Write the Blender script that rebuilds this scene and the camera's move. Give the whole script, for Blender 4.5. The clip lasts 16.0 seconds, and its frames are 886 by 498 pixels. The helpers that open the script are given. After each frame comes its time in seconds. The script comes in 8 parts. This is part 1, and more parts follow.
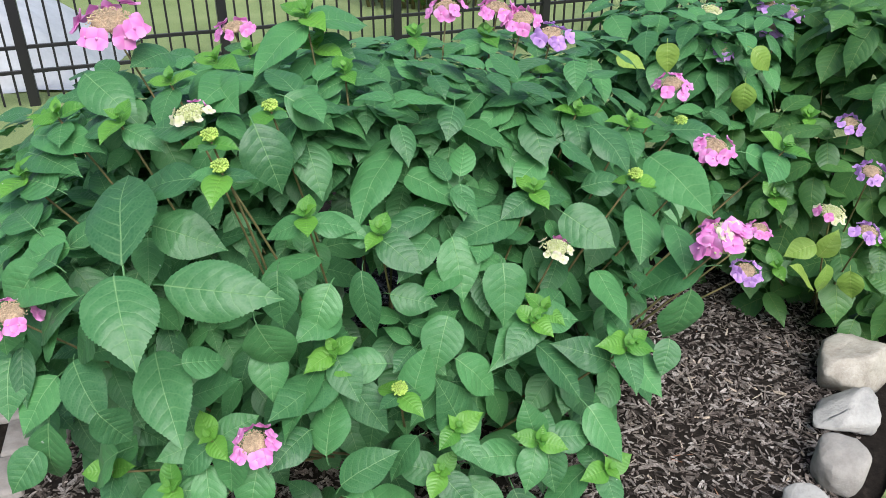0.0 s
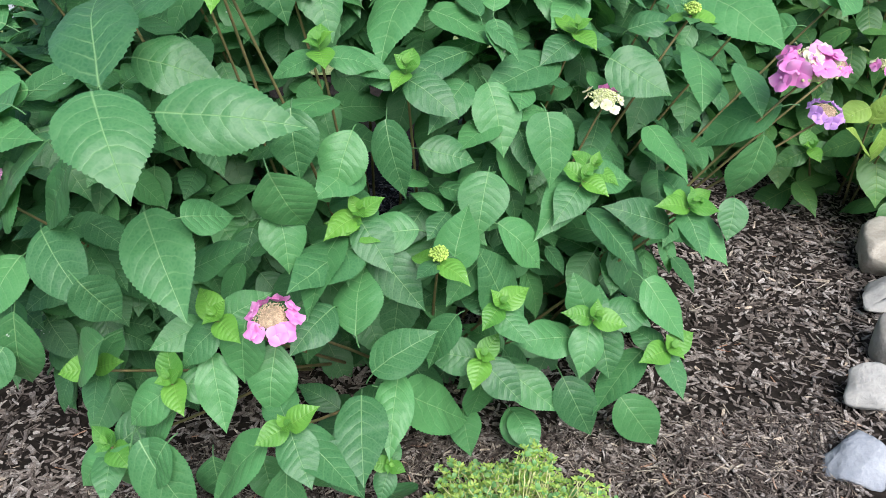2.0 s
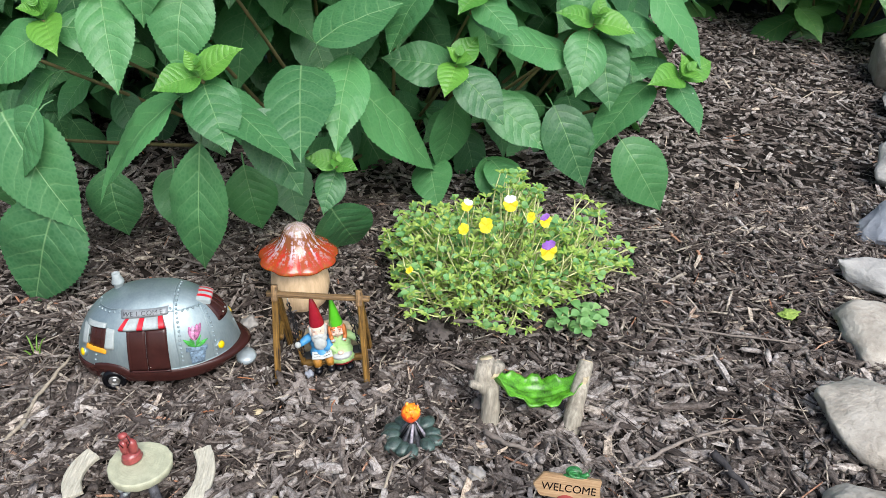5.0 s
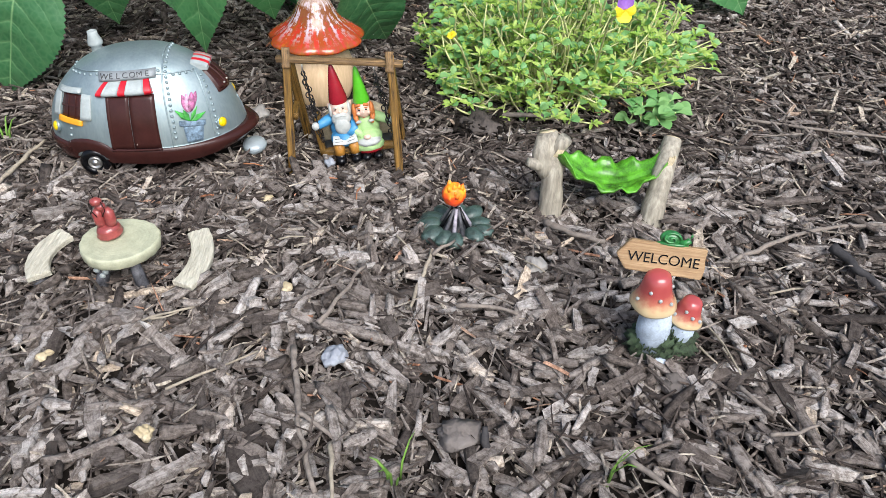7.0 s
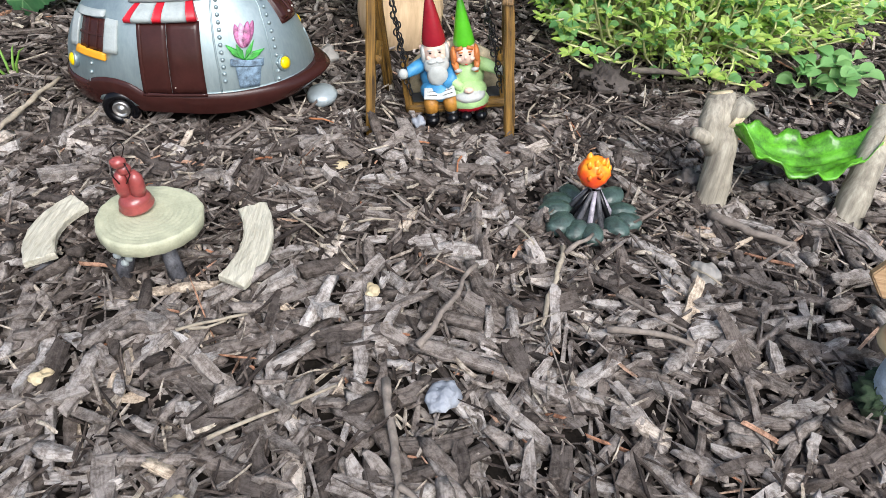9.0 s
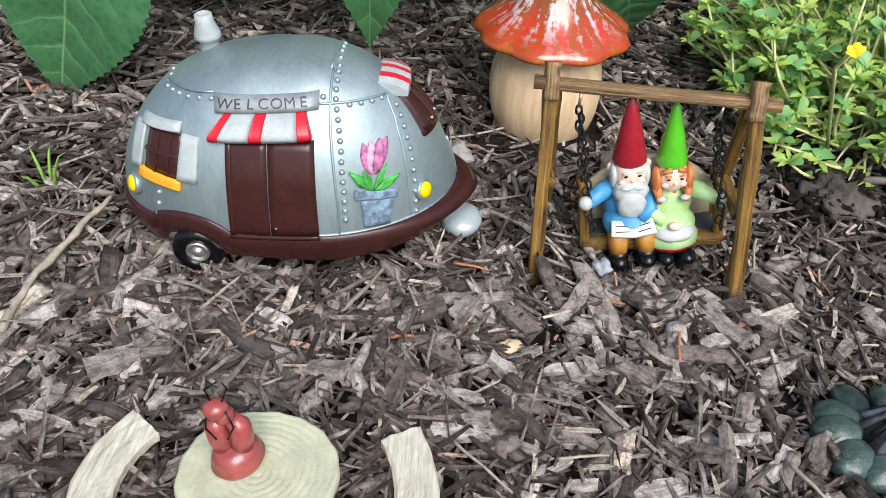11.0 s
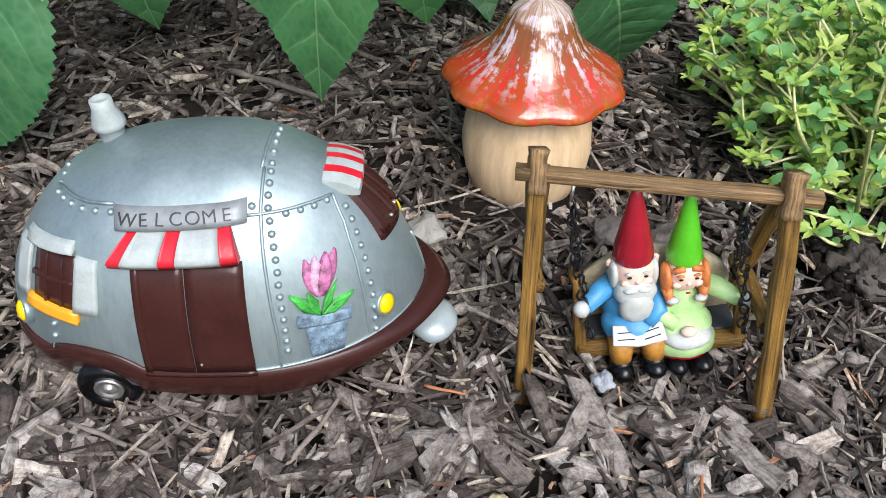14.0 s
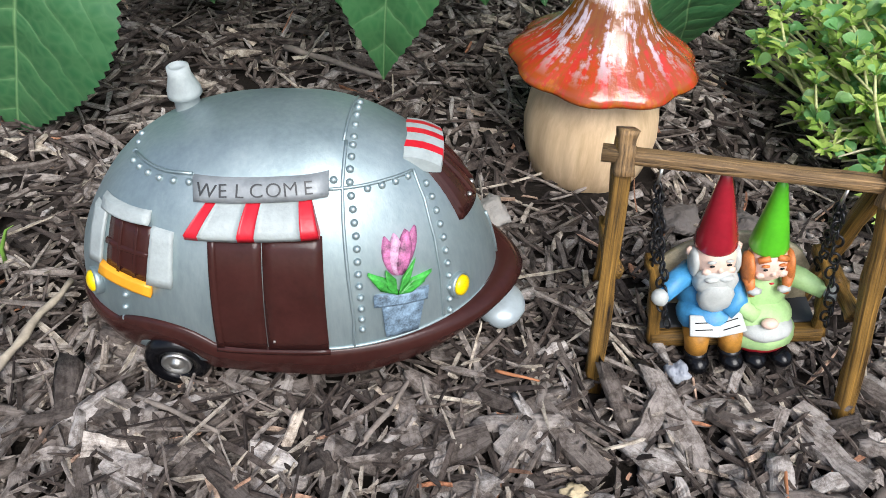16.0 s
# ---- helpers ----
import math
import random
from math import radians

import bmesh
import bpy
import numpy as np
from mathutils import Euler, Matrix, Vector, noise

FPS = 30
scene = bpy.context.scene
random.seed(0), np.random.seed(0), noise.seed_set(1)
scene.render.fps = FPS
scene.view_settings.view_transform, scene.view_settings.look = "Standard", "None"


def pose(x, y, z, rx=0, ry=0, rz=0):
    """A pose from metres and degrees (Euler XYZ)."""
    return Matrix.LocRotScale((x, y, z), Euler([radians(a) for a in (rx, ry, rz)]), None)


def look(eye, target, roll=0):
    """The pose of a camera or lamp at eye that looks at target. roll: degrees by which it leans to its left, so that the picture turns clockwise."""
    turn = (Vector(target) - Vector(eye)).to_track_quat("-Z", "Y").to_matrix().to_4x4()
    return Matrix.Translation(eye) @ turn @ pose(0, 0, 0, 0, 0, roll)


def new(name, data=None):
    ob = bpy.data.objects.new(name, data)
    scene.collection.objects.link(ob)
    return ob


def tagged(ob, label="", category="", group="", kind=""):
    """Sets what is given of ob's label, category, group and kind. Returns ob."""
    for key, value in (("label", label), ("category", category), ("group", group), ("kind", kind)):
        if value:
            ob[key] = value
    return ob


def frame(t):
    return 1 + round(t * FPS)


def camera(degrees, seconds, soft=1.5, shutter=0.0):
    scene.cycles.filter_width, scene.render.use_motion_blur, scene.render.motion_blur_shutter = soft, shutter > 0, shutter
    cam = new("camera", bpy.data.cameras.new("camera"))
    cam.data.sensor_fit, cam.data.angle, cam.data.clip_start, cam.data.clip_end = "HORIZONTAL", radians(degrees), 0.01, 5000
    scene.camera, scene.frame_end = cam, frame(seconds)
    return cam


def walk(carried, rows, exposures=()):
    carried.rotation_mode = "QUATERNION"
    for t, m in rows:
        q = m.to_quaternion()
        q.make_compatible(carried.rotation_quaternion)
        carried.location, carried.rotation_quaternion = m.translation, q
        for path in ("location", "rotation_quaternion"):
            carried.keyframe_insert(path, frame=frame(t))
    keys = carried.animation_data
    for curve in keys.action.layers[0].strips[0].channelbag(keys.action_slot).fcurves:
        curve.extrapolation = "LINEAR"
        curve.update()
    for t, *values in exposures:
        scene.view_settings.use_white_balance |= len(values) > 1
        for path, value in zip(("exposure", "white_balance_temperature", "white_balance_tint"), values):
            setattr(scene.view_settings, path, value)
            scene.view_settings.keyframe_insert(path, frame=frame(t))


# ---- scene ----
cam = camera(59.1, 16.0, soft=0.8)
METRES, EYE, TILT, LEAN, TURN = 1.76, 1.483, -28.0, 0.0, 0.0
ROWS = [
    (0.0, 0.0, 0.0, 0.0, -0.0, 0.0, -0.0),
    (0.5, 0.0018, 0.0272, -0.0068, 1.29, -1.13, 0.31),
    (1.0, -0.0258, 0.0579, -0.0224, 0.15, -2.51, 1.66),
    (1.5, -0.076, 0.0966, -0.0692, -3.25, -1.97, 3.26),
    (2.0, -0.0833, 0.1389, -0.1171, -3.12, -2.68, 2.0),
    (2.5, -0.0661, 0.1832, -0.1688, -1.36, -3.5, 0.36),
    (3.0, -0.0645, 0.2286, -0.2649, -0.5, -2.55, -0.08),
    (5.5, -0.0892, 0.3017, -0.4016, -6.79, -4.75, 0.69),
    (6.0, -0.0827, 0.3177, -0.4297, -5.59, -6.34, 0.09),
    (6.5, -0.0911, 0.3442, -0.4553, -4.79, -8.22, 0.26),
    (7.0, -0.09, 0.3811, -0.4774, -4.07, -9.92, 0.47),
    (7.5, -0.0918, 0.4029, -0.488, -3.63, -11.33, 0.55),
    (8.0, -0.1019, 0.4263, -0.493, -3.21, -12.13, 0.14),
    (8.5, -0.105, 0.4525, -0.5005, -2.58, -12.64, -0.77),
    (9.0, -0.1229, 0.4809, -0.4839, -1.68, -12.65, -1.8),
    (9.5, -0.138, 0.5088, -0.4753, -0.78, -12.64, -2.63),
    (10.0, -0.1568, 0.5374, -0.4651, -0.09, -12.65, -2.99),
    (12.5, -0.1811, 0.6309, -0.4317, -0.46, -13.2, -1.21),
    (13.0, -0.1813, 0.6339, -0.4279, -0.85, -13.66, -1.01),
    (13.5, -0.1766, 0.6366, -0.4209, -1.26, -13.94, -0.9),
    (14.0, -0.1718, 0.6387, -0.4205, -1.52, -14.19, -0.88),
    (14.5, -0.1701, 0.6417, -0.4208, -1.62, -14.42, -1.0),
    (15.0, -0.1725, 0.6462, -0.4224, -1.26, -14.63, -1.31),
    (15.5, -0.1769, 0.6457, -0.4204, -0.6, -14.82, -1.76),
    (16.0, -0.1873, 0.6435, -0.4246, -0.17, -14.91, -2.23),
]
walk(cam, [(t, pose(0, 0, EYE, TILT, LEAN, TURN) @ pose(METRES * x, METRES * y, METRES * z, 90 + pitch, roll, yaw)) for t, x, y, z, yaw, pitch, roll in ROWS], exposures=[(0.0, 0.49), (1.0, 0.57), (3.0, 0.8), (5.5, 0.57), (6.5, 0.6), (8.0, 0.68), (10.0, 0.62), (12.5, 0.66), (16.0, 0.64)])

# ---- light ----
world = bpy.data.worlds.new("sky")
scene.world = world
world.use_nodes = True
sky = world.node_tree.nodes.new("ShaderNodeTexSky")
sky.sky_type, sky.sun_disc = "NISHITA", False
sky.sun_elevation, sky.sun_rotation = radians(49), radians(161)
sky.air_density, sky.dust_density = 1.0, 3.0
background = world.node_tree.nodes["Background"]
background.inputs["Strength"].default_value = 0.125
world.node_tree.links.new(sky.outputs["Color"], background.inputs["Color"])

sun = new("sun", bpy.data.lights.new("sun", "SUN"))
sun.data.energy, sun.data.angle, sun.data.color = 2.7, radians(42), (0.975, 1.0, 1.03)
sun.matrix_world = look((0.9, -2.6, 3.2), (0, 0, 0))

# ---- materials ----


def material(name, rough=0.7, metal=0.0, spec=0.5):
    m = bpy.data.materials.new(name)
    m.use_nodes = True
    n = m.node_tree.nodes
    b = n["Principled BSDF"]
    b.inputs["Roughness"].default_value = rough
    b.inputs["Metallic"].default_value = metal
    b.inputs["Specular IOR Level"].default_value = spec
    return m, n, m.node_tree.links, b


def ramp(n, stops, interpolation="LINEAR"):
    r = n.new("ShaderNodeValToRGB")
    r.color_ramp.interpolation = interpolation
    e = r.color_ramp.elements
    while len(e) < len(stops):
        e.new(0.5)
    for i, (p, c) in enumerate(stops):
        e[i].position, e[i].color = p, (*c, 1)
    return r


def value(n, l, op, a, b=None, clamp=False):
    m = n.new("ShaderNodeMath")
    m.operation, m.use_clamp = op, clamp
    for i, s in enumerate((a, b)):
        if s is None:
            continue
        if isinstance(s, (int, float)):
            m.inputs[i].default_value = s
        else:
            l.new(s, m.inputs[i])
    return m.outputs[0]


def noise_tex(n, l, scale, coords=None, detail=4.0, rough=0.55):
    t = n.new("ShaderNodeTexNoise")
    t.inputs["Scale"].default_value, t.inputs["Detail"].default_value, t.inputs["Roughness"].default_value = scale, detail, rough
    if coords is not None:
        l.new(coords, t.inputs["Vector"])
    return t.outputs["Fac"]


def mix(n, l, fac, a, b, blend="MIX"):
    m = n.new("ShaderNodeMix")
    m.data_type, m.blend_type = "RGBA", blend
    for k, s in ((0, fac), (6, a), (7, b)):
        if isinstance(s, (int, float)):
            m.inputs[k].default_value = s
        elif isinstance(s, tuple):
            m.inputs[k].default_value = (*s, 1)
        else:
            l.new(s, m.inputs[k])
    return m.outputs[2]


def bump(n, l, b, height, strength, distance):
    t = n.new("ShaderNodeBump")
    t.inputs["Strength"].default_value, t.inputs["Distance"].default_value = strength, distance
    l.new(height, t.inputs["Height"])
    l.new(t.outputs["Normal"], b.inputs["Normal"])


def individual(n, l):
    """A random number of each loose piece, joined or not."""
    o, g = n.new("ShaderNodeObjectInfo"), n.new("ShaderNodeNewGeometry")
    return value(n, l, "FRACT", value(n, l, "ADD", o.outputs["Random"], g.outputs["Random Per Island"]))


def painted(name, colour, rough=0.45, metal=0.0, spots=0.12, scale=60.0, relief=0.15, coat=0.0):
    """Paint or glaze on a cast figure, slightly uneven in tone and surface."""
    m, n, l, b = material(name, rough, metal)
    co = n.new("ShaderNodeTexCoord").outputs["Object"]
    f = noise_tex(n, l, scale, co)
    f2 = noise_tex(n, l, scale * 6, co, 2.0)
    dark = tuple(c * (1 - 2.2 * spots) for c in colour)
    light = tuple(min(1.0, c * (1 + 1.2 * spots)) for c in colour)
    r = ramp(n, [(0.3, dark), (0.7, light)])
    l.new(value(n, l, "ADD", value(n, l, "MULTIPLY", f, 0.7), value(n, l, "MULTIPLY", f2, 0.3)), r.inputs["Fac"])
    l.new(r.outputs["Color"], b.inputs["Base Color"])
    rr = n.new("ShaderNodeMapRange")
    rr.inputs["To Min"].default_value, rr.inputs["To Max"].default_value = rough * 0.8, min(1.0, rough * 1.25)
    l.new(f, rr.inputs["Value"])
    l.new(rr.outputs["Result"], b.inputs["Roughness"])
    b.inputs["Coat Weight"].default_value = coat
    b.inputs["Coat Roughness"].default_value = 0.12
    bump(n, l, b, f2, relief, 0.0008)
    return m


def grained(name, dark, light, stretch=(3, 3, 0.35), scale=220.0, rough=0.75, relief=0.5, tight=0.22):
    """Wood, grain along the stretched axis."""
    m, n, l, b = material(name, rough, 0.0, 0.3)
    co = n.new("ShaderNodeTexCoord")
    mp = n.new("ShaderNodeMapping")
    mp.inputs["Scale"].default_value = stretch
    l.new(co.outputs["Object"], mp.inputs["Vector"])
    f = noise_tex(n, l, scale, mp.outputs["Vector"], 5.0, 0.65)
    g = noise_tex(n, l, 35.0, co.outputs["Object"], 3.0)
    r = ramp(n, [(0.5 - tight, dark), (0.51, tuple((a + c) / 2 for a, c in zip(dark, light))), (0.5 + tight, light)])
    l.new(value(n, l, "ADD", value(n, l, "MULTIPLY", f, 0.75), value(n, l, "MULTIPLY", g, 0.25)), r.inputs["Fac"])
    l.new(r.outputs["Color"], b.inputs["Base Color"])
    bump(n, l, b, f, relief, 0.0012)
    return m


def leaf_material(name, dark, light, vein, gloss=0.42, thin=0.22, relief=0.36, show=0.5):
    """A leaf: UV x is the way from the midrib and y the way along it, both in leaf lengths."""
    m, n, l, b = material(name, gloss, 0.0, 0.42)
    uv = n.new("ShaderNodeTexCoord").outputs["UV"]
    s = n.new("ShaderNodeSeparateXYZ")
    l.new(uv, s.inputs[0])
    wob = value(n, l, "MULTIPLY", value(n, l, "SUBTRACT", noise_tex(n, l, 7.0, uv, 2.0), 0.5), 0.07)
    side = value(n, l, "ABSOLUTE", s.outputs["X"])
    # laterals leave the midrib at a wide angle and bow towards the tip
    bow = value(n, l, "ADD", value(n, l, "MULTIPLY", side, 0.42), value(n, l, "MULTIPLY", value(n, l, "MULTIPLY", side, side), 1.5))
    along = value(n, l, "ADD", value(n, l, "SUBTRACT", s.outputs["Y"], bow), wob)
    saw = value(n, l, "ABSOLUTE", value(n, l, "SUBTRACT", value(n, l, "FRACT", value(n, l, "MULTIPLY", along, 7.6)), 0.5))
    lateral = value(n, l, "SUBTRACT", 1.0, value(n, l, "MULTIPLY", saw, 11.0), True)
    fade = value(n, l, "SUBTRACT", 1.0, value(n, l, "MULTIPLY", side, 3.4), True)
    lateral = value(n, l, "MULTIPLY", lateral, fade)
    thinning = value(n, l, "ADD", 70.0, value(n, l, "MULTIPLY", s.outputs["Y"], 110.0))
    midrib = value(n, l, "SUBTRACT", 1.0, value(n, l, "MULTIPLY", side, thinning), True)
    veins = value(n, l, "MAXIMUM", value(n, l, "MULTIPLY", midrib, 0.95), value(n, l, "MULTIPLY", lateral, show))
    rnd = individual(n, l)
    net = n.new("ShaderNodeTexVoronoi")
    net.feature = "DISTANCE_TO_EDGE"
    net.inputs["Scale"].default_value = 26.0
    l.new(uv, net.inputs["Vector"])
    cells = value(n, l, "MULTIPLY", net.outputs["Distance"], 3.0, True)
    patch = noise_tex(n, l, 3.0, uv, 5.0, 0.65)
    r = ramp(n, [(0.08, dark), (0.5, tuple((p * 1.1 + q * 0.9) / 2 for p, q in zip(dark, light))), (0.92, light)])
    l.new(value(n, l, "ADD", value(n, l, "MULTIPLY", rnd, 0.6), value(n, l, "MULTIPLY", patch, 0.4)), r.inputs["Fac"])
    col = mix(n, l, value(n, l, "MULTIPLY", veins, 0.6), r.outputs["Color"], vein)
    col = mix(n, l, value(n, l, "MULTIPLY", value(n, l, "SUBTRACT", 1.0, cells), 0.1), col, vein)
    fleck = n.new("ShaderNodeTexNoise")
    fleck.noise_dimensions = "4D"
    fleck.inputs["Scale"].default_value, fleck.inputs["Detail"].default_value = 7.0, 3.0
    l.new(uv, fleck.inputs["Vector"])
    l.new(value(n, l, "MULTIPLY", rnd, 40.0), fleck.inputs["W"])
    white = value(n, l, "MULTIPLY", value(n, l, "SUBTRACT", fleck.outputs["Fac"], 0.735), 60.0, True)
    col = mix(n, l, value(n, l, "MULTIPLY", white, 0.8), col, (0.62, 0.66, 0.6))
    l.new(col, b.inputs["Base Color"])
    # blade puffed up between the sunken veins
    puff = value(n, l, "MULTIPLY", value(n, l, "POWER", value(n, l, "MULTIPLY", saw, 2.0), 0.5), value(n, l, "ADD", 0.25, fade))
    height = value(n, l, "ADD", puff, value(n, l, "MULTIPLY", cells, 0.1))
    height = value(n, l, "SUBTRACT", height, value(n, l, "MULTIPLY", midrib, 0.9))
    bump(n, l, b, height, relief, 0.003)
    tr = n.new("ShaderNodeBsdfTranslucent")
    l.new(mix(n, l, 0.6, col, (0.12, 0.42, 0.05), "MIX"), tr.inputs["Color"])
    ms = n.new("ShaderNodeMixShader")
    ms.inputs[0].default_value = thin
    l.new(b.outputs[0], ms.inputs[1])
    l.new(tr.outputs[0], ms.inputs[2])
    l.new(ms.outputs[0], n["Material Output"].inputs["Surface"])
    return m


def chip_material(name, tones, rough=0.85):
    m, n, l, b = material(name, rough, 0.0, 0.25)
    uv = n.new("ShaderNodeTexCoord").outputs["UV"]
    mp = n.new("ShaderNodeMapping")
    mp.inputs["Scale"].default_value = (28.0, 900.0, 1.0)
    l.new(uv, mp.inputs["Vector"])
    f = noise_tex(n, l, 1.0, mp.outputs["Vector"], 5.0, 0.65)
    rnd = individual(n, l)
    r = ramp(n, tones)
    l.new(rnd, r.inputs["Fac"])
    g = ramp(n, [(0.28, (0.48, 0.46, 0.44)), (0.47, (0.94, 0.93, 0.92)), (0.7, (1.24, 1.24, 1.23))])
    l.new(f, g.inputs["Fac"])
    l.new(mix(n, l, 1.0, r.outputs["Color"], g.outputs["Color"], "MULTIPLY"), b.inputs["Base Color"])
    dirt = ramp(n, [(0.4, (0.42, 0.39, 0.37)), (0.58, (1.06, 1.06, 1.06))])
    l.new(noise_tex(n, l, 210.0, n.new("ShaderNodeTexCoord").outputs["Object"], 6.0, 0.75), dirt.inputs["Fac"])
    l.new(mix(n, l, 1.0, b.inputs["Base Color"].links[0].from_socket, dirt.outputs["Color"], "MULTIPLY"), b.inputs["Base Color"])
    rough_grain = noise_tex(n, l, 700.0, n.new("ShaderNodeTexCoord").outputs["Object"], 4.0, 0.7)
    bump(n, l, b, value(n, l, "ADD", f, value(n, l, "MULTIPLY", rough_grain, 0.7)), 1.0, 0.001)
    return m


CHIP = chip_material("mulch_chip", [(0.0, (0.055, 0.045, 0.04)), (0.25, (0.155, 0.13, 0.115)), (0.6, (0.285, 0.251, 0.228)), (0.9, (0.42, 0.385, 0.36)), (0.97, (0.54, 0.505, 0.48)), (1.0, (0.58, 0.48, 0.37))])
SHRED = chip_material("mulch_shred", [(0.0, (0.04, 0.031, 0.028)), (0.45, (0.125, 0.1, 0.086)), (0.8, (0.29, 0.255, 0.23)), (0.97, (0.57, 0.504, 0.411)), (1.0, (0.431, 0.188, 0.101))])
TWIG = grained("twig_bark", (0.085, 0.07, 0.06), (0.32, 0.272, 0.232), (1, 1, 1), 160.0)

LEAF = leaf_material("hydrangea_leaf", (0.018, 0.09, 0.037), (0.084, 0.28, 0.09), (0.3, 0.5, 0.22), 0.44, 0.16, 0.32)
YOUNG = leaf_material("young_leaf", (0.05, 0.21, 0.035), (0.15, 0.38, 0.05), (0.36, 0.58, 0.16), 0.38, 0.25, 0.36, 0.3)
PALE = leaf_material("pale_shrub_leaf", (0.018, 0.09, 0.032), (0.085, 0.235, 0.06), (0.3, 0.42, 0.12))
YELLOWING = leaf_material("yellowing_leaf", (0.12, 0.27, 0.045), (0.27, 0.4, 0.07), (0.42, 0.5, 0.16), 0.44, 0.2, 0.3)
SMALL = leaf_material("viola_leaf", (0.23, 0.42, 0.055), (0.6, 0.7, 0.19), (0.48, 0.6, 0.16), 0.45, 0.42, 0.06, 0.1)
ROUND = leaf_material("viola_round_leaf", (0.1, 0.29, 0.09), (0.27, 0.46, 0.16), (0.3, 0.5, 0.2), 0.4, 0.25, 0.06, 0.1)
STEM = grained("hydrangea_stem", (0.1, 0.12, 0.045), (0.26, 0.19, 0.09), (1, 1, 0.3), 60.0, 0.6, 0.2)
STALK = painted("viola_stalk", (0.58, 0.6, 0.27), 0.55, 0, 0.3, 80)
STRAW = painted("dry_stalk", (0.66, 0.6, 0.42), 0.7, 0, 0.25, 80)


def petal_material(name, a, c, d):
    m, n, l, b = material(name, 0.55, 0.0, 0.3)
    uv = n.new("ShaderNodeTexCoord").outputs["UV"]
    s = n.new("ShaderNodeSeparateXYZ")
    l.new(uv, s.inputs[0])
    f = noise_tex(n, l, 14.0, uv, 3.0)
    r = ramp(n, [(0.0, a), (0.45, c), (1.0, d)])
    l.new(value(n, l, "ADD", value(n, l, "MULTIPLY", s.outputs["Y"], 0.6), value(n, l, "MULTIPLY", individual(n, l), 0.45)), r.inputs["Fac"])
    l.new(r.outputs["Color"], b.inputs["Base Color"])
    bump(n, l, b, f, 0.3, 0.001)
    tr = n.new("ShaderNodeBsdfTranslucent")
    l.new(r.outputs["Color"], tr.inputs["Color"])
    ms = n.new("ShaderNodeMixShader")
    ms.inputs[0].default_value = 0.25
    l.new(b.outputs[0], ms.inputs[1])
    l.new(tr.outputs[0], ms.inputs[2])
    l.new(ms.outputs[0], n["Material Output"].inputs["Surface"])
    return m


PINK = petal_material("pink_petal", (0.82, 0.48, 0.7), (0.8, 0.24, 0.62), (0.84, 0.42, 0.72))
VIOLET = petal_material("violet_petal", (0.66, 0.42, 0.74), (0.52, 0.27, 0.7), (0.7, 0.46, 0.78))
PURPLE = petal_material("purple_petal", (0.4, 0.2, 0.62), (0.32, 0.13, 0.58), (0.5, 0.28, 0.7))
CREAM = petal_material("cream_petal", (0.6, 0.66, 0.3), (0.74, 0.75, 0.48), (0.8, 0.7, 0.62))
YELLOW = petal_material("yellow_petal", (0.85, 0.5, 0.02), (0.9, 0.68, 0.02), (0.9, 0.75, 0.08))
WHITEPETAL = petal_material("white_petal", (0.8, 0.78, 0.5), (0.82, 0.82, 0.76), (0.84, 0.84, 0.82))
BUDS = painted("green_bud", (0.42, 0.6, 0.12), 0.6, 0, 0.25, 120)
FERTILE = painted("tan_flower_bud", (0.56, 0.42, 0.28), 0.7, 0, 0.25, 120)



def silver_material():
    """Hand-brushed silver paint with soft streaks."""
    m, n, l, b = material("silver_paint", 0.45, 0.7, 0.4)
    co = n.new("ShaderNodeTexCoord").outputs["Object"]
    mp = n.new("ShaderNodeMapping")
    mp.inputs["Scale"].default_value = (1.0, 1.0, 0.22)
    l.new(co, mp.inputs["Vector"])
    cloud = noise_tex(n, l, 34.0, mp.outputs["Vector"], 4.0, 0.6)
    brush = noise_tex(n, l, 420.0, mp.outputs["Vector"], 3.0, 0.6)
    r = ramp(n, [(0.34, (0.236, 0.302, 0.316)), (0.5, (0.293, 0.364, 0.378)), (0.66, (0.358, 0.426, 0.438))])
    l.new(value(n, l, "ADD", value(n, l, "MULTIPLY", cloud, 0.7), value(n, l, "MULTIPLY", brush, 0.3)), r.inputs["Fac"])
    l.new(r.outputs["Color"], b.inputs["Base Color"])
    rr = n.new("ShaderNodeMapRange")
    rr.inputs["To Min"].default_value, rr.inputs["To Max"].default_value = 0.4, 0.55
    l.new(cloud, rr.inputs["Value"])
    l.new(rr.outputs["Result"], b.inputs["Roughness"])
    bump(n, l, b, value(n, l, "ADD", brush, value(n, l, "MULTIPLY", cloud, 1.0)), 0.09, 0.0012)
    return m


SILVER = silver_material()
PALESILVER = painted("pale_silver_paint", (0.38, 0.44, 0.465), 0.35, 0.2, 0.08, 90, 0.1)
BROWN = painted("dark_brown_paint", (0.04, 0.013, 0.011), 0.22, 0, 0.12, 70, 0.1, 0.0)
BROWN.node_tree.nodes["Principled BSDF"].inputs["Specular IOR Level"].default_value = 0.28
WHITE = painted("white_paint", (0.35, 0.39, 0.385), 0.5, 0, 0.1, 90, 0.3)
RED = painted("red_paint", (0.52, 0.012, 0.025), 0.35, 0, 0.1, 80)
ORANGE = painted("orange_paint", (0.75, 0.33, 0.02), 0.4, 0, 0.08)
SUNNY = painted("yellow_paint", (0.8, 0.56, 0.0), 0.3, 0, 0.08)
BLACK = painted("black_rubber", (0.004, 0.004, 0.005), 0.22, 0, 0.1)
BLACK.node_tree.nodes["Principled BSDF"].inputs["Specular IOR Level"].default_value = 0.3
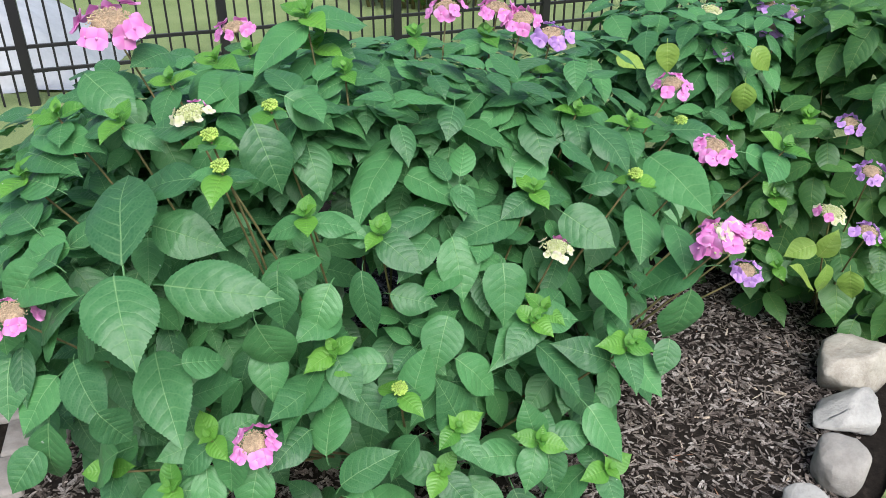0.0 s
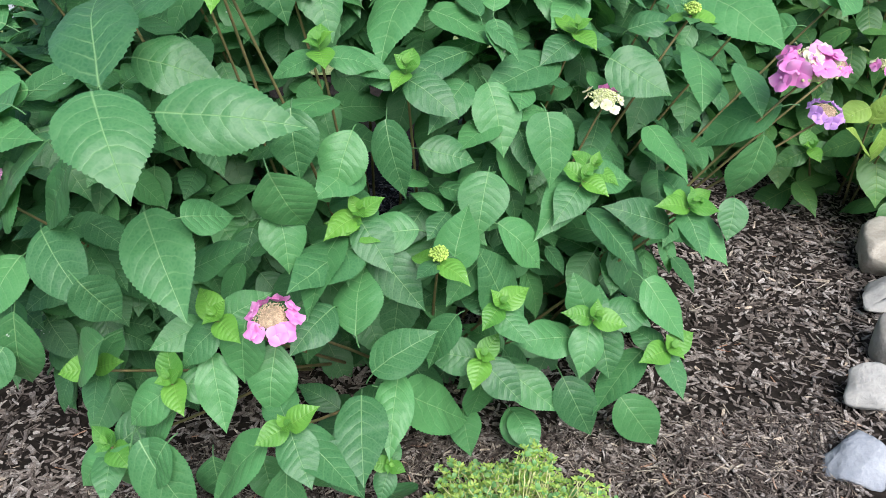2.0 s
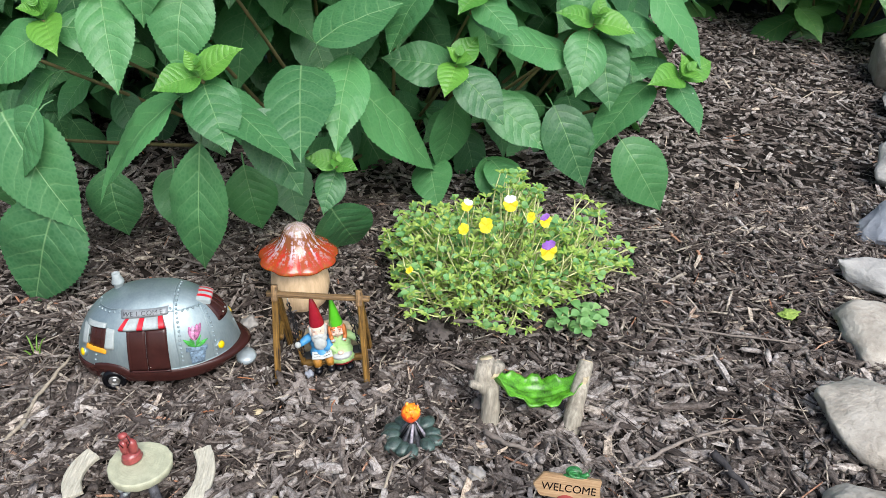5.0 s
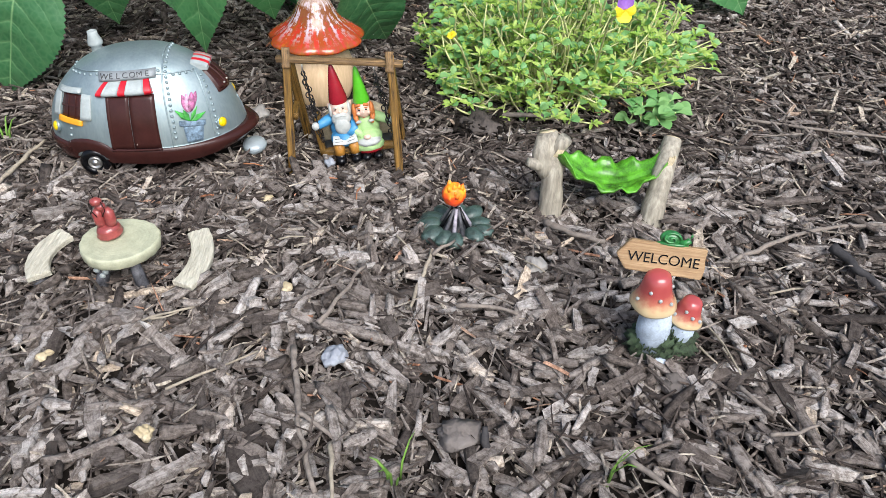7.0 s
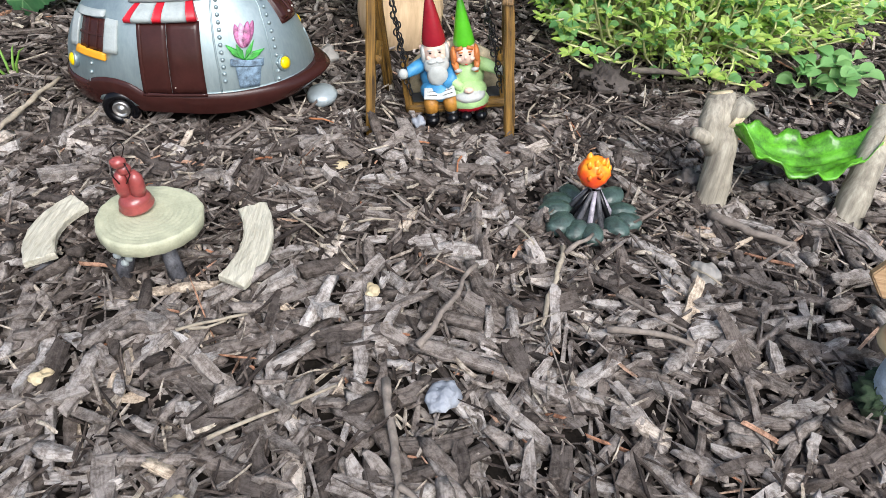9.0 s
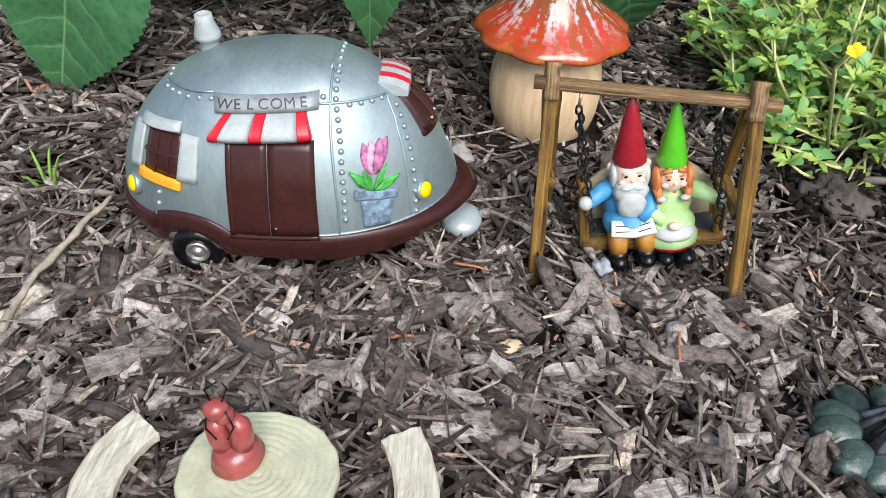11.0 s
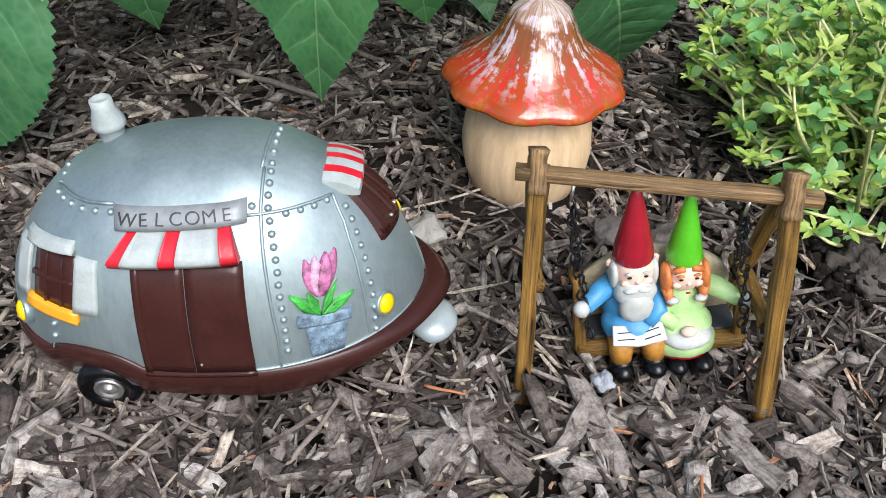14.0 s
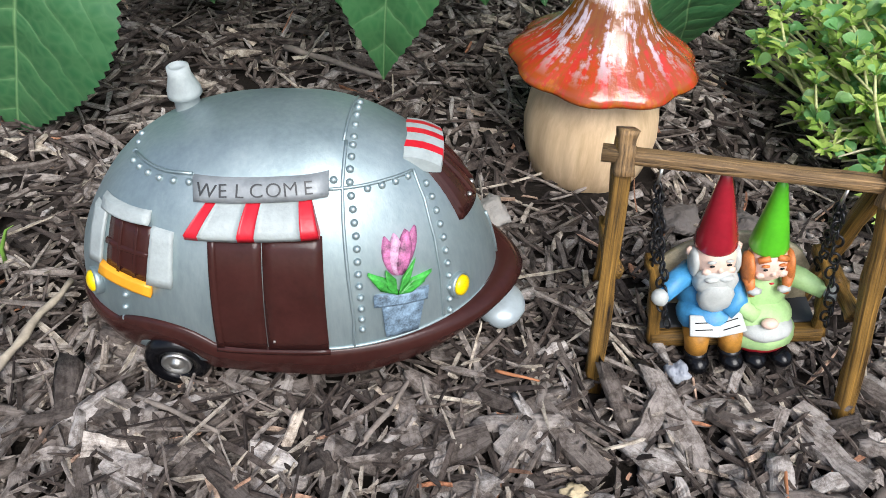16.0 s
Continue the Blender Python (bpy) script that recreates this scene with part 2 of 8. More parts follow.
PLATE = painted("grey_plate", (0.24, 0.26, 0.27), 0.45, 0.2, 0.15, 90)
INK = painted("dark_lettering", (0.03, 0.032, 0.035), 0.5, 0, 0.1)
TULIP = painted("tulip_pink_paint", (0.42, 0.13, 0.27), 0.5, 0, 0.5, 260)
PINKPAINT = painted("tulip_pale_paint", (0.62, 0.34, 0.5), 0.5, 0, 0.35, 260)
GREENPAINT = painted("leaf_green_paint", (0.05, 0.36, 0.05), 0.4, 0, 0.35, 140)
POT = painted("blue_grey_paint", (0.17, 0.25, 0.33), 0.6, 0, 0.5, 220)
CHAIN = painted("blackened_steel", (0.02, 0.02, 0.022), 0.35, 0.6, 0.1)
STEEL = painted("bright_steel", (0.6, 0.58, 0.55), 0.3, 0.9, 0.1)
SWING = grained("swing_wood_paint", (0.012, 0.008, 0.006), (0.34, 0.185, 0.042), (4, 4, 0.07), 200.0, 0.4, 0.9, 0.14)
SWINGTOP = grained("swing_beam_paint", (0.02, 0.014, 0.011), (0.4, 0.245, 0.11), (4, 4, 0.07), 200.0, 0.45, 0.9, 0.15)
CERAMIC = grained("tan_ceramic", (0.5, 0.34, 0.19), (0.82, 0.62, 0.4), (1.8, 1.8, 0.12), 110.0, 0.5, 0.35)
TABLE = painted("cream_slab_paint", (0.45, 0.455, 0.32), 0.6, 0, 0.12, 120, 0.3)
BENCH = grained("bench_paint", (0.3, 0.275, 0.21), (0.66, 0.63, 0.52), (6, 0.35, 4), 110.0, 0.75, 0.9, 0.2)
LEG = painted("slate_leg_paint", (0.085, 0.085, 0.095), 0.5, 0, 0.5, 160)
FIGURE = painted("brick_red_glaze", (0.3, 0.06, 0.055), 0.3, 0, 0.2, 90, 0.12, 0.3)
STONEGREEN = painted("dark_green_glaze", (0.055, 0.092, 0.08), 0.4, 0, 0.4, 120, 0.4, 0.15)
POSTWOOD = grained("driftwood_paint", (0.13, 0.112, 0.088), (0.5, 0.46, 0.37), (4, 4, 0.16), 70.0, 0.6, 0.8, 0.2)
LILAC = painted("pale_lilac_paint", (0.4, 0.37, 0.42), 0.6, 0, 0.35, 240)
CUT = painted("cut_wood_paint", (0.55, 0.46, 0.3), 0.6, 0, 0.2, 200)
HAMMOCK = painted("bright_leaf_glaze", (0.1, 0.34, 0.02), 0.35, 0, 0.4, 90, 0.15, 0.15)
BOARD = grained("sign_board_paint", (0.22, 0.125, 0.06), (0.5, 0.34, 0.19), (0.2, 4, 4), 180.0, 0.6, 0.5, 0.17)
BLUISH = painted("pale_blue_stalk_paint", (0.48, 0.56, 0.66), 0.55, 0, 0.2, 120)
MOSS = painted("moss_green_paint", (0.045, 0.075, 0.035), 0.8, 0, 0.5, 260, 0.8)
SNAIL = painted("snail_green_glaze", (0.03, 0.2, 0.05), 0.3, 0, 0.35, 200, 0.2, 0.3)
HATRED = painted("hat_red_glaze", (0.29, 0.01, 0.022), 0.25, 0, 0.1, 80, 0.05, 0.3)
HATGREEN = painted("hat_green_glaze", (0.085, 0.44, 0.018), 0.3, 0, 0.1, 80, 0.05, 0.3)
GNOMEWHITE = painted("figure_white_paint", (0.44, 0.46, 0.44), 0.5, 0, 0.08, 300, 0.3)
SKIN = painted("pale_figure_paint", (0.74, 0.52, 0.42), 0.5, 0, 0.08, 300)
BLUE = painted("blue_coat_paint", (0.05, 0.25, 0.48), 0.45, 0, 0.15, 200)
MINT = painted("mint_dress_paint", (0.38, 0.58, 0.25), 0.5, 0, 0.1, 200)
GINGER = painted("ginger_hair_paint", (0.55, 0.17, 0.04), 0.5, 0, 0.2, 300)
TROUSER = painted("orange_trouser_paint", (0.42, 0.19, 0.03), 0.5, 0, 0.2, 300)


def glaze_material():
    """Drip glaze: pale at the crown, rust runs below, orange red at the brim; sky reflection painted into the pale
    streaks.
    """
    m, n, l, b = material("red_drip_glaze", 0.07, 0.0, 0.6)
    co = n.new("ShaderNodeTexCoord").outputs["Object"]
    s = n.new("ShaderNodeSeparateXYZ")
    l.new(co, s.inputs[0])
    turn = value(n, l, "ARCTAN2", s.outputs["Y"], s.outputs["X"])
    c = n.new("ShaderNodeCombineXYZ")
    l.new(value(n, l, "MULTIPLY", turn, 5.0), c.inputs["X"])
    l.new(value(n, l, "MULTIPLY", s.outputs["Z"], 26.0), c.inputs["Y"])
    runs = noise_tex(n, l, 1.0, c.outputs["Vector"], 3.0, 0.6)
    c2 = n.new("ShaderNodeCombineXYZ")
    l.new(value(n, l, "MULTIPLY", turn, 9.0), c2.inputs["X"])
    l.new(value(n, l, "MULTIPLY", s.outputs["Z"], 40.0), c2.inputs["Y"])
    c2.inputs["Z"].default_value = 7.0
    rust = noise_tex(n, l, 1.0, c2.outputs["Vector"], 4.0, 0.65)
    blot = noise_tex(n, l, 170.0, co, 4.0, 0.65)
    h = value(n, l, "MULTIPLY", value(n, l, "SUBTRACT", s.outputs["Z"], 0.068), 19.0)
    ragged = value(n, l, "ADD", h, value(n, l, "MULTIPLY", value(n, l, "SUBTRACT", value(n, l, "ADD", runs, blot), 1.0), 0.55))
    r = ramp(n, [(0.0, (0.42, 0.1, 0.012)), (0.05, (0.46, 0.04, 0.02)), (0.28, (0.46, 0.03, 0.02)), (0.42, (0.22, 0.05, 0.01)), (0.68, (0.17, 0.05, 0.01)), (0.8, (0.42, 0.34, 0.3)), (1.0, (0.5, 0.45, 0.4))])
    l.new(ragged, r.inputs["Fac"])
    stain = ramp(n, [(0.44, (0, 0, 0)), (0.52, (1, 1, 1))])
    l.new(value(n, l, "ADD", value(n, l, "MULTIPLY", rust, 0.7), value(n, l, "MULTIPLY", blot, 0.3)), stain.inputs["Fac"])
    col = mix(n, l, value(n, l, "MULTIPLY", stain.outputs["Color"], 0.6), r.outputs["Color"], (0.22, 0.075, 0.008))
    # lilac-white glaze patches, with the sky's white reflection coloured in
    streak_sheen = ramp(n, [(0.5, (0, 0, 0)), (0.57, (1, 1, 1))])
    l.new(value(n, l, "ADD", value(n, l, "MULTIPLY", runs, 0.6), value(n, l, "MULTIPLY", blot, 0.4)), streak_sheen.inputs["Fac"])
    reach = value(n, l, "MULTIPLY", value(n, l, "SUBTRACT", h, 0.12), 4.0, True)
    col = mix(n, l, value(n, l, "MULTIPLY", value(n, l, "MULTIPLY", streak_sheen.outputs["Color"], reach), 0.85), col, (0.6, 0.5, 0.56))
    l.new(col, b.inputs["Base Color"])
    b.inputs["Coat Weight"].default_value = 0.2
    b.inputs["Coat Roughness"].default_value = 0.05
    bump(n, l, b, value(n, l, "ADD", runs, blot), 0.3, 0.0012)
    return m


GLAZE = glaze_material()


def flame_material():
    m, n, l, b = material("flame_glaze", 0.4)
    co = n.new("ShaderNodeTexCoord").outputs["Object"]
    r = ramp(n, [(0.3, (0.72, 0.045, 0.03)), (0.5, (0.85, 0.11, 0.012)), (0.72, (0.92, 0.36, 0.02))])
    sep = n.new("ShaderNodeSeparateXYZ")
    l.new(co, sep.inputs["Vector"])
    # red below, orange towards the tips
    rise = value(n, l, "MULTIPLY", value(n, l, "SUBTRACT", sep.outputs["Z"], 0.037), 14.0)
    l.new(value(n, l, "ADD", noise_tex(n, l, 130.0, co, 2.0), rise), r.inputs["Fac"])
    l.new(r.outputs["Color"], b.inputs["Base Color"])
    return m


FLAME = flame_material()


def toadstool_material():
    m, n, l, b = material("toadstool_cap_paint", 0.25)
    co = n.new("ShaderNodeTexCoord").outputs["Generated"]
    s = n.new("ShaderNodeSeparateXYZ")
    l.new(co, s.inputs[0])
    r = ramp(n, [(0.0, (0.6, 0.5, 0.3)), (0.18, (0.58, 0.42, 0.24)), (0.38, (0.46, 0.15, 0.1)), (0.55, (0.38, 0.07, 0.065)), (1.0, (0.36, 0.06, 0.06))])
    l.new(value(n, l, "ADD", s.outputs["Z"], value(n, l, "MULTIPLY", value(n, l, "SUBTRACT", noise_tex(n, l, 6.0, co), 0.5), 0.3)), r.inputs["Fac"])
    l.new(r.outputs["Color"], b.inputs["Base Color"])
    b.inputs["Coat Weight"].default_value = 0.4
    return m


CAP = toadstool_material()


def rock_material(name, a, c, d):
    m, n, l, b = material(name, 0.85, 0.0, 0.25)
    co = n.new("ShaderNodeTexCoord").outputs["Object"]
    f = noise_tex(n, l, 14.0, co, 6.0, 0.6)
    g = noise_tex(n, l, 120.0, co, 4.0, 0.7)
    r = ramp(n, [(0.3, a), (0.5, c), (0.72, d)])
    l.new(value(n, l, "ADD", value(n, l, "MULTIPLY", f, 0.75), value(n, l, "MULTIPLY", g, 0.25)), r.inputs["Fac"])
    l.new(r.outputs["Color"], b.inputs["Base Color"])
    bump(n, l, b, value(n, l, "ADD", f, value(n, l, "MULTIPLY", g, 0.4)), 0.9, 0.007)
    return m


TANROCK = rock_material("tan_rock", (0.24, 0.21, 0.17), (0.42, 0.385, 0.33), (0.56, 0.53, 0.47))
DARKSTONE = rock_material("dark_stone", (0.08, 0.068, 0.06), (0.15, 0.13, 0.118), (0.22, 0.195, 0.18))
PALEROCK = rock_material("pale_rock", (0.24, 0.24, 0.23), (0.38, 0.37, 0.35), (0.5, 0.49, 0.465))
GREYROCK = rock_material("grey_rock", (0.24, 0.22, 0.2), (0.33, 0.31, 0.285), (0.4, 0.38, 0.35))
BLUEROCK = rock_material("blue_grey_rock", (0.2, 0.22, 0.25), (0.3, 0.32, 0.36), (0.42, 0.44, 0.47))
PAVER = rock_material("concrete_paver", (0.2, 0.175, 0.16), (0.28, 0.255, 0.235), (0.36, 0.33, 0.305))


def soil_material():
    m, n, l, b = material("dark_soil", 0.95, 0.0, 0.1)
    co = n.new("ShaderNodeTexCoord").outputs["Object"]
    f = noise_tex(n, l, 45.0, co, 8.0, 0.7)
    g = noise_tex(n, l, 2.0, co, 3.0)
    r = ramp(n, [(0.3, (0.008, 0.0065, 0.0055)), (0.55, (0.022, 0.018, 0.015)), (0.75, (0.065, 0.052, 0.043))])
    l.new(value(n, l, "ADD", value(n, l, "MULTIPLY", f, 0.8), value(n, l, "MULTIPLY", g, 0.2)), r.inputs["Fac"])
    l.new(r.outputs["Color"], b.inputs["Base Color"])
    bump(n, l, b, f, 1.0, 0.01)
    return m


SOIL = soil_material()


def lawn_material():
    m, n, l, b = material("lawn_grass", 0.9, 0.0, 0.15)
    co = n.new("ShaderNodeTexCoord").outputs["Object"]
    f = noise_tex(n, l, 120.0, co, 6.0, 0.7)
    g = noise_tex(n, l, 1.2, co, 4.0)
    r = ramp(n, [(0.3, (0.18, 0.26, 0.09)), (0.55, (0.34, 0.42, 0.18)), (0.75, (0.5, 0.53, 0.3))])
    l.new(value(n, l, "ADD", value(n, l, "MULTIPLY", f, 0.55), value(n, l, "MULTIPLY", g, 0.45)), r.inputs["Fac"])
    l.new(r.outputs["Color"], b.inputs["Base Color"])
    bump(n, l, b, f, 1.0, 0.02)
    return m


LAWN = lawn_material()
BLADE = painted("grass_blade", (0.16, 0.32, 0.05), 0.6, 0, 0.25, 40)
FENCE = painted("black_fence_enamel", (0.012, 0.012, 0.013), 0.4, 0, 0.1)
TARP = painted("white_tarp", (0.46, 0.48, 0.51), 0.5, 0, 0.08, 6, 0.3)
HEDGE = leaf_material("hedge_leaf", (0.035, 0.1, 0.02), (0.11, 0.22, 0.04), (0.2, 0.3, 0.1))

# ---- shapes ----


def part(name, bm, mat, parent, label="", smooth=True):
    """One mesh object out of a bmesh, under a thing or a part."""
    me = bpy.data.meshes.new(name)
    bm.to_mesh(me)
    bm.free()
    for p in me.polygons:
        p.use_smooth = smooth
    for k in mat if isinstance(mat, (list, tuple)) else (mat,):
        me.materials.append(k)
    ob = new(name, me)
    ob.parent = parent
    if label:
        ob["label"] = label
    return ob


def share(name, me, parent, m, label=""):
    ob = new(name, me)
    ob.parent = parent
    ob.matrix_basis = m
    if label:
        ob["label"] = label
    return ob


def thing(name, m, label, category, group=""):
    ob = new(name)
    ob.empty_display_size = 0.02
    ob.matrix_basis = m
    return tagged(ob, label, category, group)


def tube(bm, pts, radii, seg=8, flat=1.0, index=0):
    """A round bar along points, closed at both ends."""
    pts = [Vector(p) for p in pts]
    if isinstance(radii, (int, float)):
        radii = [radii] * len(pts)
    rings = []
    ref = None
    for i, p in enumerate(pts):
        d = (pts[min(i + 1, len(pts) - 1)] - pts[max(i - 1, 0)]).normalized()
        if ref is None:
            ref = d.orthogonal().normalized()
        ref = (ref - d * ref.dot(d)).normalized()
        o = d.cross(ref)
        rings.append([bm.verts.new(p + (ref * math.cos(a) + o * math.sin(a) * flat) * radii[i]) for a in (2 * math.pi * k / seg for k in range(seg))])
    fs = [bm.faces.new((a[k], a[(k + 1) % seg], b[(k + 1) % seg], b[k])) for a, b in zip(rings, rings[1:]) for k in range(seg)]
    fs += [bm.faces.new(rings[0][::-1]), bm.faces.new(rings[-1])]
    for f in fs:
        f.material_index = index
    return bm


def lathe(bm, profile, seg=32, centre=(0, 0, 0), wave=None, index=0, m=None):
    """A turned shape: profile of (radius, height); wave(angle, i) scales a ring."""
    c = Vector(centre)
    rings = []
    for i, (r, z) in enumerate(profile):
        ring = []
        for k in range(seg):
            a = 2 * math.pi * k / seg
            q = r * (wave(a, i) if wave else 1.0)
            v = Vector((q * math.cos(a), q * math.sin(a), z))
            ring.append(bm.verts.new((m @ v if m else v) + c))
        rings.append(ring)
    fs = [bm.faces.new((a[k], a[(k + 1) % seg], b[(k + 1) % seg], b[k])) for a, b in zip(rings, rings[1:]) for k in range(seg)]
    fs += [bm.faces.new(rings[0][::-1]), bm.faces.new(rings[-1])]
    for f in fs:
        f.material_index = index
    return bm


def ball(bm, centre, size, rough=0.0, level=2, freq=30.0, turn=None, index=0):
    """A lump: a sphere, squashed and made uneven."""
    r = bmesh.ops.create_icosphere(bm, subdivisions=level, radius=1.0)
    s = Vector(size) if not isinstance(size, (int, float)) else Vector((size, size, size))
    for v in r["verts"]:
        k = 1 + rough * noise.noise(v.co * freq / 15 + Vector(centre) * 37)
        q = Vector((v.co.x * s.x, v.co.y * s.y, v.co.z * s.z)) * k
        v.co = (turn @ q if turn else q) + Vector(centre)
    for f in {f for v in r["verts"] for f in v.link_faces}:
        f.material_index = index
    return bm


def block(bm, size, m=None, bevel=0.0, taper=1.0, index=0):
    """A box with softened edges, its top tapered; base at z = 0."""
    r = bmesh.ops.create_cube(bm, size=1.0)
    vs = r["verts"]
    for v in vs:
        k = taper if v.co.z > 0 else 1.0
        v.co = Vector((v.co.x * size[0] * k, v.co.y * size[1] * k, (v.co.z + 0.5) * size[2]))
    es = list({e for v in vs for e in v.link_edges})
    if bevel:
        out = bmesh.ops.bevel(bm, geom=es, offset=bevel, segments=2, profile=0.5, affect="EDGES")
        vs = list({v for f in out["faces"] for v in f.verts} | {v for v in vs if v.is_valid})
    if m:
        bmesh.ops.transform(bm, matrix=m, verts=vs)
    for f in {f for v in vs for f in v.link_faces}:
        f.material_index = index
    return bm


def rod_block(bm, a, b, w, d, bevel=0.0006, taper=1.0, jitter=0.0):
    """A squared timber from a to b, its edges worn."""
    a, b = Vector(a), Vector(b)
    ax = (b - a).normalized()
    m = Matrix.Translation(a) @ ax.to_track_quat("Z", "X").to_matrix().to_4x4()
    n = 9
    rings = []
    for i in range(n):
        t = i / (n - 1)
        k = 1 + (taper - 1) * t
        ring = []
        for sx, sy in ((-1, -0.82), (-0.82, -1), (0.82, -1), (1, -0.82), (1, 0.82), (0.82, 1), (-0.82, 1), (-1, 0.82)):
            p = Vector((sx * w / 2 * k, sy * d / 2 * k, t * (b - a).length))
            p += Vector((1, 1, 0)) * jitter * noise.noise((a + p) * 160)
            ring.append(bm.verts.new(m @ p))
        rings.append(ring)
    for p, q in zip(rings, rings[1:]):
        for k in range(8):
            bm.faces.new((p[k], p[(k + 1) % 8], q[(k + 1) % 8], q[k]))
    bm.faces.new(rings[0][::-1])
    bm.faces.new(rings[-1])
    return bm


def timber(name, a, b, w, d, mat, parent, label="", jitter=0.0012):
    """A squared timber with its grain along it, from a to b."""
    a, b = Vector(a), Vector(b)
    bm = bmesh.new()
    rod_block(bm, (0, 0, 0), (0, 0, (b - a).length), w, d, jitter=jitter)
    ob = part(name, bm, mat, parent, label)
    ob.matrix_basis = Matrix.Translation(a) @ (b - a).to_track_quat("Z", "X").to_matrix().to_4x4()
    return ob


def lettering(text, size, mat, parent, m, thick=0.0002, name="lettering", bold=0.0):
    c = bpy.data.curves.new(name, "FONT")
    c.body, c.size, c.extrude, c.align_x, c.align_y, c.offset = text, size, thick, "CENTER", "CENTER", bold
    t = bpy.data.objects.new(name, c)
    scene.collection.objects.link(t)
    bpy.context.view_layer.update()
    me = bpy.data.meshes.new_from_object(t.evaluated_get(bpy.context.evaluated_depsgraph_get()))
    bpy.data.objects.remove(t)
    me.materials.append(mat)
    return share(name, me, parent, m)


def from_arrays(name, verts, faces, mat, uv=None, smooth=False):
    me = bpy.data.meshes.new(name)
    me.from_pydata(verts.tolist() if hasattr(verts, "tolist") else verts, [], faces.tolist() if hasattr(faces, "tolist") else faces)
    me.materials.append(mat)
    if uv is not None:
        layer = me.uv_layers.new(name="UVMap")
        idx = np.empty(len(me.loops), dtype=np.int32)
        me.loops.foreach_get("vertex_index", idx)
        layer.data.foreach_set("uv", np.asarray(uv, dtype=np.float32)[idx].ravel())
    if smooth:
        me.polygons.foreach_set("use_smooth", np.ones(len(me.polygons), dtype=bool))
    me.update()
    return me

# ---- ground ----
EDGE = ((0.30, 0.60), (0.40, 0.72), (0.50, 0.90), (0.58, 1.02), (0.73, 1.18), (0.86, 1.36), (1.02, 1.52), (1.12, 1.70), (1.22, 1.92), (1.40, 2.20))


def edge_x(y):
    """Where the border of rocks runs, as x by y."""
    return float(np.interp(y, [p[1] for p in EDGE], [p[0] for p in EDGE]))


def ground_height(x, y):
    return 0.008 * noise.noise(Vector((x * 4, y * 4, 0.3))) + 0.004 * noise.noise(Vector((x * 13, y * 13, 2.3)))


def build_ground():
    far = [5, 8, 14, 30, 90, 400]
    xs = np.array([-v for v in far[::-1]] + list(np.linspace(-3, 3, 121)) + far)
    ys = np.array([-400, -90, -30, -10, -4, -1.5] + list(np.linspace(-0.4, 3.6, 101)) + [v + 1 for v in far])
    verts = [(x, y, ground_height(x, y) if -3 < x < 3 and -0.4 < y < 3.6 else 0.0) for y in ys for x in xs]
    w = len(xs)
    faces = [(j * w + i, j * w + i + 1, (j + 1) * w + i + 1, (j + 1) * w + i) for j in range(len(ys) - 1) for i in range(w - 1)]
    me = from_arrays("ground", verts, faces, SOIL, smooth=True)
    return tagged(new("ground", me), "dark garden soil under shredded bark mulch", "ground", kind="structure")


ground = build_ground()


def build_lawn():
    bm = bmesh.new()
    near = [bm.verts.new((edge_x(y) + 0.16 if y < 2.2 else 1.6 + (y - 2.2) * 2.2, y, 0.014)) for y in np.linspace(-0.4, 2.9, 24)]
    right = [bm.verts.new((60, y, 0.02)) for y in np.linspace(-0.4, 2.9, 24)]
    for i in range(23):
        bm.faces.new((near[i], right[i], right[i + 1], near[i + 1]))
    back = [bm.verts.new(p) for p in ((-60, 3.75, 0.014), (-60, 90, 0.014), (60, 90, 0.014), (60, 3.75, 0.014))]
    bm.faces.new(back)
    ob = part("lawn", bm, LAWN, None)
    return tagged(ob, "sunlit short lawn with dry yellowish patches", "lawn", kind="structure")


build_lawn()

# ---- figures: camper ----
ZB, ZT = 0.028, 0.119
NOSE, NOSE_N, TAIL, TAIL_N, HALF = 0.0775, 1.767, 0.1089, 2.675, 0.0599


def hull(z):
    """How full the shell is at a height, and the shift of its middle."""
    u = min(1.0, max(0.0, (z - ZB) / (ZT - ZB)))
    return (1 - u ** 2.206) ** 0.479 if u < 1 else 0.0, -0.0068 * u


def hull_point(angle, z, out=0.0):
    """A point of the camper's shell; angle 0 is the nose, -90 degrees the door side."""
    f, c = hull(z)
    ca, sa = math.cos(angle), math.sin(angle)
    a, q = (NOSE, 2 / NOSE_N) if ca > 0 else (TAIL, 2 / TAIL_N)
    return Vector((c + (a * f + out) * math.copysign(abs(ca) ** q, ca), (HALF * f + out) * math.copysign(abs(sa) ** q, sa), z))


def hull_side(x, z, out=0.0):
    """The shell's point on the door side at the length x and height z."""
    def y_at(x, z):
        f, c = hull(z)
        a, n = (NOSE, NOSE_N) if x > c else (TAIL, TAIL_N)
        t = min(0.9999, abs((x - c) / max(1e-5, a * f)))
        return -HALF * f * (1 - t ** n) ** (1 / n)
    y, e = y_at(x, z), 5e-4
    normal = Vector(((y_at(x + e, z) - y_at(x - e, z)) / (2 * e), -1.0, (y_at(x, z + e) - y_at(x, z - e)) / (2 * e)))
    return Vector((x, y, z)) + normal.normalized() * out


def hull_top(x, y):
    """The height of the shell over a place of its plan."""
    lo, hi = ZB, ZT
    for _ in range(30):
        z = (lo + hi) / 2
        f, c = hull(z)
        a, n = (NOSE, NOSE_N) if x > c else (TAIL, TAIL_N)
        if abs((x - c) / (a * f)) ** n + abs(y / (HALF * f)) ** n < 1:
            lo = z
        else:
            hi = z
    return lo


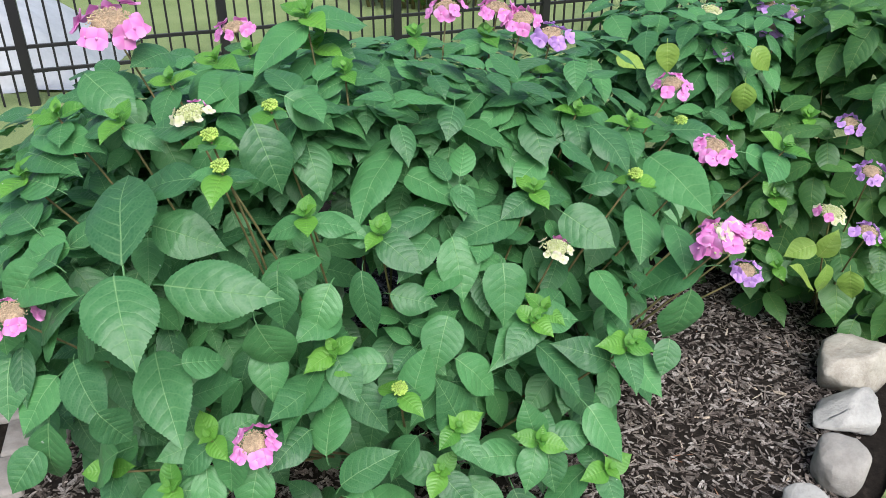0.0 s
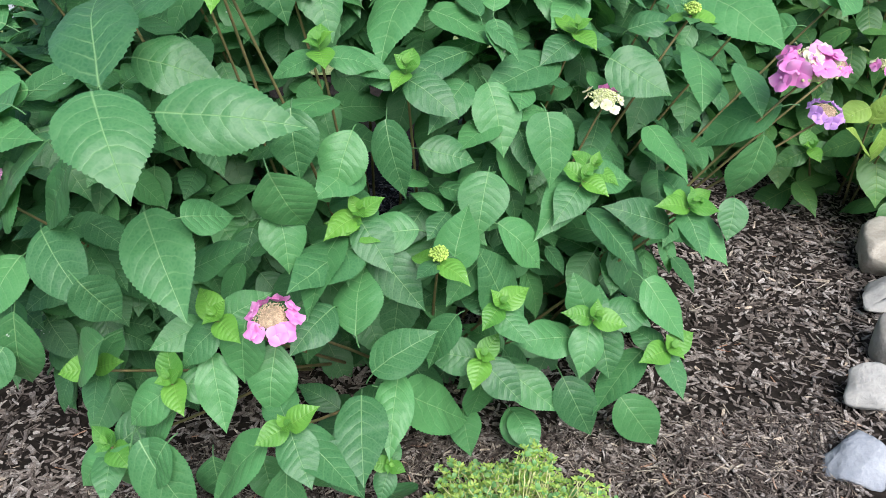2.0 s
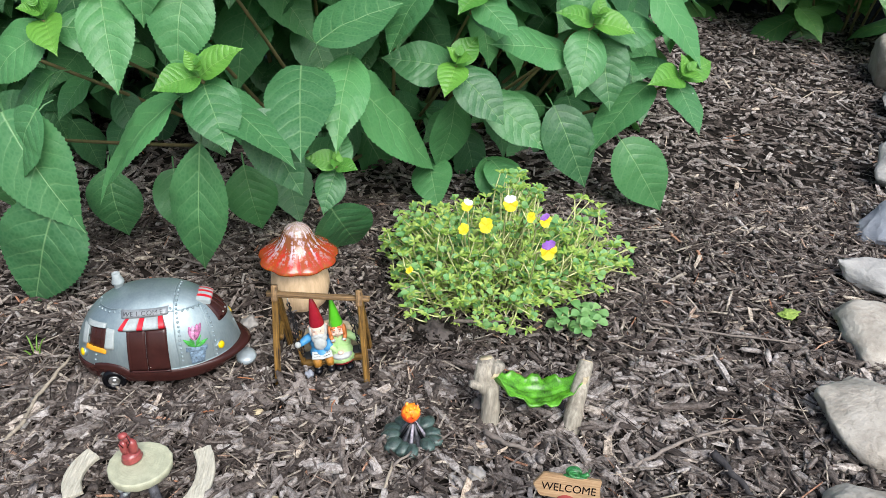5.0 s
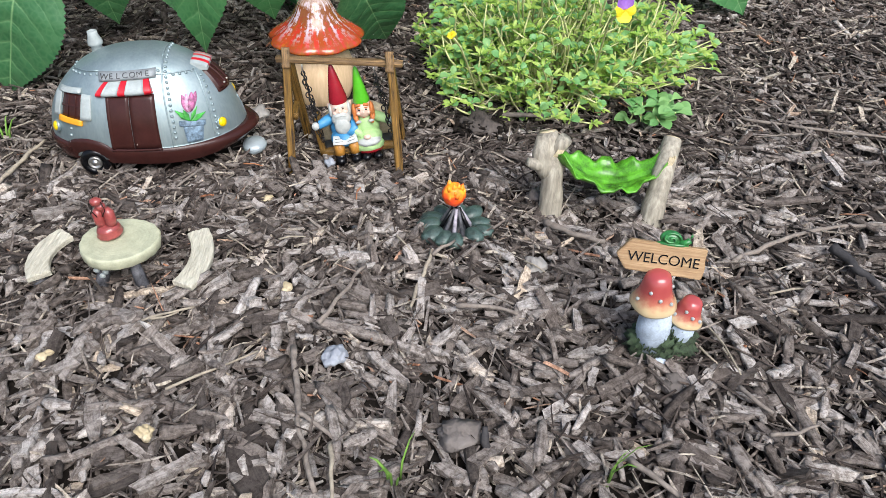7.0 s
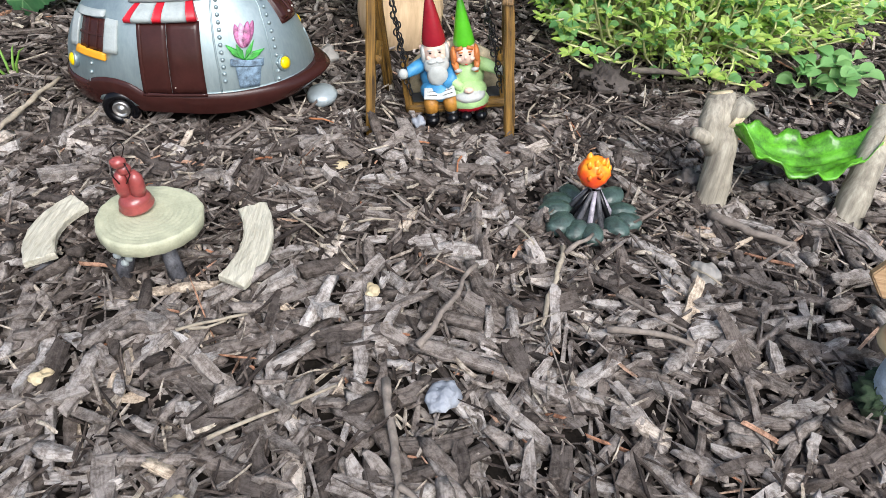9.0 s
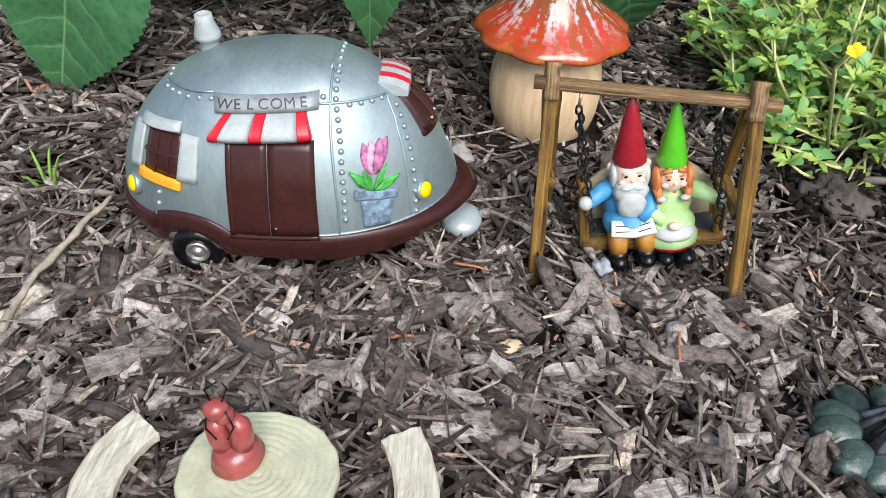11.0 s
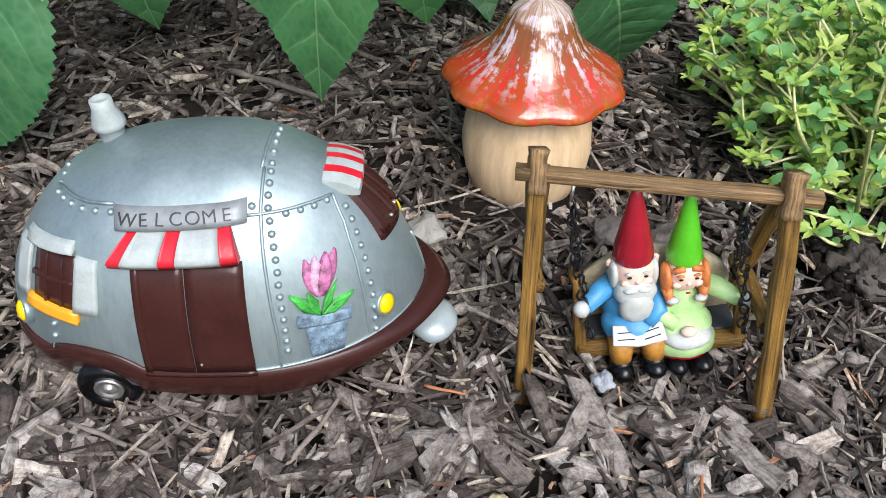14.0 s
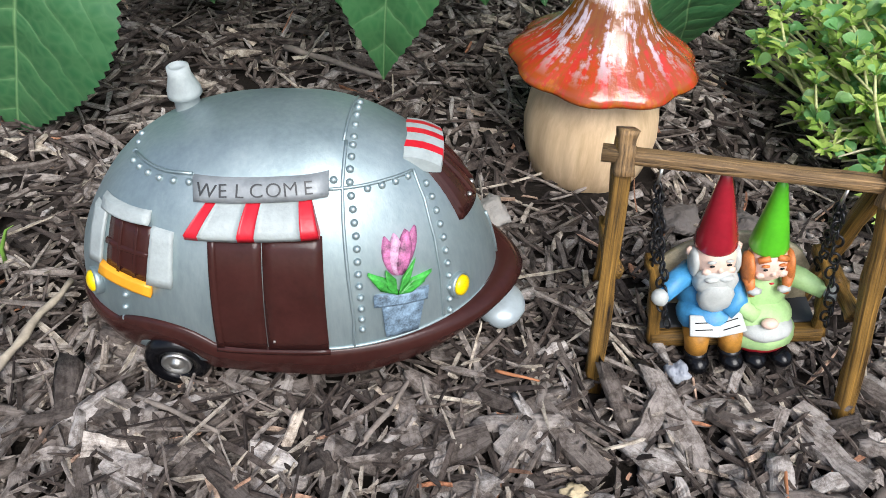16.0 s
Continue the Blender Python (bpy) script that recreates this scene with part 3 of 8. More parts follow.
def side_patch(bm, corners, out, nx=8, nz=8, index=0):
    """A plate laid on the shell: corners (x, z) bottom left, bottom right, top right, top left."""
    bl, br, tr, tl = (Vector(c) for c in corners)
    grid = []
    for j in range(nz + 1):
        row = []
        for i in range(nx + 1):
            s, t = i / nx, j / nz
            p = (bl * (1 - s) + br * s) * (1 - t) + (tl * (1 - s) + tr * s) * t
            row.append(bm.verts.new(hull_side(p.x, p.y, out)))
        grid.append(row)
    fs = [bm.faces.new((grid[j][i], grid[j][i + 1], grid[j + 1][i + 1], grid[j + 1][i])) for j in range(nz) for i in range(nx)]
    rim = [grid[0][i] for i in range(nx + 1)] + [grid[j][nx] for j in range(1, nz + 1)] + [grid[nz][i] for i in range(nx - 1, -1, -1)] + [grid[j][0] for j in range(nz - 1, 0, -1)]
    low = [bm.verts.new(v.co + Vector((0, 0.004, -0.0005))) for v in rim]
    k = len(rim)
    fs += [bm.faces.new((rim[i], low[i], low[(i + 1) % k], rim[(i + 1) % k])) for i in range(k)]
    for f in fs:
        f.material_index = index
    return bm


def build_camper():
    root = thing("camper_figurine", pose(-0.376, 0.915, 0), "glossy silver toy camper with brown door and striped awnings on mulch", "figurine")
    bm = bmesh.new()
    rows = []
    for j in range(33):
        z = ZB + (ZT - ZB) * math.sin(j / 32 * math.pi / 2) * 0.99995
        rows.append([bm.verts.new(hull_point(2 * math.pi * i / 96, z)) for i in range(96)])
    for a, b in zip(rows, rows[1:]):
        for i in range(96):
            bm.faces.new((a[i], a[(i + 1) % 96], b[(i + 1) % 96], b[i]))
    bm.faces.new(rows[-1])
    bm.faces.new(rows[0][::-1])
    part("shell", bm, SILVER, root, "brushed silver painted shell")
    # skirt: an arch over each wheel, a jutting lip round the nose
    bm = bmesh.new()
    rings = [[] for _ in range(6)]
    count = 160
    for i in range(count):
        a = 2 * math.pi * i / count
        p = hull_point(a, 0.04)
        nose = max(0.0, p.x / 0.075) ** 3
        rear = max(0.0, min(1.0, (-0.07 - p.x) / 0.02))
        zt = 0.0405 + 0.001 * nose + 0.001 * rear
        zl = 0.024 + 0.007 * nose
        arch = (p.x + 0.064) / 0.021
        if abs(arch) < 1 and abs(p.y) > 0.02:
            rise = (1 - arch * arch) ** 0.7
            zt = max(zt, 0.0405 + 0.0075 * rise)
            zl = max(zl, 0.024 + 0.0085 * math.sqrt(max(0.0, 1 - ((p.x + 0.064) / 0.015) ** 2)) if abs(p.x + 0.064) < 0.015 else zl)
        lip = 0.0016 + 0.0095 * nose
        for ring, z, out in zip(rings, (zt - 0.001, zt + 0.0006, zt, zt - 0.0035, 0.5 * (zt + zl) - 0.001, zl), (-0.003, 0.0002, lip * 0.7, lip + 0.0006, lip * 0.85, lip * 0.45 - 0.0015)):
            q = hull_point(a, max(ZB, min(z, 0.046)), out)
            q.z = z
            ring.append(bm.verts.new(q))
    for a, b in zip(rings[1:], rings):
        for i in range(count):
            bm.faces.new((a[i], a[(i + 1) % count], b[(i + 1) % count], b[i]))
    bm.faces.new([bm.verts.new(v.co) for v in rings[-1]][::-1])
    part("skirt", bm, BROWN, root, "dark brown lower skirt with a jutting nose lip")
    # thin silver tube standing in for the highlight along the skirt's upper edge
    bm = bmesh.new()
    tube(bm, [hull_point(radians(a), 0.0413, 0.0002) for a in range(-86, -8, 3)], 0.0007, 6)
    part("skirt_edge_glint", bm, SILVER, root)
    # wheels
    for x, y, s in ((-0.0615, -0.0508, 1), (-0.0615, 0.0485, -1)):
        turn = pose(x, y, 0.0236, 90 * s)
        bm = bmesh.new()
        lathe(bm, [(0.004, -0.006), (0.0112, -0.006), (0.0137, -0.004), (0.0144, 0), (0.0139, 0.0042), (0.0118, 0.0066), (0.0074, 0.0058), (0.0072, 0.004)], 28)
        w = part("wheel", bm, BLACK, root, "black tyre")
        w.matrix_basis = turn
        bm = bmesh.new()
        lathe(bm, [(0.0066, 0.0035), (0.0064, 0.0058), (0.0052, 0.0062), (0.0046, 0.0048), (0.0026, 0.005), (0.0022, 0.0064), (0.0006, 0.0068)], 24)
        part("hub_cap", bm, STEEL, w, "silver hub cap")

    def quad(name, pts, mat, out, label="", nx=6, nz=6):
        bm = bmesh.new()
        side_patch(bm, pts, out, nx, nz)
        return part(name, bm, mat, root, label)
    # door of two leaves in a frame
    quad("door", ((-0.0403, 0.0395), (-0.0198, 0.0405), (-0.0193, 0.0895), (-0.0395, 0.0885)), BROWN, 0.0011, "dark brown door leaf", 6, 10)
    quad("door", ((-0.0192, 0.0405), (0.0053, 0.0415), (0.0038, 0.09), (-0.0187, 0.0895)), BROWN, 0.0011, "dark brown door leaf", 6, 10)
    quad("door_post", ((-0.0405, 0.0395), (-0.0375, 0.0395), (-0.0368, 0.0885), (-0.0396, 0.0885)), BROWN, 0.0016, "", 2, 10)
    quad("door_sill", ((-0.0408, 0.0378), (0.0058, 0.0396), (0.0057, 0.0416), (-0.0406, 0.0398)), BROWN, 0.0021, "", 12, 2)
    bm = bmesh.new()
    ball(bm, hull_side(-0.0165, 0.0455, 0.0012), 0.0007, 0, 1)
    part("door_stud", bm, STEEL, root)
    # awning over the door: a cloth in stripes that stands off the shell
    tops, lows = (-0.0405, -0.0365, -0.0249, -0.0193, -0.0051, -0.0003), (-0.0473, -0.0421, -0.0273, -0.0208, -0.0036, 0.0026)
    for k in range(5):
        bm = bmesh.new()
        n, rows = 6, []
        for j in range(7):
            t = j / 6
            row = []
            for i in range(n + 1):
                u = i / n
                x = (tops[k] + (tops[k + 1] - tops[k]) * u) * (1 - t) + (lows[k] + (lows[k + 1] - lows[k]) * u) * t
                z = (0.0988 + (x + 0.0405) * 0.08) * (1 - t) + (0.0885 + (x + 0.0463) * 0.06) * t
                row.append(hull_side(x, z, 0.0006 + 0.0046 * math.sin(t * math.pi / 2)))
            rows.append(row)
        rows.append([p + Vector((0, 0.0008, -0.0028)) for p in rows[-1]])
        rows.append([p + Vector((0, 0.006, 0.0002)) for p in rows[-1]])
        g = [[bm.verts.new(p) for p in r] for r in rows]
        for j in range(len(g) - 1):
            for i in range(n):
                bm.faces.new((g[j][i], g[j + 1][i], g[j + 1][i + 1], g[j][i + 1]))
        for i in (0, n):
            bm.faces.new([r[i] for r in g] if i == 0 else [r[i] for r in g][::-1])
        part("awning_stripe", bm, WHITE if k % 2 else RED, root, "white awning stripe" if k % 2 else "red awning stripe")
    # name plate
    bm = bmesh.new()
    side_patch(bm, ((-0.0448, 0.0985), (0.0057, 0.102), (0.0053, 0.1078), (-0.0456, 0.1046)), 0.0018, 10, 3)
    plate = part("name_plate", bm, PLATE, root, "grey plate lettered WELCOME")
    for k, ch in enumerate("WELCOME"):
        s = (k + 0.5) / 7
        x = -0.0432 + 0.0448 * s
        z = 0.1017 + 0.0031 * s
        p, e1, e2 = hull_side(x, z, 0.0021), hull_side(x + 0.003, z + 0.0002, 0.0021), hull_side(x, z + 0.002, 0.0021)
        ux = (e1 - p).normalized()
        uy = ((e2 - p) - ux * (e2 - p).dot(ux)).normalized()
        m = Matrix((ux, uy, ux.cross(uy))).transposed().to_4x4()
        m.translation = p
        lettering(ch, 0.0078, INK, plate, m @ pose(0, 0, 0, 0, 0, (-5, 3, -3, 4, -2, 3, -4)[k]), 0.0003, "letter", -0.0001)
    # window with shutters
    quad("window", ((-0.0853, 0.0668), (-0.0662, 0.0657), (-0.0618, 0.0875), (-0.0817, 0.0855)), BROWN, 0.0004, "dark brown window")
    quad("glazing_bar", ((-0.0838, 0.0755), (-0.064, 0.0765), (-0.0638, 0.0778), (-0.0836, 0.0768)), BROWN, 0.0014)
    for x in (-0.0795, -0.0725):
        quad("glazing_bar", ((x, 0.0668), (x + 0.0012, 0.0668), (x + 0.0046, 0.0862), (x + 0.0034, 0.086)), BROWN, 0.0014)
    quad("shutter", ((-0.0659, 0.066), (-0.0554, 0.0665), (-0.0531, 0.087), (-0.0618, 0.0873)), WHITE, 0.0022, "white shutter")
    quad("shutter", ((-0.093, 0.0648), (-0.0865, 0.0665), (-0.0823, 0.0856), (-0.0895, 0.0835)), WHITE, 0.0022, "white shutter")
    quad("window_hood", ((-0.0851, 0.085), (-0.0626, 0.0881), (-0.062, 0.0915), (-0.0843, 0.0882)), WHITE, 0.0026, "white window hood")
    quad("window_sill", ((-0.0881, 0.0622), (-0.0645, 0.0608), (-0.0639, 0.0655), (-0.0864, 0.0668)), ORANGE, 0.0026, "orange window sill")
    # tulip in a pot, in low relief
    quad("painted_pot", ((0.028, 0.0435), (0.041, 0.0425), (0.0432, 0.0585), (0.0262, 0.06)), POT, 0.0013, "blue-grey painted flower pot")
    quad("pot_rim", ((0.0231, 0.0602), (0.0439, 0.0565), (0.0441, 0.0608), (0.023, 0.0646)), POT, 0.0021)
    for a, b, w in (((0.0325, 0.063), (0.0205, 0.0742), 0.0042), ((0.0325, 0.063), (0.045, 0.0672), 0.0046), ((0.0325, 0.063), (0.0385, 0.0745), 0.0034), ((0.0318, 0.063), (0.0272, 0.0735), 0.0036), ((0.0328, 0.063), (0.0425, 0.0645), 0.003)):
        a, b = Vector(a), Vector(b)
        n = (b - a).orthogonal().normalized() * w / 2
        c = a.lerp(b, 0.45)
        bm = bmesh.new()
        side_patch(bm, (tuple(a), tuple(c - n), tuple(b), tuple(c + n)), 0.0019, 5, 5)
        part("painted_leaf", bm, GREENPAINT, root, "green painted tulip leaf")
    for dx, tilt, out, mat in ((-0.0033, -0.3, 0.0012, TULIP), (0.0033, 0.3, 0.0012, TULIP), (-0.0012, -0.12, 0.002, PINKPAINT), (0.0013, 0.1, 0.0026, TULIP)):
        bm = bmesh.new()
        rings = [[bm.verts.new(hull_side(0.0327 + dx, 0.0783, out + 0.0008))]]
        for q in (0.35, 0.7, 0.95, 1.0):
            ring = []
            for i in range(20):
                a = 2 * math.pi * i / 20
                u, v = 0.0028 * q * math.sin(a), 0.0083 * q * math.cos(a) * (1.0 if math.cos(a) > 0 else 0.92)
                pointed = 1 - 0.55 * max(0.0, math.cos(a)) ** 2
                ring.append(bm.verts.new(hull_side(0.0327 + dx + u * pointed + v * tilt, 0.0783 + v, out + 0.0008 * (1 - q * q) if q < 1 else -0.001)))
            rings.append(ring)
        for i in range(20):
            k = (i + 1) % 20
            bm.faces.new((rings[0][0], rings[1][i], rings[1][k]))
            for a, b in zip(rings[1:], rings[2:]):
                bm.faces.new((a[i], b[i], b[k], a[k]))
        bmesh.ops.recalc_face_normals(bm, faces=bm.faces)
        part("painted_petal", bm, mat, root, "pink painted tulip petal")
    # lamps
    for angle, z in ((-35.3, 0.0535), (-146.1, 0.0545), (30, 0.0615)):
        p, q = hull_point(radians(angle), z), hull_point(radians(angle), z, 0.01)
        way = (q - p).normalized() + Vector((0, 0, 0.25))
        turn = way.to_track_quat("Z", "Y").to_matrix().to_4x4()
        turn.translation = p
        bm = bmesh.new()
        lathe(bm, [(0.006, -0.002), (0.006, 0.0013), (0.0054, 0.0021), (0.0046, 0.0014)], 24)
        lamp = part("lamp", bm, SILVER, root)
        lamp.matrix_basis = turn
        bm = bmesh.new()
        lathe(bm, [(0.0047, 0.0008), (0.0044, 0.0026), (0.0026, 0.0036), (0.0004, 0.0039)], 20)
        part("lens", bm, SUNNY, lamp, "yellow lamp lens")

    # windscreen, its bars and its awning
    def nose_patch(name, a0, a1, z0, z1, mat, out, label="", splay=0.0):
        bm = bmesh.new()
        g = []
        for j in range(9):
            t = j / 8
            g.append([bm.verts.new(hull_point(radians((a0 + (a1 - a0) * i / 12) * (1 + splay * (1 - t))), z0 + (z1 - z0) * t, out)) for i in range(13)])
        for j in range(8):
            for i in range(12):
                bm.faces.new((g[j][i], g[j][i + 1], g[j + 1][i + 1], g[j + 1][i]))
        rim = g[0] + [r[-1] for r in g[1:]] + g[-1][-2::-1] + [r[0] for r in g[-2:0:-1]]
        low = [bm.verts.new(v.co + Vector((-0.005, 0, -0.001))) for v in rim]
        for i in range(len(rim)):
            k = (i + 1) % len(rim)
            bm.faces.new((rim[k], rim[i], low[i], low[k]))
        return part(name, bm, mat, root, label)
    nose_patch("windscreen", -19.5, 22, 0.0785, 0.1, BROWN, 0.0016, "dark brown windscreen", 0.16)
    for a in (-18.5, -5.5, 7.5, 19):
        nose_patch("windscreen_bar", a, a + 4.5, 0.0815, 0.1, BROWN, 0.0032, "", 0.14)
    for a in (-9.5, 3.5, 15.5):
        bm = bmesh.new()
        ball(bm, hull_point(radians(a), 0.0835, 0.0024), (0.0014, 0.0016, 0.001), 0, 1)
        part("windscreen_stud", bm, STEEL, root)
    edges = (-0.0145, -0.009, -0.005, 0.0004, 0.0044, 0.0092, 0.0132, 0.016)
    for k in range(7):
        bm = bmesh.new()
        g = []
        for i in range(5):
            y = edges[k] + (edges[k + 1] - edges[k]) * i / 4 + 0.0015
            sag = 0.0024 * (y / 0.0145) ** 2
            inner, outer = Vector((0.0332, y, 0.1078 - sag)), Vector((0.0492 - 0.5 * sag, y, 0.1038 - sag))
            line = [inner.lerp(outer, t) + Vector((0, 0, 0.0012 * math.sin(math.pi * t))) for t in (0, 0.25, 0.5, 0.75, 1)]
            line += [outer + Vector((0.0003, 0, -0.003)), outer + Vector((-0.003, 0, -0.0032)), inner + Vector((0, 0, -0.006))]
            g.append([bm.verts.new(p) for p in line])
        for a, b in zip(g, g[1:]):
            for i in range(8):
                bm.faces.new((a[i], a[(i + 1) % 8], b[(i + 1) % 8], b[i]))
        bm.faces.new(g[0][::-1])
        bm.faces.new(g[-1])
        bmesh.ops.recalc_face_normals(bm, faces=bm.faces)
        part("awning_stripe", bm, RED if k % 2 else WHITE, root, "red awning stripe" if k % 2 else "white awning stripe", False)
    # seams and rivets
    r = bmesh.new()
    bmesh.ops.create_icosphere(r, subdivisions=2, radius=0.0016)
    rivet = bpy.data.meshes.new("rivet")
    r.to_mesh(rivet)
    r.free()
    rivet.materials.append(SILVER)
    for p in rivet.polygons:
        p.use_smooth = True

    def spaced(path, count):
        """Evenly spaced places along a line."""
        way = np.concatenate(([0], np.cumsum([(q - p).length for p, q in zip(path, path[1:])])))
        out = []
        for s in np.linspace(0, way[-1], count):
            i = min(int(np.searchsorted(way, s, "right")) - 1, len(path) - 2)
            out.append(path[i].lerp(path[i + 1], (s - way[i]) / max(1e-9, way[i + 1] - way[i])))
        return out

    def rivets(path, count):
        for p in spaced(path, count):
            share("rivet", rivet, root, Matrix.Translation(p))

    def seam(path):
        bm = bmesh.new()
        tube(bm, path, 0.0007, 6)
        part("seam", bm, SILVER, root)

    def upright(xs, zs, shift=0.0):
        return [hull_side(float(np.interp(z, zs[::-1], xs[::-1])) + shift, z, 0.0002) for z in np.linspace(zs[0], zs[-1], 60)]
    xs, zs = (0.0137, 0.0132, 0.0151, 0.0168, 0.0174, 0.0185, 0.0189), (0.1129, 0.1064, 0.0972, 0.0863, 0.0745, 0.0629, 0.0497)
    rivets(upright(xs, zs), 16)
    rivets([Vector((0.0139, y, hull_top(0.0139, y))) for y in (-0.0125, -0.0065, -0.0005, 0.006, 0.012)], 5)
    seam([Vector((0.0102 + 0.0003 * k, y, hull_top(0.0102, y) + 0.0001)) for k, y in enumerate(np.linspace(-0.0155, 0.018, 9))])
    xs2, zs2 = (0.0119, 0.0116, 0.0124, 0.0141, 0.0163, 0.0163), (0.1141, 0.1055, 0.0945, 0.0775, 0.0559, 0.0416)
    seam(upright([x - 0.0008 for x in xs2], zs2))
    xs, zs = (0.0425, 0.0452, 0.0473, 0.0492, 0.0509, 0.052, 0.0533, 0.0545), (0.0961, 0.0912, 0.086, 0.0805, 0.0748, 0.0686, 0.0621, 0.0434)
    rivets(upright(xs, zs), 11)
    xs, zs = (0.0372, 0.0421, 0.0468, 0.0498, 0.0519), (0.1015, 0.0924, 0.0783, 0.0637, 0.0428)
    seam(upright(xs, zs))
    rivets([hull_side(x, z) for x, z in ((0.0202, 0.1021), (0.026, 0.1016), (0.0312, 0.1011), (0.0352, 0.1008))], 4)
    seam([hull_side(float(x), float(np.interp(x, (0.0059, 0.0137, 0.0276, 0.0367), (0.1041, 0.1036, 0.1026, 0.1015))), 0.0002) for x in np.linspace(0.0059, 0.0367, 16)])
    rivets([hull_side(0.0075, 0.1063, 0.0002), hull_side(0.0076, 0.1063, 0.0002)], 1)
    line = [hull_point(radians(a), z, 0.0) for a, z in ((175, 0.0985), (-167, 0.0993), (-154.5, 0.1008), (-144.4, 0.1014), (-136.6, 0.1019), (-130.2, 0.1027), (-124, 0.1034))]
    rivets(line, 9)
    seam([p + Vector((0, 0, 0.0026)) + Vector((0.001, 0.002, 0)) for p in line[1:]])
    rivets([hull_side(x, z) for x, z in ((-0.078, 0.0564), (-0.0795, 0.0496), (-0.0811, 0.0429))], 3)
    seam([hull_point(radians(4), z, 0.0004) for z in np.linspace(0.042, 0.066, 8)])
    # chimney and tow foot
    bm = bmesh.new()
    lathe(bm, [(0.0066, -0.006), (0.0056, 0.0005), (0.0052, 0.0085), (0.0072, 0.0096), (0.007, 0.0118), (0.0048, 0.0185), (0.0046, 0.0222), (0.0034, 0.0228), (0.003, 0.0215)], 24)
    c = part("chimney", bm, WHITE, root, "pale grey chimney pipe")
    c.matrix_basis = pose(-0.0585, 0.015, 0.104, 0, -4, 0)
    bm = bmesh.new()
    ball(bm, (0.0805, -0.0005, 0.0095), (0.0125, 0.0145, 0.0075), 0.08, 3)
    part("tow_foot", bm, PALESILVER, root, "pale silver moulded foot")
    return root


build_camper()


# ---- figures: mushroom house ----
def build_mushroom_house():
    root = thing("mushroom_house", pose(-0.236, 1.055, 0), "tan ceramic mushroom with a glossy red drip-glazed cap", "figurine")
    bm = bmesh.new()
    lathe(bm, [(0.02, -0.016), (0.029, -0.013), (0.0355, -0.004), (0.0393, 0.012), (0.0405, 0.026), (0.039, 0.04), (0.034, 0.055), (0.027, 0.066), (0.01, 0.071)], 48, wave=lambda a, i: 1 + 0.012 * math.sin(13 * a + i * 0.2) * min(1, i))
    part("stalk", bm, CERAMIC, root, "round tan ribbed stalk")
    bm = bmesh.new()
    lathe(bm, [(0.027, 0.0695), (0.0485, 0.067), (0.053, 0.068), (0.0535, 0.07), (0.0502, 0.0735), (0.0438, 0.078), (0.0342, 0.0845), (0.0268, 0.0915), (0.0224, 0.0985), (0.0193, 0.1055), (0.0158, 0.1115), (0.0102, 0.116), (0.004, 0.1178), (0.0005, 0.118)], 72,
          wave=lambda a, i: 1 + (0.075 * (abs(math.sin(4.5 * a + 0.6)) - 0.6) if i < 6 else 0.015 * math.sin(7 * a) + 0.03 * (abs(math.sin(4.5 * a + 0.6)) - 0.6)))
    part("cap", bm, GLAZE, root, "glossy red and white drip-glazed cap")
    return root


build_mushroom_house()


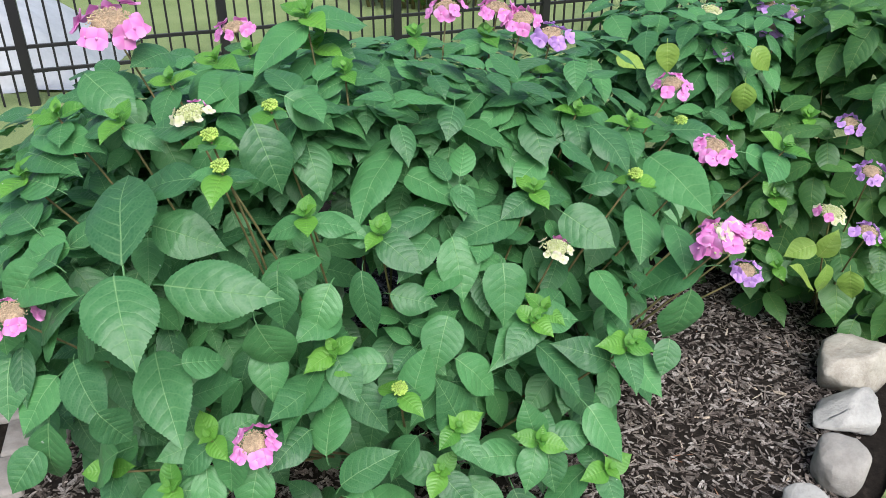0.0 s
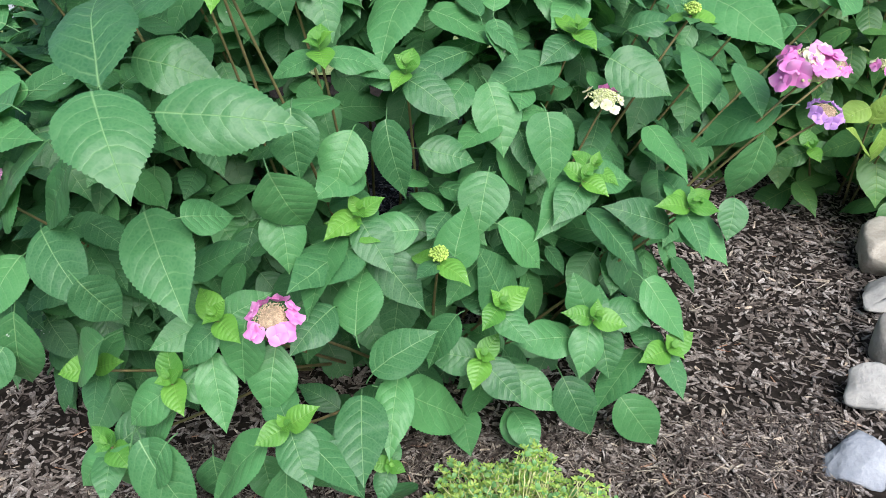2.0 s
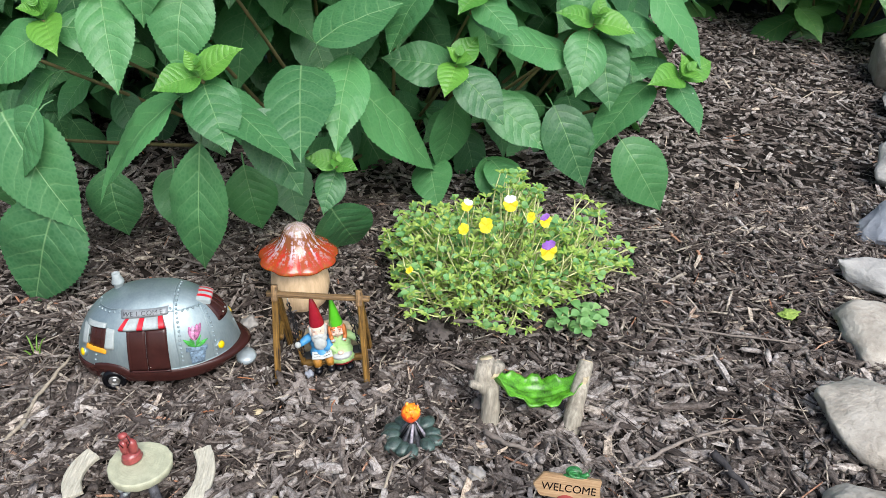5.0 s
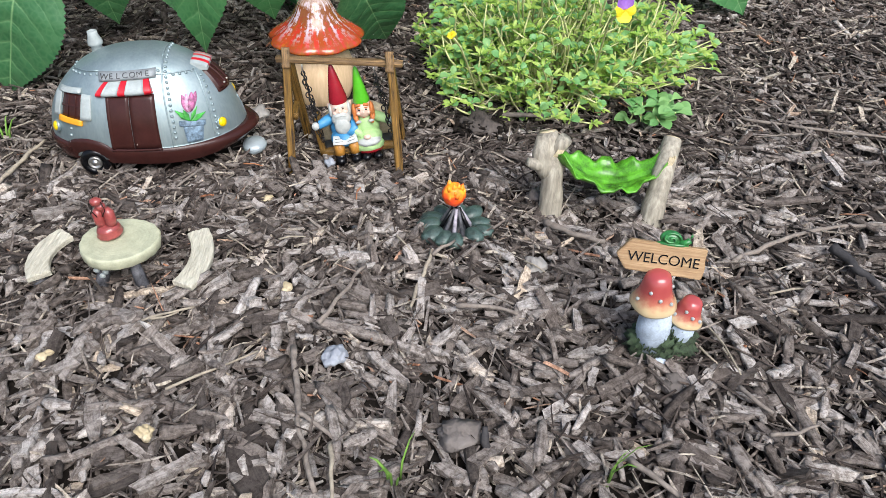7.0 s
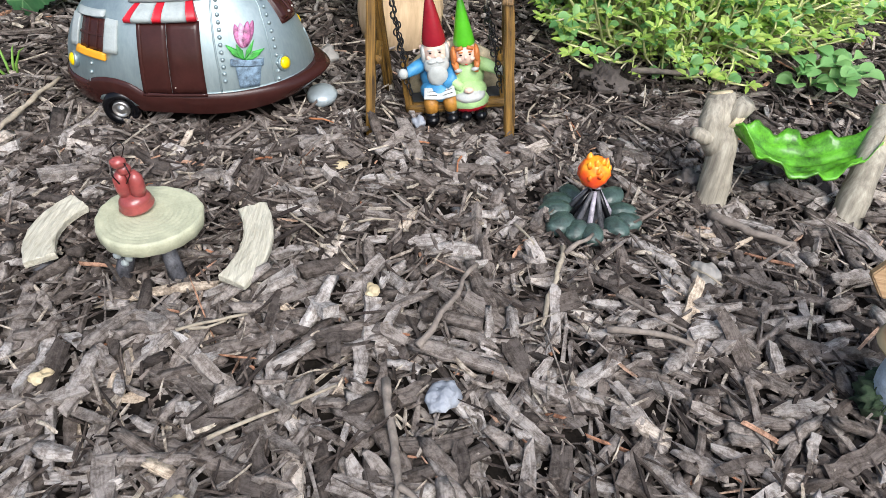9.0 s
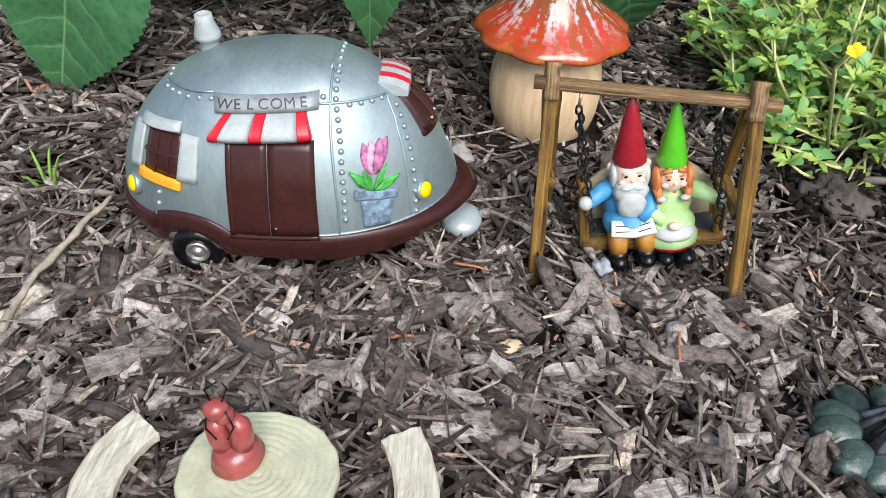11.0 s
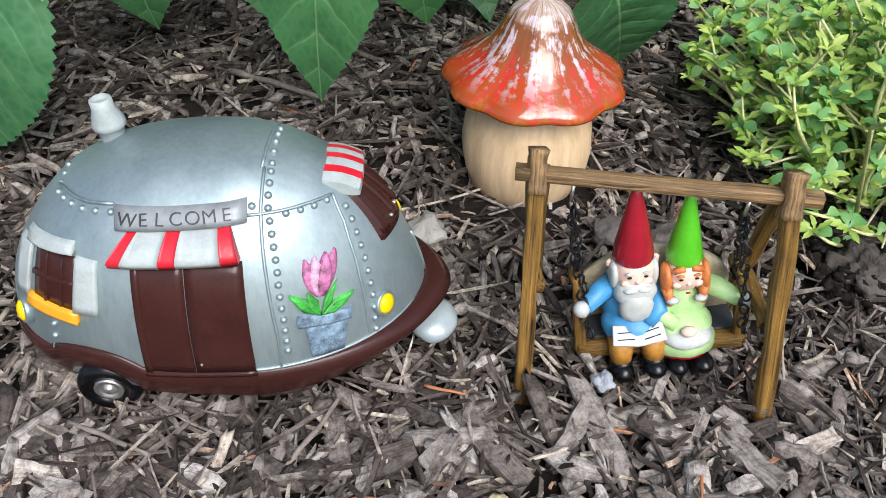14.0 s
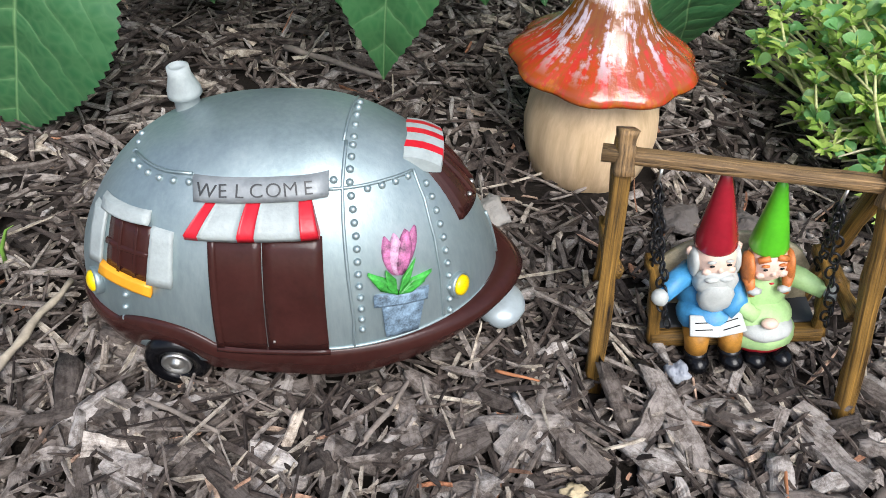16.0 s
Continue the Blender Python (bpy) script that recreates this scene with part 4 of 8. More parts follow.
# ---- figures: swing and gnomes ----
def build_swing():
    root = thing("garden_swing", pose(0, 0, 0), "miniature brown wooden swing frame with black chains", "figurine")
    for a, b in (((-0.2535, 0.872, -0.002), (-0.2535, 0.9105, 0.113)), ((-0.146, 0.851, 0.0), (-0.1545, 0.889, 0.119))):
        timber("leg", a, b, 0.0068, 0.0072, SWING, root)
    for a, b in (((-0.241, 0.942, -0.004), (-0.2515, 0.912, 0.106)), ((-0.1415, 0.93, -0.004), (-0.1545, 0.893, 0.111))):
        timber("leg", a, b, 0.0072, 0.0068, SWING, root)
    for x, y in ((-0.249, 0.909), (-0.1505, 0.888)):
        timber("brace", (x, y - 0.014, 0.052), (x, y + 0.022, 0.052), 0.006, 0.006, SWING, root)
    timber("beam", (-0.2625, 0.9095, 0.1065), (-0.1425, 0.8856, 0.1119), 0.0056, 0.0062, SWINGTOP, root, "weathered brown beam", 0.0014)
    for x, y, z in ((-0.2535, 0.9105, 0.1035), (-0.1548, 0.889, 0.1085)):
        timber("leg_head", (x, y - 0.006, z - 0.004), (x, y + 0.001, z + 0.0135), 0.0078, 0.0076, SWINGTOP, root, "dark notched leg head")
    link = bmesh.new()
    n, k = 14, 6
    ring = []
    for i in range(n):
        a = 2 * math.pi * i / n
        c = Vector((0.0019 * math.cos(a), 0, 0.0027 * math.sin(a)))
        d = Vector((math.cos(a), 0, math.sin(a))).normalized()
        ring.append([link.verts.new(c + (d * math.cos(b) + Vector((0, 1, 0)) * math.sin(b)) * 0.00062) for b in (2 * math.pi * j / k for j in range(k))])
    for i in range(n):
        for j in range(k):
            link.faces.new((ring[i][j], ring[i][(j + 1) % k], ring[(i + 1) % n][(j + 1) % k], ring[(i + 1) % n][j]))
    me = bpy.data.meshes.new("link")
    link.to_mesh(me)
    link.free()
    me.materials.append(CHAIN)
    for p in me.polygons:
        p.use_smooth = True
    for top, lows in (((-0.2385, 0.9035, 0.1), ((-0.2231, 0.887, 0.028), (-0.2275, 0.909, 0.043))), ((-0.1695, 0.8895, 0.104), ((-0.1521, 0.885, 0.0335), (-0.1535, 0.907, 0.048)))):
        bm = bmesh.new()
        tube(bm, [Vector(top) + Vector((0, 0, z)) for z in (0.004, 0.0, -0.004)], 0.0008, 6)
        part("hook", bm, STEEL, root, "bright steel hook")
        for low in lows:
            a, b = Vector(top) - Vector((0, 0, 0.004)), Vector(low)
            holder = new("chain")
            holder.parent = root
            holder["label"] = "black steel chain"
            count = int((a - b).length / 0.0042)
            q = (a - b).to_track_quat("Z", "X").to_matrix().to_4x4()
            for i in range(count):
                p = a.lerp(b, (i + 0.5) / count) + Vector((0.0012 * math.sin(i * 2.1), 0.0006 * math.cos(i * 1.7), 0))
                m = Matrix.Translation(p) @ q @ pose(0, 0, 0, 8 * math.sin(i * 3), 0, 90 * (i % 2) + 20 * math.sin(i))
                share("link", me, holder, m)
    # bench, hanging askew
    hang = pose(-0.1865, 0.898, 0.0175, 0, -8.5, -1.5)
    def hung(ob):
        ob.matrix_basis = hang @ ob.matrix_basis
    hung(timber("seat", (-0.037, 0.0072, 0), (0.037, 0.0072, 0), 0.005, 0.017, INK, root, "dark plank seat"))
    hung(timber("seat_rail", (-0.0385, -0.0046, -0.001), (0.0385, -0.0046, -0.001), 0.0074, 0.0065, SWING, root, "brown front rail"))
    for x in (-0.0375, 0.0375):
        hung(timber("arm_post", (x, -0.0035, -0.003), (x, -0.003, 0.03), 0.0055, 0.0058, SWING, root))
        hung(timber("armrest", (x, -0.006, 0.031), (x, 0.0165, 0.033), 0.004, 0.0055, SWING, root))
    n = 18
    bm = bmesh.new()
    front, back = [], []
    for i in range(n + 1):
        s = i / n
        x = -0.0365 + 0.073 * s
        h = 0.02 + 0.022 * math.sin(math.pi * s) ** 0.6
        for lst, dy in ((front, 0.0), (back, 0.0035)):
            lst.append((bm.verts.new((x, 0.0135 + dy, 0.0)), bm.verts.new((x, 0.0175 + dy, h))))
    for i in range(n):
        bm.faces.new((front[i][0], front[i + 1][0], front[i + 1][1], front[i][1]))
        bm.faces.new((back[i + 1][0], back[i][0], back[i][1], back[i + 1][1]))
        bm.faces.new((front[i][1], front[i + 1][1], back[i + 1][1], back[i][1]))
        bm.faces.new((front[i + 1][0], front[i][0], back[i][0], back[i + 1][0]))
    for i in (0, n):
        bm.faces.new((front[i][0], front[i][1], back[i][1], back[i][0]))
    hung(part("backrest", bm, CUT, root, "pale arched wooden backrest"))
    return root


build_swing()


def build_gnome(x, y, z, hat, coat, beard, mirror, scale):
    """A seated gnome figure: one plain painted mesh."""
    mats = [hat, SKIN, coat, GNOMEWHITE, TROUSER if beard else RED, BLACK, GINGER]
    bm = bmesh.new()
    s = mirror
    wide, low = (0.95, 0.042) if beard else (0.89, 0.0432)
    lathe(bm, [(0.0072 * wide, low - 0.0005), (0.0083 * wide, low), (0.0086 * wide, low + 0.0008), (0.0081 * wide, 0.0468), (0.0062 * wide, 0.056), (0.0041 * wide, 0.0661), (0.0021, 0.074), (0.0011, 0.0761), (0.0004, 0.0766)], 28, (0, 0.0005, 0), index=0)
    ball(bm, (0, -0.0008, 0.0365), (0.0082, 0.0082, 0.0092), 0.03, 3, index=1)
    ball(bm, (0, -0.0088, 0.0362), (0.0012, 0.0013, 0.0014), 0, 1, index=1)
    for k in (-1, 1):
        ball(bm, (k * 0.0043, -0.0073, 0.0345), (0.0024, 0.0015, 0.002), 0, 1, index=1)
        ball(bm, (k * 0.0032, -0.0086, 0.0385), (0.0011, 0.0005, 0.0006), 0, 1, index=5)
        ball(bm, (k * 0.0033, -0.0082, 0.0402), (0.0019, 0.0009, 0.0006), 0, 1, index=3 if beard else 6)
    # torso, lap and both arms
    ball(bm, (0, 0.002, 0.0165), (0.0122, 0.0098, 0.0145), 0.04, 3, index=2)
    ball(bm, (0, -0.005, 0.0095), (0.0132, 0.0115, 0.0078), 0.05, 3, index=2)
    hx, hz = (0.0226, 0.0275) if beard else (0.0238, 0.0253)
    tube(bm, [(-s * 0.007, 0.002, 0.0268), (-s * 0.0145, -0.003, 0.0262), (-s * (hx - 0.002), -0.0102, hz - 0.0006)], [0.005, 0.0045, 0.0032], 12, index=2)
    ball(bm, (-s * hx, -0.0117, hz), (0.0034, 0.0034, 0.0038), 0.08, 2, index=3)
    tube(bm, [(s * 0.009, 0.0, 0.024), (s * 0.0095, -0.008, 0.0175), (s * 0.004, -0.0115, 0.0145)], [0.0045, 0.004, 0.0032], 12, index=2)
    if beard:
        ball(bm, (0, -0.0062, 0.0285), (0.0088, 0.0052, 0.0072), 0.1, 3, index=3)
        ball(bm, (0, -0.0088, 0.0225), (0.0072, 0.0042, 0.0088), 0.12, 3, index=3)
        for k in (-1, 1):
            ball(bm, (k * 0.0078, -0.001, 0.0345), (0.0022, 0.005, 0.0072), 0.1, 2, index=3)
            ball(bm, (k * 0.0026, -0.0098, 0.0326), (0.0032, 0.0016, 0.0013), 0.1, 2, index=3)
            ball(bm, (k * 0.0092, 0.001, 0.0385), (0.0017, 0.0012, 0.0028), 0.05, 1, index=1)
            # open book, one page each side
            page = pose(k * 0.005, -0.0146, 0.0114, 34, k * -6, k * 5)
            block(bm, (0.0112, 0.0084, 0.0014), page, 0.0004, index=3)
            for q in range(2):
                line = [page @ Vector((k * px, -0.0016 + 0.0028 * q + k * 0.08 * px, 0.0014)) for px in (-0.0032, 0.0004, 0.0036)]
                tube(bm, line, 0.00024, 4, index=5)
        for k in (-1, 1):
            tube(bm, [(k * 0.0064, -0.006, 0.0066), (k * 0.0066, -0.0138, 0.0048), (k * 0.0068, -0.0152, -0.002)], [0.0048, 0.0051, 0.0045], 12, index=4)
            tube(bm, [(k * 0.0068, -0.0153, -0.001), (k * 0.0068, -0.0156, -0.0058)], [0.0047, 0.0047], 12, index=5)
    else:
        for k in (-1, 1):
            ball(bm, (k * 0.0078, -0.0025, 0.0345), (0.0026, 0.006, 0.0085), 0.12, 2, index=6)
            tube(bm, [(k * 0.0078, -0.0055, 0.032), (k * 0.0066, -0.0088, 0.0245)], [0.0026, 0.0014], 8, index=6)
            ball(bm, (k * 0.0058, -0.0088, 0.0272), (0.0032, 0.0022, 0.0016), 0.05, 1, index=3)
            tube(bm, [(k * 0.0015, -0.007, 0.0432), (k * 0.0058, -0.0062, 0.0415)], [0.0014, 0.0014], 8, index=6)
        ball(bm, (0, -0.0095, 0.0315), (0.0012, 0.0006, 0.0004), 0, 1, index=4)
        # dress over the knees, apron, red hem
        lathe(bm, [(0.0005, 0.0132), (0.007, 0.0128), (0.0112, 0.0105), (0.0134, 0.0062), (0.0147, 0.0022), (0.014, 0.0018), (0.0005, 0.0024)], 28, (0, -0.0095, 0), lambda a, i: 1 - 0.3 * abs(math.sin(a)) + 0.015 * math.sin(7 * a), index=2)
        ball(bm, (0.0004, -0.0118, 0.0088), (0.0112, 0.0084, 0.0048), 0.06, 3, index=3)
        ball(bm, (0.0, -0.016, 0.0148), (0.0036, 0.0026, 0.0023), 0.05, 2, index=1)
        lathe(bm, [(0.0005, 0.003), (0.0126, 0.003), (0.013, -0.0008), (0.0005, -0.0008)], 28, (0, -0.0095, 0), lambda a, i: 1 - 0.3 * abs(math.sin(a)), index=4)
    for k in (-1, 1):
        if beard:
            ball(bm, (k * 0.0068, -0.0178, -0.0056), (0.005, 0.0066, 0.0042), 0.03, 2, index=5)
        else:
            ball(bm, (k * 0.0054 + 0.0015, -0.0178, -0.004), (0.0048, 0.0062, 0.0038), 0.03, 2, index=5)
    ob = part("gnome_figurine", bm, mats, None)
    ob.matrix_basis = pose(x, y, z, 0, -8.5, 2) @ Matrix.Scale(scale, 4)
    return ob


tagged(build_gnome(-0.1988, 0.9035, 0.0168, HATRED, BLUE, True, 1, 1.15), "seated painted gnome with red pointed hat and white beard", "gnome", "gnomes on the swing")
tagged(build_gnome(-0.176, 0.9025, 0.0182, HATGREEN, MINT, False, -1, 1.1), "seated painted gnome with green pointed hat and ginger plaits", "gnome", "gnomes on the swing")


# ---- figures: table and benches ----
def build_table():
    root = thing("garden_table", pose(-0.375, 0.713, 0.005, -3, 0, 0), "miniature cream wood-slice table on dark legs", "figurine")
    bm = bmesh.new()
    prof = [(0.004, 0.025), (0.0285, 0.025), (0.0302, 0.0262), (0.0312, 0.033), (0.0305, 0.0352)]
    for k in range(10):
        r = 0.0295 - k * 0.0029
        prof += [(r, 0.0356), (r - 0.0008, 0.0352), (r - 0.0016, 0.0352)]
    prof.append((0.0004, 0.0356))
    lathe(bm, prof, 60, wave=lambda a, i: 1 + 0.02 * math.sin(3 * a + 0.7) + 0.012 * math.sin(17 * a + i * 0.3))
    part("tabletop", bm, TABLE, root, "cream tabletop with carved growth rings", )
    for a in (-48, -128, 60, 140):
        x, y = math.cos(radians(a)), math.sin(radians(a))
        bm = bmesh.new()
        tube(bm, [(x * 0.013, y * 0.013, 0.029), (x * 0.02, y * 0.02, 0.014), (x * 0.029, y * 0.029, -0.006)], [0.0052, 0.0048, 0.006], 9)
        part("leg", bm, LEG, root)
    bm = bmesh.new()
    for dx, dz in ((-0.003, 0.02), (0.0035, 0.018), (0.0005, 0.0145)):
        ball(bm, (-0.012 + dx, -0.0215, dz), (0.0028, 0.0016, 0.0028), 0.05, 1)
    part("blossom", bm, WHITE, root, "small white moulded blossom")
    return root


build_table()


def build_bench(name_label, far, near, bulge, width):
    """A curved plank on two short log legs, from its near end to its far end."""
    mid = (Vector(far) + Vector(near)) / 2
    run = Vector(far) - Vector(near)
    root = thing("garden_bench", pose(mid.x, mid.y, 0.005, 0, 0, math.degrees(math.atan2(-run.x, run.y))), name_label, "figurine", "benches at the table")
    half, bm, rows = run.length / 2, bmesh.new(), []
    shape = ((-1, -0.0046), (-1, -0.0004), (-0.86, 0.0006), (-0.5, 0.0004), (-0.2, 0.0009), (0.15, 0.0004), (0.5, 0.001), (0.88, 0.0004), (1, -0.0006), (1, -0.0046))
    for i in range(21):
        t = i / 10 - 1
        c = Vector((bulge * (1 - t * t), t * half, 0.0172))
        o = Vector((half, 2 * bulge * t, 0)).normalized()
        w = width / 2 * (1 + 0.02 * math.sin(i * 2.3))
        lug = 0.0006 if i in (0, 20) else 0.0
        rows.append([bm.verts.new(c + o * sx * w + Vector((0, lug * math.sin(k * 2.6) * (1 if i else -1), z + 0.0003 * math.sin(i * 1.3 + k * 2.1) * (z > -0.004)))) for k, (sx, z) in enumerate(shape)])
    k = len(shape)
    for a, b in zip(rows, rows[1:]):
        for i in range(k):
            bm.faces.new((a[i], a[(i + 1) % k], b[(i + 1) % k], b[i]))
    bm.faces.new(rows[0][::-1])
    bm.faces.new(rows[-1])
    bmesh.ops.recalc_face_normals(bm, faces=bm.faces)
    part("seat", bm, BENCH, root, "curved cream plank seat", False)
    for t in (-0.68, 0.66):
        bm = bmesh.new()
        x = bulge * (1 - t * t)
        tube(bm, [(x, t * half, 0.0135), (x * 0.9, t * half * 1.12, 0.004), (x * 0.8, t * half * 1.2, -0.006)], [0.0058, 0.0062, 0.0072], 10)
        part("leg", bm, LEG, root)
    return root


build_bench("miniature curved cream bench beside the round table", (-0.432, 0.7495), (-0.4358, 0.6935), -0.0095, 0.0182)
build_bench("miniature curved cream bench with a bleached seat", (-0.3217, 0.7485), (-0.322, 0.6785), 0.0088, 0.0182)


def build_red_figure():
    bm = bmesh.new()
    lathe(bm, [(0.004, 0.0), (0.0092, 0.0006), (0.0102, 0.003), (0.0088, 0.0048), (0.0094, 0.0062), (0.0085, 0.0085), (0.0062, 0.0105), (0.003, 0.0115)], 28, wave=lambda a, i: 1 + 0.05 * math.sin(2 * a))
    for k in (-1, 1):
        tube(bm, [(k * 0.0032, 0, 0.009), (k * 0.0042, 0.0005, 0.015), (k * 0.0046, 0.001, 0.021), (k * 0.0026, 0.001, 0.025)], [0.0042, 0.0046, 0.0042, 0.003], 12)
    ball(bm, (0, 0.001, 0.0275), (0.0044, 0.004, 0.0038), 0.05, 2)
    ball(bm, (-0.0008, -0.001, 0.0335), (0.005, 0.0044, 0.0036), 0.1, 2, index=0)
    for k in (-1, 1):
        tube(bm, [(k * 0.002, 0, 0.036), (k * 0.004 + 0.001, 0.001, 0.042), (k * 0.001 + 0.003, 0.001, 0.0455)], 0.00035, 5, index=2)
        tube(bm, [(k * 0.0035, -0.003, 0.034), (k * 0.0052, -0.0045, 0.027), (k * 0.002, -0.006, 0.022)], 0.0004, 5, index=2)
    ob = part("red_figurine", bm, [FIGURE, SKIN, BLACK], None)
    ob.matrix_basis = pose(-0.382, 0.719, 0.0412, 0, -6, 0)
    return tagged(ob, "small glazed brick-red ornament standing on the table", "figurine")


build_red_figure()


# ---- figures: campfire ----
def build_campfire():
    root = thing("campfire_figurine", pose(-0.099, 0.765, 0.007), "miniature campfire with orange flame in a dark green stone ring", "figurine")
    rnd = random.Random(4)
    for i in range(11):
        a = 2 * math.pi * i / 11 + 0.2 + rnd.uniform(-0.12, 0.12)
        r = 0.0232 + 0.0055 * rnd.random()
        big = rnd.uniform(0.85, 1.15)
        bm = bmesh.new()
        ball(bm, (0, 0, 0), (0.0108 * big, 0.0082 * big, 0.006 * big), 0.2, 3, 60 + i, Matrix.Rotation(a + rnd.uniform(-0.4, 0.4), 3, "Z"))
        s = part("stone", bm, STONEGREEN, root, "dark green glazed stone" if i == 0 else "")
        s.location = (r * 0.96 * math.cos(a), r * 0.86 * math.sin(a), 0.0035)
        s.rotation_euler = (rnd.uniform(-0.2, 0.2), rnd.uniform(-0.2, 0.2), 0)
    bm = bmesh.new()
    lathe(bm, [(0.028, -0.003), (0.026, 0.002), (0.0005, 0.0025)], 24)
    part("base", bm, LEG, root)
    for i in range(11):
        a = 2 * math.pi * i / 11
        bm = bmesh.new()
        tube(bm, [(0.016 * math.cos(a), 0.016 * math.sin(a), 0.001), (0.003 * math.cos(a + 0.3), 0.003 * math.sin(a + 0.3), 0.024)], [0.0022, 0.0014], 7)
        part("stick", bm, (LILAC, LEG, BLACK, LEG)[i % 4], root)
    bm = bmesh.new()
    ball(bm, (-0.002, 0, 0.0372), (0.0104, 0.0098, 0.0112), 0.16, 3, 130)
    flame = part("flame", bm, FLAME, root, "orange-red painted flame")
    for i in range(22):
        a, h = rnd.uniform(0, 6.28), rnd.uniform(-0.2, 1.0)
        d = Vector((math.cos(a) * math.sqrt(1 - h * h * 0.8), math.sin(a) * math.sqrt(1 - h * h * 0.8), h))
        p = Vector((-0.002, 0, 0.0375)) + d * 0.0082
        bm = bmesh.new()
        tube(bm, [p, p + d * 0.0012 + Vector((0, 0, 0.0014)), p + d * 0.0017 + Vector((0, 0, 0.0034))], [0.0026, 0.0019, 0.0003], 6)
        part("flame_tongue", bm, FLAME, flame)
    return root


build_campfire()


# ---- figures: leaf hammock ----
def build_hammock():
    root = thing("leaf_hammock", pose(0, 0, 0), "miniature bright green leaf hammock between two driftwood posts", "figurine")
    for pts, rad in ((((-0.0085, 0.79, -0.004), (-0.0075, 0.791, 0.02), (-0.009, 0.796, 0.05), (-0.014, 0.81, 0.08)), (0.0135, 0.0105, 0.0098, 0.0095)),
                     (((0.084, 0.772, -0.004), (0.0855, 0.776, 0.02), (0.092, 0.788, 0.05), (0.1015, 0.806, 0.074)), (0.0118, 0.0105, 0.0095, 0.0085))):
        bm = bmesh.new()
        pts = [Vector(p) for p in pts]
        path, rr = [], []
        for i in range(13):
            s = i / 12 * 3
            k = min(int(s), 2)
            path.append(pts[k].lerp(pts[k + 1], s - k))
            rr.append((rad[k] + (rad[k + 1] - rad[k]) * (s - k)) * (1 + 0.05 * math.sin(i * 1.9)))
        tube(bm, path, rr, 14)
        for v in bm.verts:
            v.co += Vector((1, 1, 0)) * 0.0016 * noise.noise(Vector((v.co.x * 320, v.co.y * 320, v.co.z * 25)))
        post = part("post", bm, POSTWOOD, root, "grey driftwood post")
        bm = bmesh.new()
        top = path[-1]
        d = (path[-1] - path[-2]).normalized()
        tube(bm, [top, top + d * 0.0012], [rr[-1] * 0.85, rr[-1] * 0.8], 14)
        part("cut_end", bm, CUT, post, "pale sawn end")
    bm = bmesh.new()
    tube(bm, [(-0.009, 0.797, 0.042), (-0.0175, 0.795, 0.054), (-0.021, 0.797, 0.066), (-0.0185, 0.803, 0.079)], [0.0095, 0.0088, 0.0082, 0.0066], 12)
    part("branch_stub", bm, POSTWOOD, root)
    bm = bmesh.new()
    tube(bm, [(-0.016, 0.795, 0.054), (-0.026, 0.791, 0.058), (-0.0335, 0.789, 0.062)], [0.0066, 0.0056, 0.0038], 10)
    part("branch_stub", bm, POSTWOOD, root)
    bm = bmesh.new()
    tube(bm, [(-0.011, 0.804, 0.062), (-0.003, 0.8, 0.073), (0.0005, 0.798, 0.08)], [0.0085, 0.0072, 0.0064], 10)
    part("branch_stub", bm, POSTWOOD, root)
    # the leaf, sagging, its rim frilled
    bm = bmesh.new()
    n, m = 40, 14
    a, b = Vector((-0.006, 0.8, 0.065)), Vector((0.094, 0.792, 0.057))
    layers = []
    for off in (0.0, -0.0016):
        g = []
        for i in range(n + 1):
            t = i / n
            c = a.lerp(b, t) - Vector((0, 0.003, 0.024 * (1 - (2 * t - 1) ** 2)))
            half = 0.0205 * (math.sin(math.pi * (0.06 + 0.88 * t)) ** 0.7)
            row = []
            for j in range(m + 1):
                s = 2 * j / m - 1
                frill = 0.0035 * s * s * math.sin(t * 26 + (1.2 if s > 0 else 0)) + 0.0012 * math.sin(t * 60) * abs(s) ** 3
                row.append(bm.verts.new(c + Vector((0.002 * math.sin(9 * t + 4 * s), s * half, 0.007 * s * s + (0.004 * s if s > 0 else -0.003 * s * s) + frill - 0.0014 * math.cos(s * 14 - 9 * t) + off))))
            g.append(row)
        layers.append(g)
    for g, flip in zip(layers, (False, True)):
        for i in range(n):
            for j in range(m):
                q = (g[i][j], g[i + 1][j], g[i + 1][j + 1], g[i][j + 1])
                bm.faces.new(q[::-1] if flip else q)
    u, w = layers
    for i in range(n):
        for j in (0, m):
            bm.faces.new((u[i][j], u[i + 1][j], w[i + 1][j], w[i][j]))
    for j in range(m):
        for i in (0, n):
            bm.faces.new((u[i][j], u[i][j + 1], w[i][j + 1], w[i][j]))
    bmesh.ops.recalc_face_normals(bm, faces=bm.faces)
    part("hammock_leaf", bm, HAMMOCK, root, "bright green frilled leaf sling")
    for p in (a, b):
        bm = bmesh.new()
        for k in range(4):
            ring = [p + Vector((0.0085 * math.cos(t) * 0.5 + (k - 1.5) * 0.0016, 0.0075 * math.sin(t), 0.0065 * math.cos(t) + 0.002)) for t in np.linspace(0, 6.0, 16)]
            tube(bm, ring, 0.0009, 5)
        part("rope_binding", bm, CUT, root, "pale rope binding")
    return root


build_hammock()


